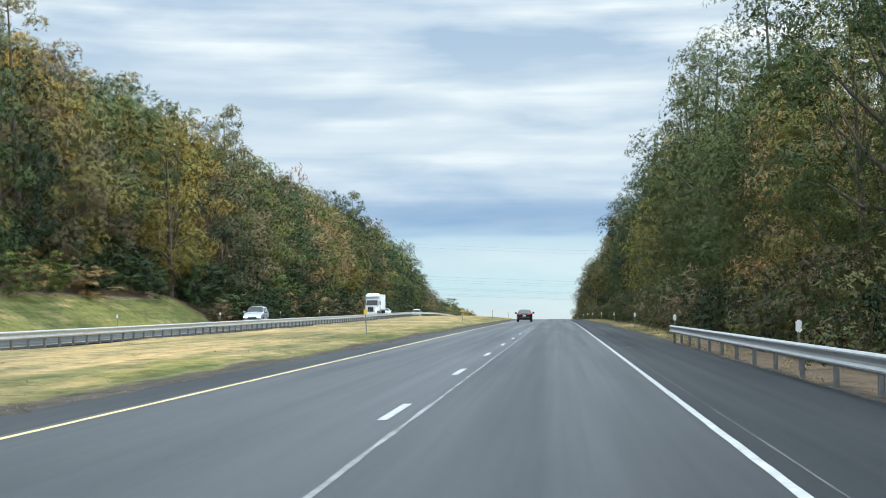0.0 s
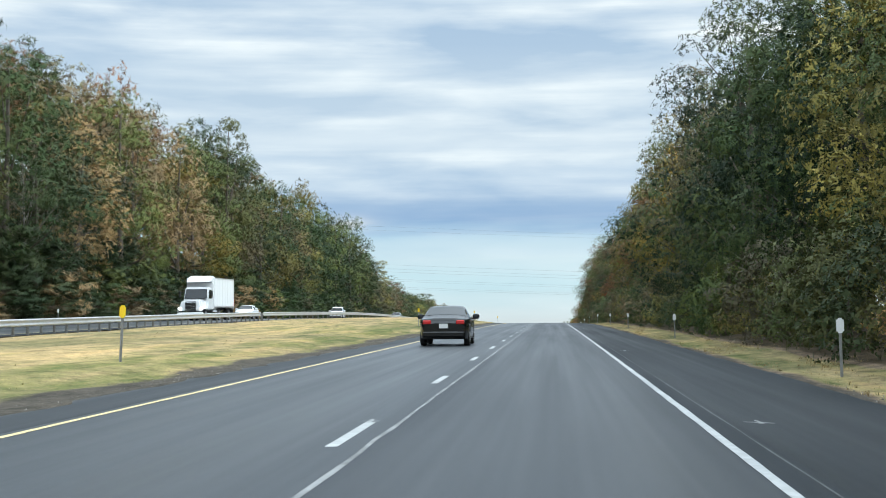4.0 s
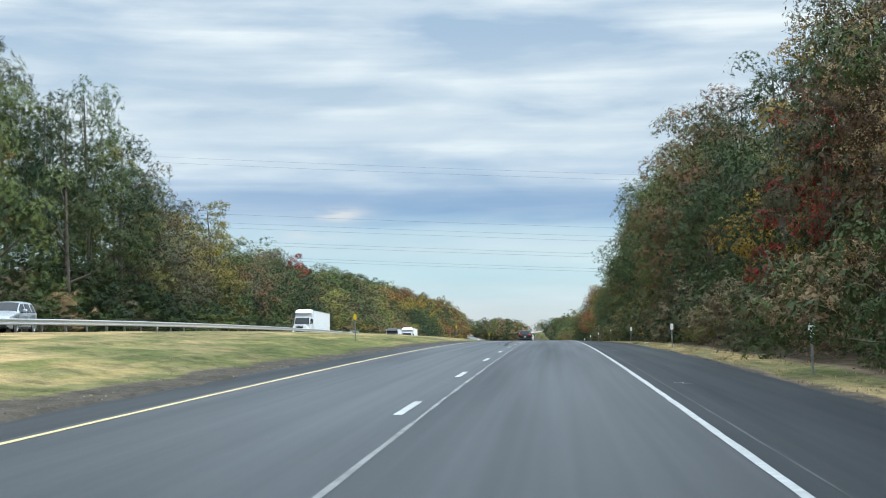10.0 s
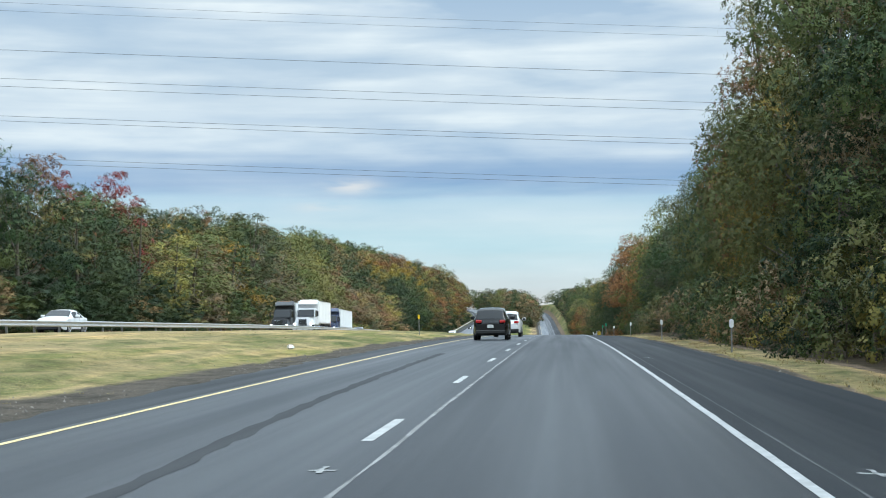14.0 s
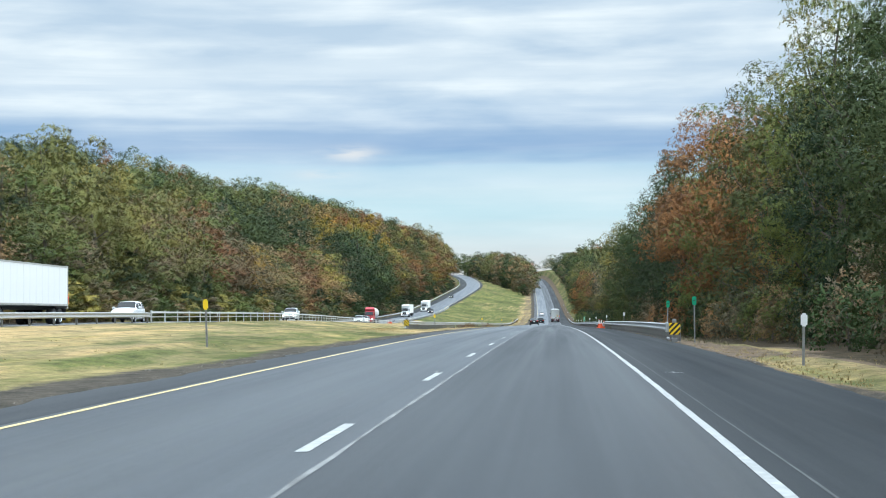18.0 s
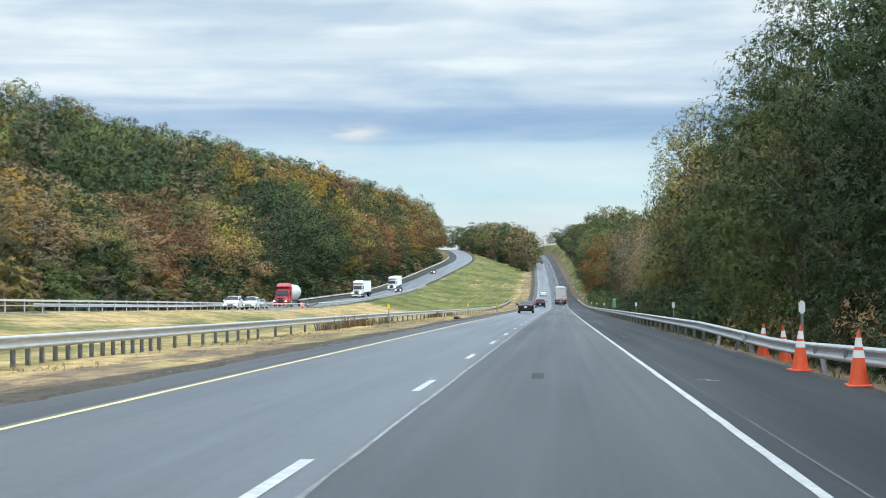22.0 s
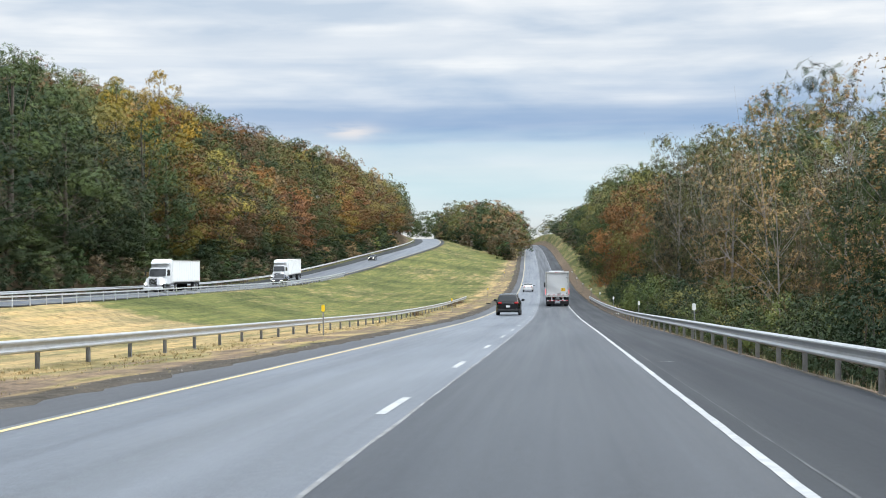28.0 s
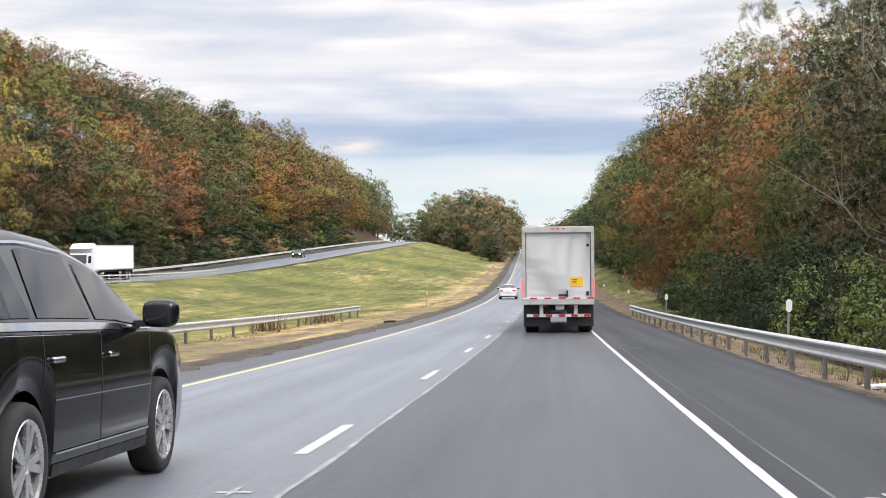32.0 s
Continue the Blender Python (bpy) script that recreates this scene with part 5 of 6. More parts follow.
def pebble(rx, ry, rz, x, y, z, power=0.6):
    """A rounded block, between a box and a ball."""
    bm = bmesh.new()
    bmesh.ops.create_uvsphere(bm, u_segments=16, v_segments=10, radius=1.0)
    for q in bm.verts:
        q.co = Vector([math.copysign(abs(k) ** power, k) * h for k, h in zip(q.co, (rx, ry, rz))]) + Vector((x, y, z))
    for q in bm.faces:
        q.smooth = True
    return bm


def make_car(form, label, col_mat, lit=False, brake=False):
    """A car that points along +Y, its rear at y = 0 and its wheels on z = 0."""
    L, W, belt, axles, rad = SIZES[form]
    top_y, top_z = np.array([p[0] for p in TOPS[form]]) * L, np.array([p[1] for p in TOPS[form]])
    H = top_z.max()
    ys = np.unique(np.concatenate([np.linspace(0, L, 75), np.concatenate([a + np.linspace(-rad * 1.2, rad * 1.2, 21) for a in axles])]))
    k5 = np.array([1, 2, 3, 2, 1]) / 9.0

    def roof(y):
        q = np.interp(np.asarray(y)[..., None] + np.array([-0.06, -0.03, 0, 0.03, 0.06]), top_y, top_z)
        return (q * k5).sum(-1)

    def ring(y):
        """Points (x, z) from the sill up to the middle of the roof."""
        zr = roof(y)
        e = np.minimum(y, L - y)
        w = W * (0.80 + 0.20 * np.clip(e / (0.16 * L), 0, 1) ** 0.5)
        zb = np.minimum(belt + 0.05 * (0.5 - y / L), zr - 0.03)
        c = np.clip((zr - zb - 0.05) / (H - belt - 0.1), 0, 1)
        wr = w * (0.90 - 0.17 * c)
        low = 0.24 + 0.12 * np.clip(1 - e / 0.35, 0, 1)
        for a in axles:
            d = np.abs(y - a)
            arch = np.sqrt(np.clip((rad * 1.17) ** 2 - d ** 2, 0, None)) + rad
            low = np.where(d < rad * 1.17, np.maximum(low, arch), low)
        mid = low + (zb - low) * 0.55
        px = [w * 0.955, w * 0.985, w, w * 0.985, w * 0.965, wr, wr * 0.90, wr * 0.5, 0 * wr]
        pz = [low, low + (zb - low) * 0.18, mid, zb - 0.03, zb, np.maximum(zr - 0.075, zb + 0.004), np.maximum(zr - 0.02, zb + 0.008), zr + 0.008, zr + 0.015]
        return np.stack(np.broadcast_arrays(*px), -1), np.stack(np.broadcast_arrays(*pz), -1)

    car = tagged(new(form), label, "van" if form == "minivan" else ("pickup truck" if form == "pickup" else "car"), "cars on the road")
    X, Z = ring(ys)
    n = len(ys)
    full_x = np.concatenate([X, -X[:, -2::-1]], 1)
    full_z = np.concatenate([Z, Z[:, -2::-1]], 1)
    cols = full_x.shape[1]
    v = np.stack([full_x, np.repeat(ys[:, None], cols, 1), full_z], -1).reshape(-1, 3)
    f = [tuple(q) for q in grid_faces(n, cols)] + [tuple(range(cols)), tuple(range((n - 1) * cols, n * cols))[::-1]]
    me = bpy.data.meshes.new("body")
    me.from_pydata(v.tolist(), [], f)
    for p in me.polygons:
        p.use_smooth = len(p.vertices) == 4
    me.materials.append(col_mat)
    body = new("body", me)
    body.parent = car

    def patch(name, y0, y1, a, b, mat, out, side=1, rows=10, across=6, slant=0.0, owner=None):
        """A panel that follows the body between two ring positions."""
        q = np.linspace(a, b, across)
        vv = []
        for i, yy in enumerate(np.linspace(y0, y1, rows)):
            for j, s in enumerate(q):
                y_ = yy + slant * (s - a) * (1 if i == 0 else (-1 if i == rows - 1 else 0))
                rx, rz = ring(np.array([y_]))
                xx, zz = np.interp(abs(s) if s <= 8 else 16 - s, np.arange(9), rx[0]), np.interp(s if s <= 8 else 16 - s, np.arange(9), rz[0])
                if s > 8:
                    xx = -xx
                vv.append((side * (xx + out * np.sign(xx) * (0.9 if s < 5.2 or s > 10.8 else 0.2)), y_, zz + out * (0.2 if s < 5.2 or s > 10.8 else 1.0)))
        return mesh_ob(name, vv, grid_faces(rows, across), mat, owner or car, smooth=True)

    for s in (1, -1):
        for a, b in WINDOWS[form]:
            patch("side_window", a * L, b * L, 4.14, 4.90, GLASS, 0.006, s, slant=0.10 if b < 0.6 else 0.0)
        for y0, y1 in ((WINDOWS[form][0][0] * L - 0.05, WINDOWS[form][-1][1] * L + 0.06),):
            patch("belt_trim", y0, y1, 4.0, 4.09, CHROME if form == "minivan" else BLACK, 0.010, s, 14, 2)
        if form == "minivan":
            patch("window_trim", y0 + 0.1, y1 - 0.55, 4.955, 4.985, CHROME, 0.010, s, 14, 2)
            # chrome strip standing in for a reflection along the lower door
            patch("door_glint", axles[0] + rad * 1.3, axles[1] - rad * 1.3, 0.86, 0.93, CHROME, 0.012, s, 8, 2)
            # thin chrome line drawn as the highlight on the door's crease
            patch("crease_glint", axles[0] + rad * 1.2, axles[1] - rad * 1.2, 1.93, 1.96, CHROME, 0.006, s, 8, 2)
            patch("door_track", 0.35, axles[0] + 0.75, 3.05, 3.12, CHROME, 0.008, s, 8, 2)
        patch("sill_trim", axles[0] + rad * 1.25, axles[1] - rad * 1.25, 0.02, 0.5, BLACK, 0.008, s, 6, 3)
        for a, b in WINDOWS[form][:-1]:
            yy = (b * L) + 0.05
            patch("door_gap", yy, yy + 0.012, 0.6, 3.95, BLACK, 0.003, s, 2, 8)
        yy = WINDOWS[form][-1][1] * L - 0.02
        patch("door_gap", yy, yy + 0.012, 0.6, 3.95, BLACK, 0.003, s, 2, 8)
        for a, b in WINDOWS[form][-2:]:
            h = bmbox("door_handle", CHROME if form == "minivan" else col_mat, car, 0.03, 0.20, 0.035, s * (W + 0.012), a * L + 0.16, belt - 0.16, 0.01)
        m_y, m_z = WINDOWS[form][-1][1] * L - 0.22, belt + 0.10
        mir = part("wing_mirror", pebble(0.13, 0.09, 0.10, s * (W + 0.13), m_y, m_z), col_mat, car)
        bmbox("mirror_arm", BLACK, car, 0.12, 0.06, 0.05, s * (W - 0.01), m_y + 0.02, m_z - 0.07, 0.01)
        part("mirror_glass", pebble(0.105, 0.012, 0.078, s * (W + 0.13), m_y - 0.080, m_z), GLASS, mir)
        bmbox("taillight", LAMP_ON if brake else LAMP_RED, car, 0.30, 0.10, 0.15, s * W * 0.66, 0.03, belt - 0.10, 0.03)
        bmbox("headlight", LAMP_WHITE if lit else LAMP_CLEAR, car, 0.34, 0.14, 0.13, s * W * 0.66, L - 0.09, 0.70 if form != "pickup" else 0.92, 0.03)
    (r0, r1), (w0, w1) = SCREENS[form]
    patch("rear_window", r0 * L, r1 * L, 5.35, 10.65, GLASS, 0.008, 1, 8, 12)
    patch("windscreen", w0 * L, w1 * L, 5.35, 10.65, GLASS, 0.008, 1, 10, 12)
    bmbox("rear_bumper", BLACK if form in ("suv", "minivan") else col_mat, car, W * 1.66, 0.14, 0.20, 0, 0.02, 0.42, 0.04)
    bmbox("front_bumper", BLACK, car, W * 1.60, 0.14, 0.20, 0, L - 0.03, 0.36, 0.04)
    bmbox("grille", BLACK, car, W * 0.95, 0.06, 0.17, 0, L - 0.015, 0.60 if form != "pickup" else 0.80, 0.02)
    bmbox("number_plate", PLATE, car, 0.32, 0.015, 0.16, 0, -0.055, 0.72, 0.0, "number plate with unreadable grey bars")
    bmbox("underbody", BLACK, car, W * 1.7, L * 0.92, 0.12, 0, L / 2, 0.30, 0.02)
    for a in axles:
        for s in (1, -1):
            add_wheel(car, s * (W - 0.115), a, rad, 0.22)
    return car


def shaped_box(name, mat, parent, pts_low, pts_high, bevel=0.05, label=""):
    """A block between a lower and an upper rectangle: (x half, y0, y1, z) each."""
    bm = bmesh.new()
    v = []
    for xh, y0, y1, z in (pts_low, pts_high):
        v.append([bm.verts.new(q) for q in ((-xh, y0, z), (xh, y0, z), (xh, y1, z), (-xh, y1, z))])
    bm.faces.new(v[0][::-1])
    bm.faces.new(v[1])
    for i in range(4):
        bm.faces.new((v[0][i], v[0][(i + 1) % 4], v[1][(i + 1) % 4], v[1][i]))
    bmesh.ops.bevel(bm, geom=list(bm.edges), offset=bevel, segments=2, affect="EDGES")
    return part(name, bm, mat, parent, label)


def make_tractor(truck, col, y0):
    """Cab, bonnet, lamps and wheels of a tractor unit whose rear is at y0."""
    shaped_box("sleeper", col, truck, (1.18, y0 + 0.6, y0 + 2.6, 1.0), (1.15, y0 + 0.7, y0 + 2.5, 3.45), 0.08)
    shaped_box("roof_fairing", col, truck, (1.12, y0 + 0.7, y0 + 3.4, 3.40), (0.98, y0 + 0.75, y0 + 2.4, 3.98), 0.10)
    shaped_box("cab", col, truck, (1.16, y0 + 2.4, y0 + 4.4, 0.95), (1.02, y0 + 2.4, y0 + 3.75, 2.95), 0.09)
    shaped_box("bonnet", col, truck, (1.10, y0 + 4.2, y0 + 6.35, 0.85), (0.80, y0 + 4.1, y0 + 6.15, 1.85), 0.14)
    shaped_box("windscreen", GLASS, truck, (0.98, y0 + 4.12, y0 + 4.36, 1.95), (0.92, y0 + 3.72, y0 + 3.86, 2.80), 0.02)
    bmbox("grille", BLACK, truck, 0.95, 0.08, 0.80, 0, y0 + 6.36, 1.28, 0.03)
    for k in range(6):
        bmbox("grille_bar", CHROME, truck, 0.90, 0.03, 0.03, 0, y0 + 6.41, 0.98 + 0.12 * k, 0.008)
    bmbox("front_bumper", col, truck, 2.3, 0.30, 0.36, 0, y0 + 6.42, 0.55, 0.07)
    for s in (1, -1):
        shaped_box("side_window", GLASS, truck, (0.012, y0 + 2.85, y0 + 4.0, 1.95), (0.012, y0 + 2.85, y0 + 3.72, 2.70), 0.004).location = (s * 1.10, 0, 0)
        bmbox("headlight", LAMP_WHITE, truck, 0.26, 0.12, 0.22, s * 0.92, y0 + 6.25, 1.05, 0.04)
        bmbox("wing_mirror", BLACK, truck, 0.16, 0.16, 0.60, s * 1.42, y0 + 4.25, 2.30, 0.03)
        bmbox("mirror_arm", BLACK, truck, 0.30, 0.05, 0.05, s * 1.24, y0 + 4.2, 2.5, 0.01)
        tank = bmesh.new()
        bmesh.ops.create_cone(tank, cap_ends=True, segments=18, radius1=0.33, radius2=0.33, depth=1.5)
        bmesh.ops.rotate(tank, matrix=Matrix.Rotation(math.pi / 2, 3, "X"), verts=tank.verts)
        bmesh.ops.translate(tank, vec=(s * 0.98, y0 + 2.2, 0.72), verts=tank.verts)
        part("fuel_tank", tank, CHROME, truck)
        shaped_box("front_mudguard", col, truck, (0.20, y0 + 4.75, y0 + 6.1, 1.0), (0.18, y0 + 5.0, y0 + 5.85, 1.18), 0.05).location = (s * 1.05, 0, 0)
        add_wheel(truck, s * 1.05, y0 + 5.4, 0.50, 0.28, True)
        for a in (-0.1, 1.15):
            add_wheel(truck, s * 0.98, y0 + a, 0.50, 0.50, True)
    bmbox("chassis", DARK_STEEL, truck, 0.85, 6.6, 0.26, 0, y0 + 2.6, 0.80, 0.02)
    for k in range(5):
        bmbox("marker_lamp", AMBER, truck, 0.10, 0.05, 0.05, -0.6 + 0.3 * k, y0 + 2.95, 3.93, 0.01)


def make_trailer_tail(truck, w=1.29):
    """Rear frame, roller door, lamps, tape and underride guard of a box trailer whose rear is y = 0."""
    for s in (1, -1):
        bmbox("door_frame", TRAILER_FRAME, truck, 0.11, 0.12, 2.66, s * (w - 0.055), 0.0, 2.49, 0.012)
        bmbox("tail_lamp", LAMP_ON, truck, 0.035, 0.03, 0.62, s * (w - 0.012), -0.065, 1.62, 0.006)
        bmbox("guard_post", TAPE_WHITE, truck, 0.13, 0.08, 0.55, s * 0.62, 0.18, 0.88, 0.01)
        bmbox("mudflap", BLACK, truck, 0.98, 0.02, 0.80, s * 0.78, 0.42, 0.62, 0.005)
        bmbox("brake_lamp", LAMP_RED, truck, 0.14, 0.03, 0.10, s * 0.46, 0.10, 0.98, 0.01)
    bmbox("door_header", TRAILER_FRAME, truck, 2 * w, 0.14, 0.22, 0, 0.0, 3.73, 0.015)
    for k in range(3):
        bmbox("marker_lamp", LAMP_RED, truck, 0.10, 0.02, 0.04, -0.2 + 0.2 * k, -0.075, 3.76, 0.005)
    bmbox("roller_door", TRAILER_WHITE, truck, 2 * w - 0.22, 0.06, 2.40, 0, 0.05, 2.42, 0.008, "plain pale grey rear door")
    for s in (1, -1):
        bmbox("door_seal", BLACK, truck, 0.025, 0.03, 2.40, s * (w - 0.122), 0.01, 2.42, 0.0)
    bmbox("rear_sill", TRAILER_FRAME, truck, 2 * w, 0.16, 0.26, 0, 0.0, 1.14, 0.02)
    tape = tuple(range(10))
    for k in tape:
        bmbox("reflective_tape", TAPE_RED if k % 2 else TAPE_WHITE, truck, 2 * w / 10, 0.006, 0.05, -w + 2 * w / 10 * (k + 0.5), -0.084, 1.25, 0.0)
        bmbox("reflective_tape", TAPE_RED if k % 2 else TAPE_WHITE, truck, 2.3 / 10, 0.006, 0.09, -1.15 + 2.3 / 10 * (k + 0.5), 0.135, 0.62, 0.0)
    bmbox("underride_bar", TRAILER_FRAME, truck, 2.32, 0.10, 0.12, 0, 0.19, 0.62, 0.015)
    bmbox("number_plate", PLATE, truck, 0.31, 0.012, 0.16, 0.05, 0.06, 0.92, 0.0, "number plate with unreadable grey bars")
    bmbox("door_latch", DARK_STEEL, truck, 0.36, 0.05, 0.07, 0.18, -0.01, 1.36, 0.012)
    bmbox("latch_lever", DARK_STEEL, truck, 0.05, 0.06, 0.26, 0.32, -0.02, 1.40, 0.012)
    bmbox("hose_hook", DARK_STEEL, truck, 0.10, 0.05, 0.16, w - 0.24, -0.01, 1.42, 0.02)
    bmbox("round_vent", BLACK, truck, 0.10, 0.02, 0.10, w - 0.22, 0.012, 3.16, 0.03)
    pl = bmbox("placard", STICKER, truck, 0.46, 0.012, 0.34, 0.66, 0.012, 1.84, 0.0, "yellow placard with dark unreadable bars")
    for k in range(3):
        bmbox("print_bar", BAR_DARK, pl, 0.20 - 0.03 * k, 0.004, 0.025, 0.58, 0.003, 1.92 - 0.06 * k, 0.0)


def make_semi(label, col, length=14.6, skin=TRAILER_WHITE, box=True):
    truck = tagged(new("box_truck" if length < 10 else "semi_truck"), label, "truck", "trucks on the road")
    if box:
        bmbox("trailer_box", skin, truck, 2.58, length, 2.58, 0, length / 2 + 0.02, 2.50, 0.03)
        for s in (1, -1):
            for k in range(int(length / 1.2)):
                bmbox("side_rib", skin, truck, 0.012, 0.05, 2.36, s * 1.294, 0.6 + 1.2 * k, 2.50, 0.003)
            bmbox("side_rail", TRAILER_FRAME, truck, 0.03, length, 0.14, s * 1.30, length / 2, 1.24, 0.01)
            bmbox("roof_rail", TRAILER_FRAME, truck, 0.04, length, 0.10, s * 1.29, length / 2, 3.76, 0.01)
        bmbox("rear_edge", TRAILER_FRAME, truck, 2.62, 0.05, 2.67, 0, 0.10, 2.49, 0.01)
        make_trailer_tail(truck)
        axles = (1.4, 2.65) if length > 10 else (2.0,)
        for a in axles:
            for s in (1, -1):
                add_wheel(truck, s * 0.98, a, 0.50, 0.50, True)
        bmbox("trailer_chassis", DARK_STEEL, truck, 1.1, length * 0.94, 0.24, 0, length / 2, 1.04, 0.02)
        if length > 10:
            for s in (1, -1):
                bmbox("landing_leg", DARK_STEEL, truck, 0.12, 0.16, 0.75, s * 0.8, length - 3.2, 0.68, 0.01)
    make_tractor(truck, col, length - 1.6 if length > 10 else length - 2.0)
    return truck


def make_tanker(label):
    t = tagged(new("tanker_truck"), label, "truck", "trucks on the road")
    white = paint("white_tank", (0.70, 0.70, 0.70), 0.35, 0.1, 0.12, 1.0)
    red = car_paint("red_cab_paint", (0.42, 0.02, 0.03), 0.35, 0.0)
    v, f = [], []
    prof = ((0.05, 0.0), (0.9, 0.15), (1.18, 0.6), (1.20, 2.6), (1.02, 3.2), (1.20, 3.8), (1.20, 5.8), (1.02, 6.4), (1.20, 7.0), (1.18, 8.8), (0.9, 9.3), (0.05, 9.5))
    for k, (r, y) in enumerate(prof):
        for i in range(24):
            a = 2 * math.pi * i / 24
            v.append((r * math.cos(a), y + 1.0, 2.5 + r * math.sin(a) * 1.05))
        if k:
            o = (k - 1) * 24
            f += [(o + i, o + (i + 1) % 24, o + 24 + (i + 1) % 24, o + 24 + i) for i in range(24)]
    mesh_ob("tank", v, f, white, t, smooth=True, label="white ribbed bulk tank")
    for k in range(3):
        for s in (1, -1):
            shaped_box("hopper", white, t, (0.25, 2.0 + 3.2 * k, 3.0 + 3.2 * k, 0.75), (0.9, 1.4 + 3.2 * k, 3.6 + 3.2 * k, 1.7), 0.05) if s > 0 else None
    bmbox("frame", DARK_STEEL, t, 1.1, 11.0, 0.24, 0, 5.9, 1.05, 0.02)
    for a in (1.4, 2.65):
        for s in (1, -1):
            add_wheel(t, s * 0.98, a, 0.50, 0.50, True)
    bmbox("rear_bumper", TRAILER_FRAME, t, 2.3, 0.12, 0.16, 0, 0.5, 0.65, 0.02)
    make_tractor(t, red, 10.2)
    return t


PAINT_BLACK = car_paint("black_car_paint", (0.004, 0.0042, 0.005), 0.12, 0.0, 0.15)
PAINT_VAN = car_paint("black_van_paint", (0.004, 0.0044, 0.005), 0.10, 0.0, 0.12)
PAINT_WHITE = car_paint("white_car_paint", (0.70, 0.71, 0.72), 0.3, 0.0)
PAINT_BLUE = car_paint("dark_blue_cab_paint", (0.012, 0.026, 0.085), 0.3, 0.0)
CAB_WHITE = car_paint("white_cab_paint", (0.68, 0.69, 0.70), 0.35, 0.0)
CAB_BLACK = car_paint("black_cab_paint", (0.014, 0.014, 0.016), 0.35, 0.1)


def drive(thing, y, u, oncoming=False, opp_in=None):
    """Stands a vehicle on the road; y is its rear, or its front when it is oncoming."""
    uu = u if opp_in is None else float(OPP_U(y)) - opp_in

    def spot(q):
        w = u if opp_in is None else float(OPP_U(q)) - opp_in
        return Vector((float(LANE_X(q)) + w, q, float(LANE_Z(q)) + (0 if opp_in is None else float(OPP_DZ(q))) + 0.004))
    m, _ = segment_pose(spot(y), spot(y + 4.0))
    if oncoming:
        a, b = spot(y + 4.0), spot(y)
        m, _ = segment_pose(a, b)
        m = Matrix.Translation(spot(y) - a) @ m
    thing.matrix_basis = m
    return thing


# same direction as the camera
drive(make_semi("white box trailer with a plain rear door and yellow placard", CAB_WHITE, 14.6), 1071.6, 0.34)
drive(make_car("minivan", "black minivan with chrome belt trim overtaking", PAINT_VAN), 1023.6, -3.84)
black = make_car("sedan", "black sedan in the passing lane", PAINT_BLACK)
drive(black, 180.0, -3.9)
drive(make_car("suv", "black sport utility car in the passing lane", PAINT_BLACK), 545.0, -3.9)
drive(make_car("suv", "white sport utility car in the passing lane", PAINT_WHITE), 566.0, -3.8)
copy_thing(black, drive(new("spot"), 903.0, -3.9).matrix_basis.copy())
bpy.data.objects.remove(bpy.data.objects["spot"])
drive(make_car("sedan", "white car far ahead in the passing lane", PAINT_WHITE), 1168.0, -3.9)

# oncoming, on the other carriageway: y of the rear, offset from its inner rail
ONCOMING = (
    (make_car("suv", "silver sport utility car with headlights on", PAINT_SILVER, True), 146, 7.2),
    (make_semi("white tractor with a short white box trailer", CAB_WHITE, 8.5), 268, 7.2),
    (make_car("sedan", "white sedan driving past the woods", PAINT_WHITE), 284, 7.2),
    (make_car("pickup", "white pickup truck with headlights on", PAINT_WHITE, True), 357, 7.2),
    (make_car("suv", "grey sport utility car behind the guardrail", PAINT_SILVER), 409, 3.4),
    (make_semi("white tractor and trailer seen above the guardrail", CAB_WHITE, 14.6), 546, 7.2),
    (make_car("sedan", "white sedan with headlights on", PAINT_WHITE, True), 556, 3.4),
    (make_semi("black tractor with a white box trailer", CAB_BLACK, 14.6), 664, 7.2),
    (make_semi("white box truck beside a black tractor", CAB_WHITE, 8.5), 652, 3.4),
    (make_semi("dark blue cab with a white box trailer", PAINT_BLUE, 14.6), 701, 7.2),
    (make_car("suv", "white sport utility car following a white trailer", PAINT_WHITE, True), 724, 7.2),
    (make_car("suv", "white crossover car with headlights on", PAINT_WHITE, True), 796, 3.4),
    (make_car("suv", "white sport utility car behind the pale barrier", PAINT_WHITE, True), 913, 3.4),
    (make_car("suv", "white crossover car following another white car", PAINT_WHITE, True), 927, 3.5),
    (make_tanker("red tractor with a white bulk tank trailer"), 990, 7.2),
    (make_car("sedan", "silver green car beside the tanker truck", PAINT_SILVER), 958, 7.4),
    (make_semi("white tractor with a white box trailer", CAB_WHITE, 14.6), 1096, 7.2),
    (make_car("suv", "dark sport utility car with headlights on", PAINT_BLACK, True), 1146, 3.4),
    (make_semi("white cab with a plain white trailer", CAB_WHITE, 14.6), 1185, 7.2),
    (make_car("sedan", "dark car coming over the rise", PAINT_BLACK, True), 1293, 7.2),
)
for thing, y, inner in ONCOMING:
    drive(thing, y, 0, True, inner)


# ---- roadside things ----
STRIPES = striped("yellow_black_stripes", (0.82, 0.55, 0.01), (0.02, 0.02, 0.02), 0.11)
CONE_RED = paint("orange_cone_plastic", (0.78, 0.10, 0.03), 0.5, dirt=0.15, scale=8)
CONE_WHITE = paint("white_cone_band", (0.78, 0.78, 0.78), 0.4, dirt=0.1, scale=8)
CABLE = paint("dark_cable", (0.12, 0.13, 0.15), 0.6, 0.4, 0.2)
CHALK = paint("white_survey_paint", (0.36, 0.37, 0.37), 0.7, dirt=0.5, scale=9)


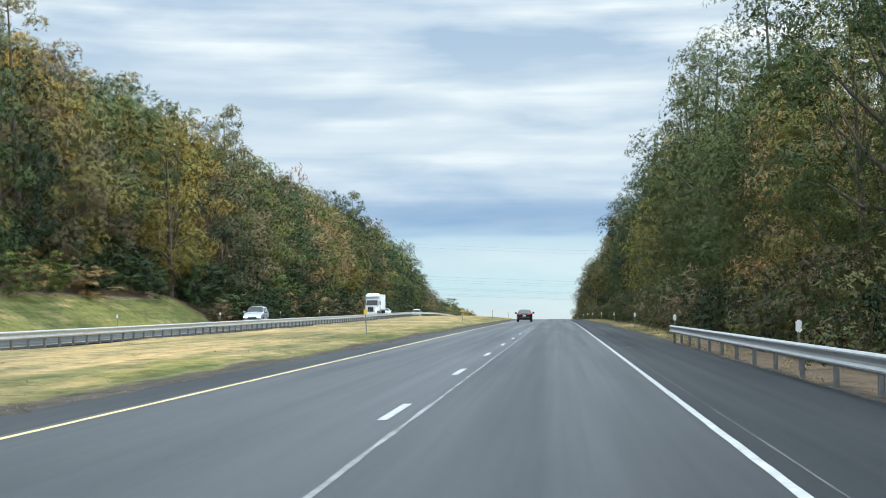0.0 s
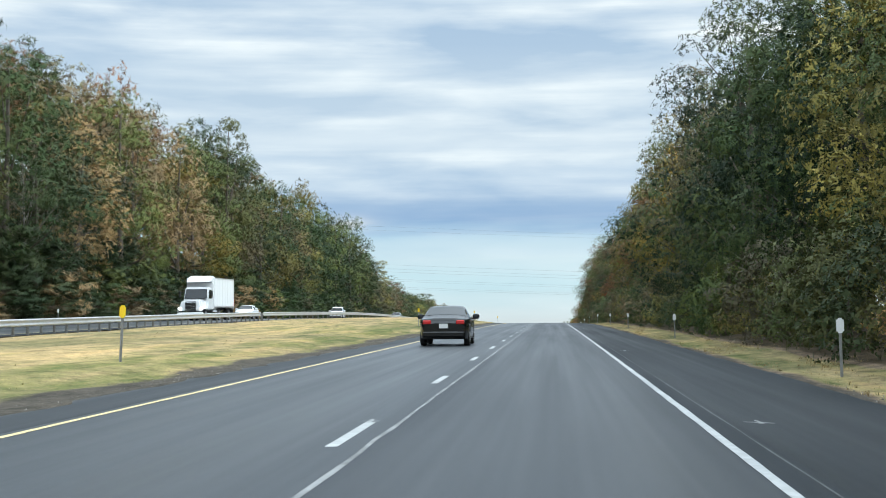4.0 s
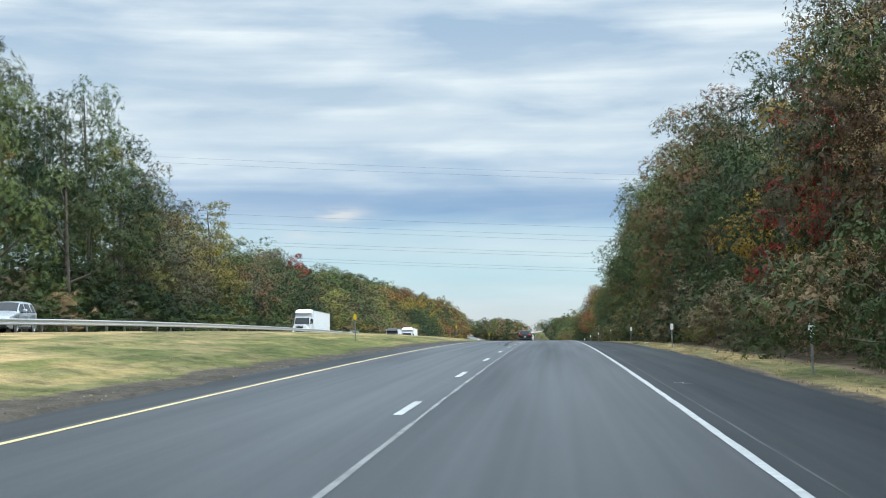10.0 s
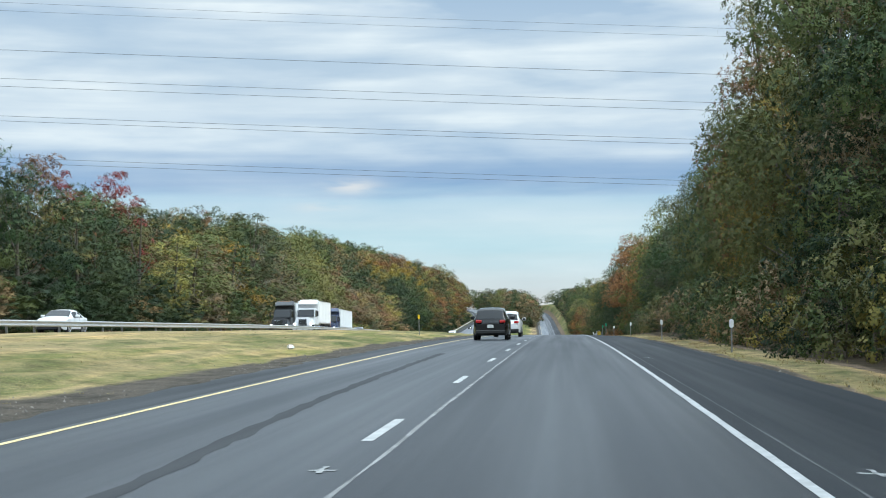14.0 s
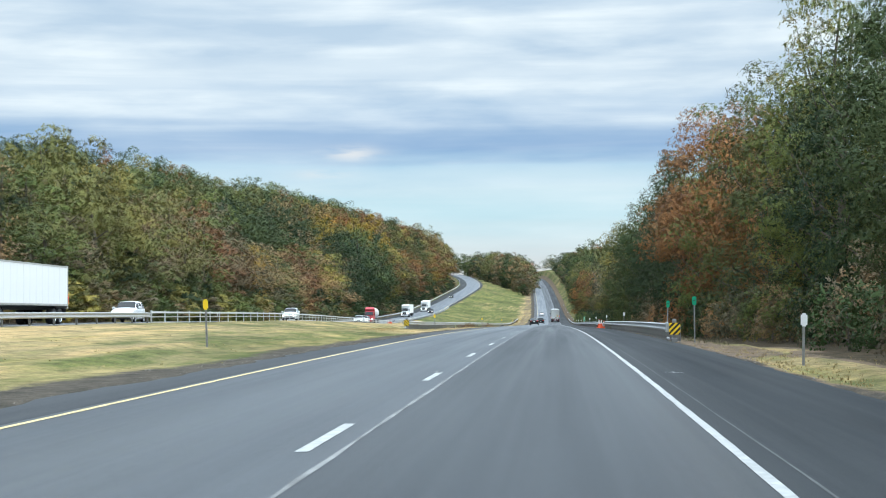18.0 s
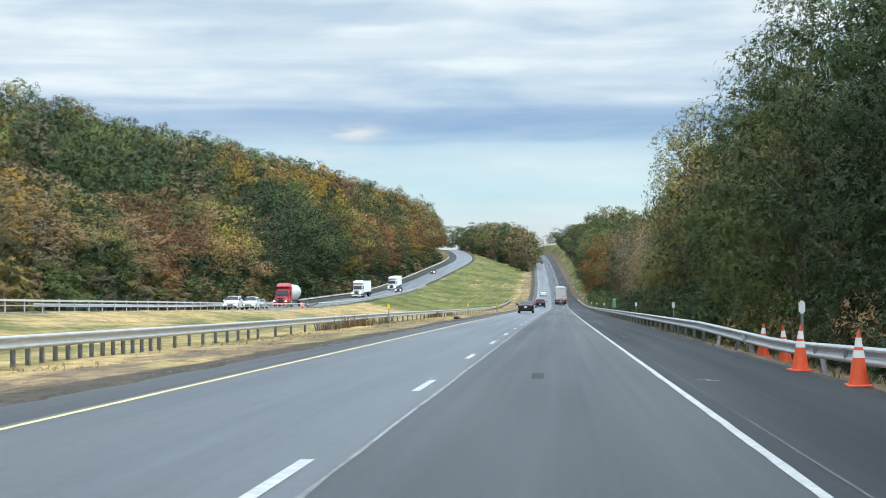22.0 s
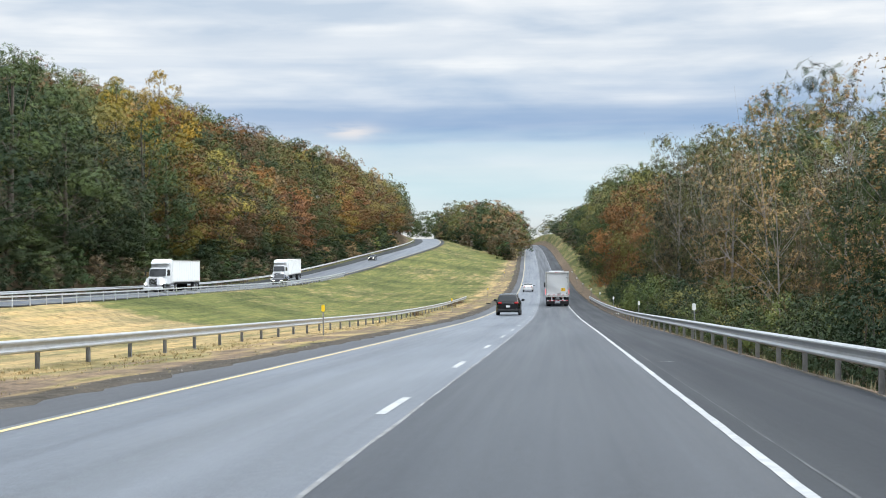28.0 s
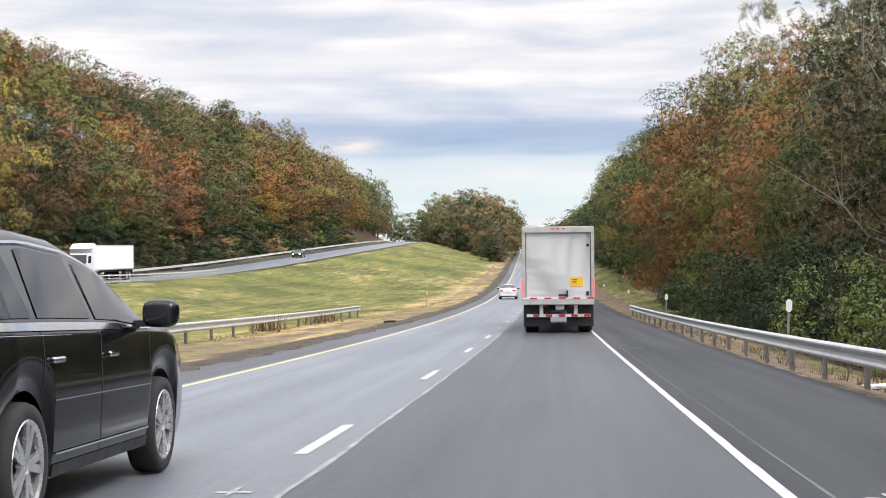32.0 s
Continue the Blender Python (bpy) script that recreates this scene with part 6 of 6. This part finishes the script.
def board_end(y, u, face, label):
    """Striped hazard board on a short post at the start of a guardrail, with the rail's end shoe."""
    d = tagged(new("hazard_marker"), label, "hazard marker")
    bmbox("board", STRIPES, d, 0.44, 0.02, 0.46, 0, -0.03, 0.52, 0.0, "black and yellow striped board")
    bmbox("support", POST_STEEL, d, 0.16, 0.16, 1.1, 0, 0.10, 0.35, 0.01)
    bmbox("end_shoe", STEEL, d, 0.10, 0.36, 0.40, -0.28 * face, 0.24, 0.58, 0.015)
    bmbox("anchor_strut", WHITE_RAIL, d, 0.08, 0.9, 0.08, -0.20 * face, 0.55, 0.12, 0.01)
    bmbox("footing", POST_STEEL, d, 0.24, 0.24, 0.30, 0, 0.10, 0.0, 0.02)
    d.matrix_basis = along(y, u) @ (Matrix.Identity(4) if face > 0 else Matrix.Diagonal((-1, 1, 1, 1)))


board_end(662.5, 4.78, 1, "striped black and yellow hazard board at a guardrail end")
board_end(725.8, -11.95, -1, "striped black and yellow hazard board at the median rail")


def green_marker(places):
    d = tagged(new("marker_post"), "tall thin steel post with a green marker plate", "marker post", "green marker posts")
    bmbox("post", POST_STEEL, d, 0.06, 0.02, 2.2, 0, 0, 0.75, 0.004)
    bm = box_bm(0.17, 0.016, 0.36, 0, -0.02, 1.70)
    bmesh.ops.bevel(bm, geom=[e for e in bm.edges if abs(e.verts[0].co.y - e.verts[1].co.y) > 0.005], offset=0.03, segments=2, affect="EDGES")
    pl = part("plate", bm, GREEN_SIGN, d)
    bmbox("print_bar", BAR_DARK, pl, 0.09, 0.004, 0.03, 0, -0.031, 1.72, 0.0)
    for k, (y, u) in enumerate(places):
        m = along(y, u) @ pose(0, 0, 0, 0, 2.5 * (k % 2), 0)
        if k:
            copy_thing(d, m)
        else:
            d.matrix_basis = m


green_marker([(664.6, 5.75), (680, 5.75), (888, float(OPP_U(888)) - 14.2), (1004, float(OPP_U(1004)) - 14.0)])


def text_part(name, body, size, mat, parent, m):
    cu = bpy.data.curves.new(name, "FONT")
    cu.body, cu.size, cu.align_x, cu.align_y, cu.extrude = body, size, "CENTER", "CENTER", 0.002
    t = new(name, cu)
    bpy.context.view_layer.update()
    me = bpy.data.meshes.new_from_object(t.evaluated_get(bpy.context.evaluated_depsgraph_get()))
    bpy.data.objects.remove(t)
    me.materials.clear()
    me.materials.append(mat)
    return child(name, me, parent, m)


def mile_marker(y, u):
    d = tagged(new("mile_marker"), "small green mile sign with white digits on a post", "road sign")
    bmbox("post", POST_STEEL, d, 0.06, 0.03, 1.9, 0, 0.02, 0.6, 0.004)
    pl = bmbox("plate", GREEN_SIGN, d, 0.32, 0.012, 0.92, 0, -0.01, 1.50, 0.004)
    for sx, sz, x, z in ((0.30, 0.014, 0, 1.95), (0.30, 0.014, 0, 1.05), (0.014, 0.90, -0.145, 1.5), (0.014, 0.90, 0.145, 1.5)):
        bmbox("border", REFL_WHITE, pl, sx, 0.003, sz, x, -0.018, z, 0.0)
    bmbox("print_bar", REFL_WHITE, pl, 0.20, 0.003, 0.08, 0, -0.018, 1.84, 0.0)
    for k, ch in enumerate("57"):
        text_part("digit", ch, 0.36, REFL_WHITE, pl, Matrix.Translation((0, -0.019, 1.60 - 0.32 * k)) @ pose(0, 0, 0, 90, 0, 0))
    d.matrix_basis = along(y, u) @ pose(0, 0, 0, 0, 3, 4)


mile_marker(886.8, 5.6)


def cone(places):
    c = tagged(new("traffic_cone"), "orange traffic cone with two white bands", "traffic cone", "traffic cones")
    prof = ((0.175, 0.03), (0.150, 0.12), (0.112, 0.36), (0.100, 0.44), (0.080, 0.56), (0.066, 0.62), (0.050, 0.72), (0.030, 0.90), (0.022, 0.92), (0.005, 0.92))

    def ringed(name, a, b, mat, grow):
        zz = np.linspace(a, b, 6)
        rr = np.interp(zz, [q[1] for q in prof], [q[0] for q in prof]) + grow
        ang = np.linspace(0, 2 * math.pi, 20, endpoint=False)
        v = np.stack([rr[:, None] * np.cos(ang), rr[:, None] * np.sin(ang), zz[:, None] + 0 * ang], -1).reshape(-1, 3)
        f = [(k * 20 + i, k * 20 + (i + 1) % 20, k * 20 + 20 + (i + 1) % 20, k * 20 + 20 + i) for k in range(5) for i in range(20)]
        mesh_ob(name, v, f, mat, c, smooth=True)
    ringed("body", 0.02, 0.92, CONE_RED, 0.0)
    ringed("band", 0.46, 0.58, CONE_WHITE, 0.004)
    ringed("band", 0.63, 0.78, CONE_WHITE, 0.004)
    bmbox("base", CONE_RED, c, 0.40, 0.40, 0.035, 0, 0, 0.018, 0.012)
    for k, (y, u, lean) in enumerate(places):
        m = along(y, u) @ pose(0, 0, 0.0, lean, lean * 0.6, 20 * k)
        if k:
            copy_thing(c, m)
        else:
            c.matrix_basis = m


cone([(752.4, 4.72, 0), (757.9, 4.66, 1), (765.9, 5.55, -3), (769.3, 5.45, 2), (943, float(OPP_U(943)) + 0.9, 0), (953, float(OPP_U(953)) - 0.6, 4), (960, float(OPP_U(960)) - 0.7, -4)])


# ---- pale post-and-rail barrier in front of the opposite carriageway ----
def pipe_barrier():
    b = tagged(new("barrier"), "pale steel post and rail barrier, sagging where damaged", "barrier")
    post = bm_mesh("post", box_bm(0.07, 0.07, 1.5, 0, 0, 0.10, 0.006), WHITE_RAIL)
    rails = {z: bm_mesh("rail", box_bm(0.07 if z > 0.5 else 0.05, 3.83, 0.12 if z > 0.5 else 0.07, 0, 1.905, 0, 0.008), WHITE_RAIL if z > 0.5 else STEEL) for z in (0.72, 0.42)}
    dark = bm_mesh("sagging_rail", box_bm(0.08, 3.83, 0.14, 0, 1.905, 0, 0.008), DARK_STEEL)
    y = 700.0
    while y < 1200:
        gap = 948 < y < 966
        p, q = [Vector((float(LANE_X(s)) + float(OPP_U(s)), s, float(height(float(OPP_U(s)), s)))) for s in (y, y + 3.81)]
        for z in (0.72, 0.42):
            if gap and z < 0.5:
                continue
            low = [z - (0.50 * max(0.0, 1 - abs(s - 957) / 10.0) if gap else 0) for s in (y, y + 3.81)]
            m, _ = segment_pose(p + Vector((0, 0, low[0])), q + Vector((0, 0, low[1])))
            child("rail", dark if gap else rails[z], b, m)
        if not gap:
            step = 1 if y < 1165 else 4
            for k in range(step):
                child("post", post, b, Matrix.Translation(p.lerp(q, k / step)))
        y += 3.81


pipe_barrier()


# ---- power lines over the road ----
def power_line(y, z, x_low=60.0, sag=5.0, tilt=-0.030):
    cu = bpy.data.curves.new("power_cable", "CURVE")
    cu.dimensions, cu.bevel_depth, cu.bevel_resolution = "3D", 0.015, 1
    sp = cu.splines.new("POLY")
    xs = np.linspace(-260, 260, 53)
    sp.points.add(len(xs) - 1)
    for pt, x in zip(sp.points, xs):
        pt.co = (x, y + 0.10 * x, z + sag * ((x - x_low) / 260) ** 2 + tilt * x, 1)
    cu.materials.append(CABLE)
    tagged(new("power_cable", cu), "thin dark overhead power cable crossing the highway", "power cable", "overhead power cables")


for y, z in ((578, 20.2), (581, 20.9), (580, 23.0), (583, 24.0), (574, 24.8), (596, 18.6), (598, 19.2), (640, 39.5), (643, 41.0)):
    power_line(float(y), z)


# ---- marks on the pavement ----
r = random.Random(21)
for k in range(0, 36):
    y = 51.0 + 30.48 * k
    for u, w in ((2.28, 0.34), (-2.10, 0.22)):
        x = u + r.uniform(-0.06, 0.06)
        strip("survey_mark", x - w / 2, x + w / 2, y, y + 0.10, CHALK, road, 0.004, 0.04, wobble=0.05, seed=k)
        if r.random() < 0.6:
            strip("survey_mark", x - 0.03, x + 0.02, y - 0.15, y + 0.35, CHALK, road, 0.006, 0.1, wobble=0.03, seed=k + 50)
for y0, y1, u0, u1 in ((290.2, 297.6, -1.01, -0.79), (290.2, 297.8, -0.68, -0.47), (300.2, 301.6, -0.93, -0.80), (300.0, 301.7, -0.73, -0.58),
                       (814.9, 818.0, 0.05, 0.235), (814.9, 817.9, 0.385, 0.57), (752, 754, -0.5, -0.3)):
    strip("skid_patch", u0, u1, y0, y1, SKID, road, 0.002, 0.5, wobble=0.025, seed=int(y0))
# a long skid by a bouncing wheel: a streak, then single touches, then a streak again
SKID_U = curve_of(((395, -2.35), (407, -2.46), (413, -2.64), (430, -2.80), (441, -2.95), (450, -3.12), (466, -3.16), (476, -3.26), (484, -3.55), (499, -3.82), (520, -4.0)), 1)
for y0, y1, shift, half in ((402.0, 438.5, 0.0, 0.10), (406.0, 428.0, -0.42, 0.022), (467.0, 514.0, 0.0, 0.10)):
    strip("skid_streak", lambda q: SKID_U(q) + shift - half, lambda q: SKID_U(q) + shift + half, y0, y1, SKID, road, 0.002, 0.5, wobble=half * 0.7, seed=int(y0))
for k in range(13):
    y, half = 439.5 + 2.13 * k, 0.66 + 0.014 * k

    def rim(side, y=y, half=half):
        return lambda q: SKID_U(q) + side * 0.125 * np.sqrt(np.clip(1 - ((q - y) / half) ** 2, 0.0004, 1))
    strip("skid_touch", rim(-1), rim(1), y - half, y + half, SKID, road, 0.002, half / 7, wobble=0.035, seed=k)


# ---- grass ----
def tufts(name, label, count, seed, cols, spread):
    """Blades of grass in small tufts, joined. spread(r, n) gives distance along and offset."""
    rr = np.random.default_rng(seed)
    m, n, l, b = material(name + "_blades", 0.8)
    geo = n.new("ShaderNodeNewGeometry")
    l.new(ramp_node(n, l, geo.outputs["Random Per Island"], *[(k / (len(cols) - 1), c) for k, c in enumerate(cols)]), b.inputs["Base Color"])
    y, u, hh = spread(rr, count)
    base = np.stack([LANE_X(y) + u, y, height(u, y) - 0.02], -1)
    v = []
    for k in range(5):
        a = rr.uniform(0, 6.3, count)
        d = np.stack([np.cos(a), np.sin(a), 0 * a], -1)
        side = np.stack([-np.sin(a), np.cos(a), 0 * a], -1) * (0.010 + 0.03 * hh)[:, None]
        o = base + d * rr.uniform(0, 0.10, count)[:, None]
        h = hh * rr.uniform(0.6, 1.2, count)
        tip = o + d * (h * rr.uniform(0.2, 0.7, count))[:, None] + np.array((0, 0, 1.0)) * h[:, None]
        v.append(np.stack([o - side, o + side, tip], 1))
    v = np.concatenate(v).reshape(-1, 3)
    tagged(mesh_ob(name, v, np.arange(len(v)).reshape(-1, 3), m), label, "grass", kind="stuff")


def median_spread(rr, n):
    y = rr.uniform(10, 1180, n)
    t = rr.beta(0.9, 1.3, n)
    u = -7.5 - t * (-7.5 - (OPP_U(y) + 1.2))
    return y, u, rr.uniform(0.02, 0.05, n)


def right_spread(rr, n):
    y = rr.uniform(10, 660, n)
    return y, 4.95 + 2.6 * rr.beta(1.1, 1.7, n), rr.uniform(0.02, 0.08, n)


def edge_spread(rr, n):
    y = rr.uniform(690, 1180, n)
    return y, -9.6 - 3.2 * rr.beta(1.6, 1.2, n), rr.uniform(0.03, 0.09, n)


def rail_spread(rr, n):
    y = rr.uniform(664, 1112, n)
    return y, 5.3 + 2.6 * rr.beta(1.3, 1.2, n), 0.03 + 0.22 * rr.random(n) ** 2.2


def weed_spread(rr, n):
    c = np.concatenate([rr.uniform(806, 822, 9), rr.uniform(870, 880, 4), rr.uniform(775, 1105, 6)])
    k = rr.integers(0, 19, n)
    return c[k] + rr.normal(size=n) * 0.9, -12.2 + rr.normal(size=n) * 0.35, rr.uniform(0.25, 0.85, n)


TAN = ((0.20, 0.14, 0.06), (0.34, 0.25, 0.11), (0.46, 0.36, 0.18), (0.15, 0.14, 0.05))
MEADOW = ((0.17, 0.16, 0.06), (0.22, 0.20, 0.075), (0.30, 0.24, 0.10), (0.36, 0.28, 0.13))
tufts("median_grass", "short dry grass tufts on the median", 7000, 1, MEADOW, median_spread)
tufts("verge_grass", "dry grass tufts on the outer verge", 11000, 2, TAN, right_spread)
tufts("rail_grass", "straw coloured grass along the median guardrail", 9000, 3, TAN, edge_spread)
tufts("rail_weeds", "sparse low dry weeds behind the outer guardrail", 4500, 6, ((0.09, 0.08, 0.04), (0.14, 0.11, 0.06), (0.21, 0.17, 0.10), (0.08, 0.09, 0.04)), rail_spread)
tufts("dead_weeds", "clumps of tall brown dead weeds by the rail", 420, 4, ((0.12, 0.08, 0.045), (0.20, 0.13, 0.07), (0.28, 0.19, 0.10)), weed_spread)


# ---- litter ----
def scrap(y, u, sx, sy, sz, mat, name, label, seed):
    rr = random.Random(seed)
    bm = box_bm(sx, sy, sz, 0, 0, sz / 2, min(sx, sy, sz) * 0.3)
    for v in bm.verts:
        v.co += Vector((rr.uniform(-1, 1) * sx, rr.uniform(-1, 1) * sy, rr.uniform(0, 1) * sz)) * 0.18
    me = bm_mesh(name, bm, mat)
    ob = tagged(new(name, me), label, "litter")
    ob.matrix_basis = along(y, u) @ pose(0, 0, 0.0, 0, 0, rr.uniform(0, 180))


scrap(851, -8.3, 0.42, 0.30, 0.18, RUBBER, "tyre_scrap", "torn piece of black tyre on the verge", 1)
scrap(854.5, -8.2, 0.60, 0.16, 0.08, RUBBER, "tyre_scrap", "long shred of black tyre on the gravel", 2)
scrap(425, 5.2, 0.36, 0.20, 0.08, RUBBER, "tyre_scrap", "flat black tyre shred by the pavement", 3)
scrap(516, -9.2, 0.22, 0.20, 0.16, CONE_WHITE, "paper_litter", "crumpled white litter on the grass", 4)
scrap(429, 6.0, 0.10, 0.08, 0.05, CONE_WHITE, "paper_litter", "small white litter on the verge", 5)
scrap(431, 6.3, 0.10, 0.08, 0.05, CONE_WHITE, "paper_litter", "small white litter on the verge", 6)

scrap(1043.5, 5.75, 0.10, 0.75, 0.10, WHITE_RAIL, "pipe_litter", "short pale pipe lying behind the guardrail", 7)
scrap(1039.0, 6.0, 0.12, 0.10, 0.07, CONE_WHITE, "paper_litter", "small white litter behind the guardrail", 8)
scrap(1001.5, 5.5, 0.30, 0.16, 0.08, RUBBER, "tyre_scrap", "black tyre shred at a guardrail post", 9)
scrap(1094, -8.2, 0.9, 0.22, 0.10, RUBBER, "tyre_scrap", "long torn tyre tread on the dirt verge", 10)


def gravel(name, label, count, seed, where):
    """Loose stones along the pavement edge, joined."""
    rr = np.random.default_rng(seed)
    m, n, l, b = material(name + "_stone", 0.9)
    geo = n.new("ShaderNodeNewGeometry")
    l.new(ramp_node(n, l, geo.outputs["Random Per Island"], (0.0, (0.05, 0.047, 0.043)), (0.5, (0.11, 0.10, 0.09)), (1.0, (0.22, 0.20, 0.175))), b.inputs["Base Color"])
    y, u = where(rr, count)
    s = rr.uniform(0.006, 0.020, count) * np.where(rr.random(count) < 0.04, 1.8, 1)
    c = np.stack([LANE_X(y) + u, y, height(u, y) + s * 0.3], -1)
    tips = np.array([(1, 0, -0.5), (-0.5, 0.87, -0.5), (-0.5, -0.87, -0.5), (0, 0, 0.9)])
    v = c[:, None] + (tips[None] + rr.normal(size=(count, 4, 3)) * 0.25) * s[:, None, None]
    f = np.array([(0, 1, 3), (1, 2, 3), (2, 0, 3)])[None] + (np.arange(count) * 4)[:, None, None]
    tagged(mesh_ob(name, v.reshape(-1, 3), f.reshape(-1, 3), m), label, "gravel", kind="stuff")


gravel("gravel", "loose grey gravel along the inner pavement edge", 16000, 5, lambda rr, n: (rr.uniform(10, 1120, n), -6.85 - 1.7 * rr.beta(1.0, 1.9, n)))
gravel("gravel", "loose gravel along the outer pavement edge", 6000, 6, lambda rr, n: (rr.uniform(10, 1120, n), 4.72 + 0.6 * rr.beta(1.0, 2.0, n)))
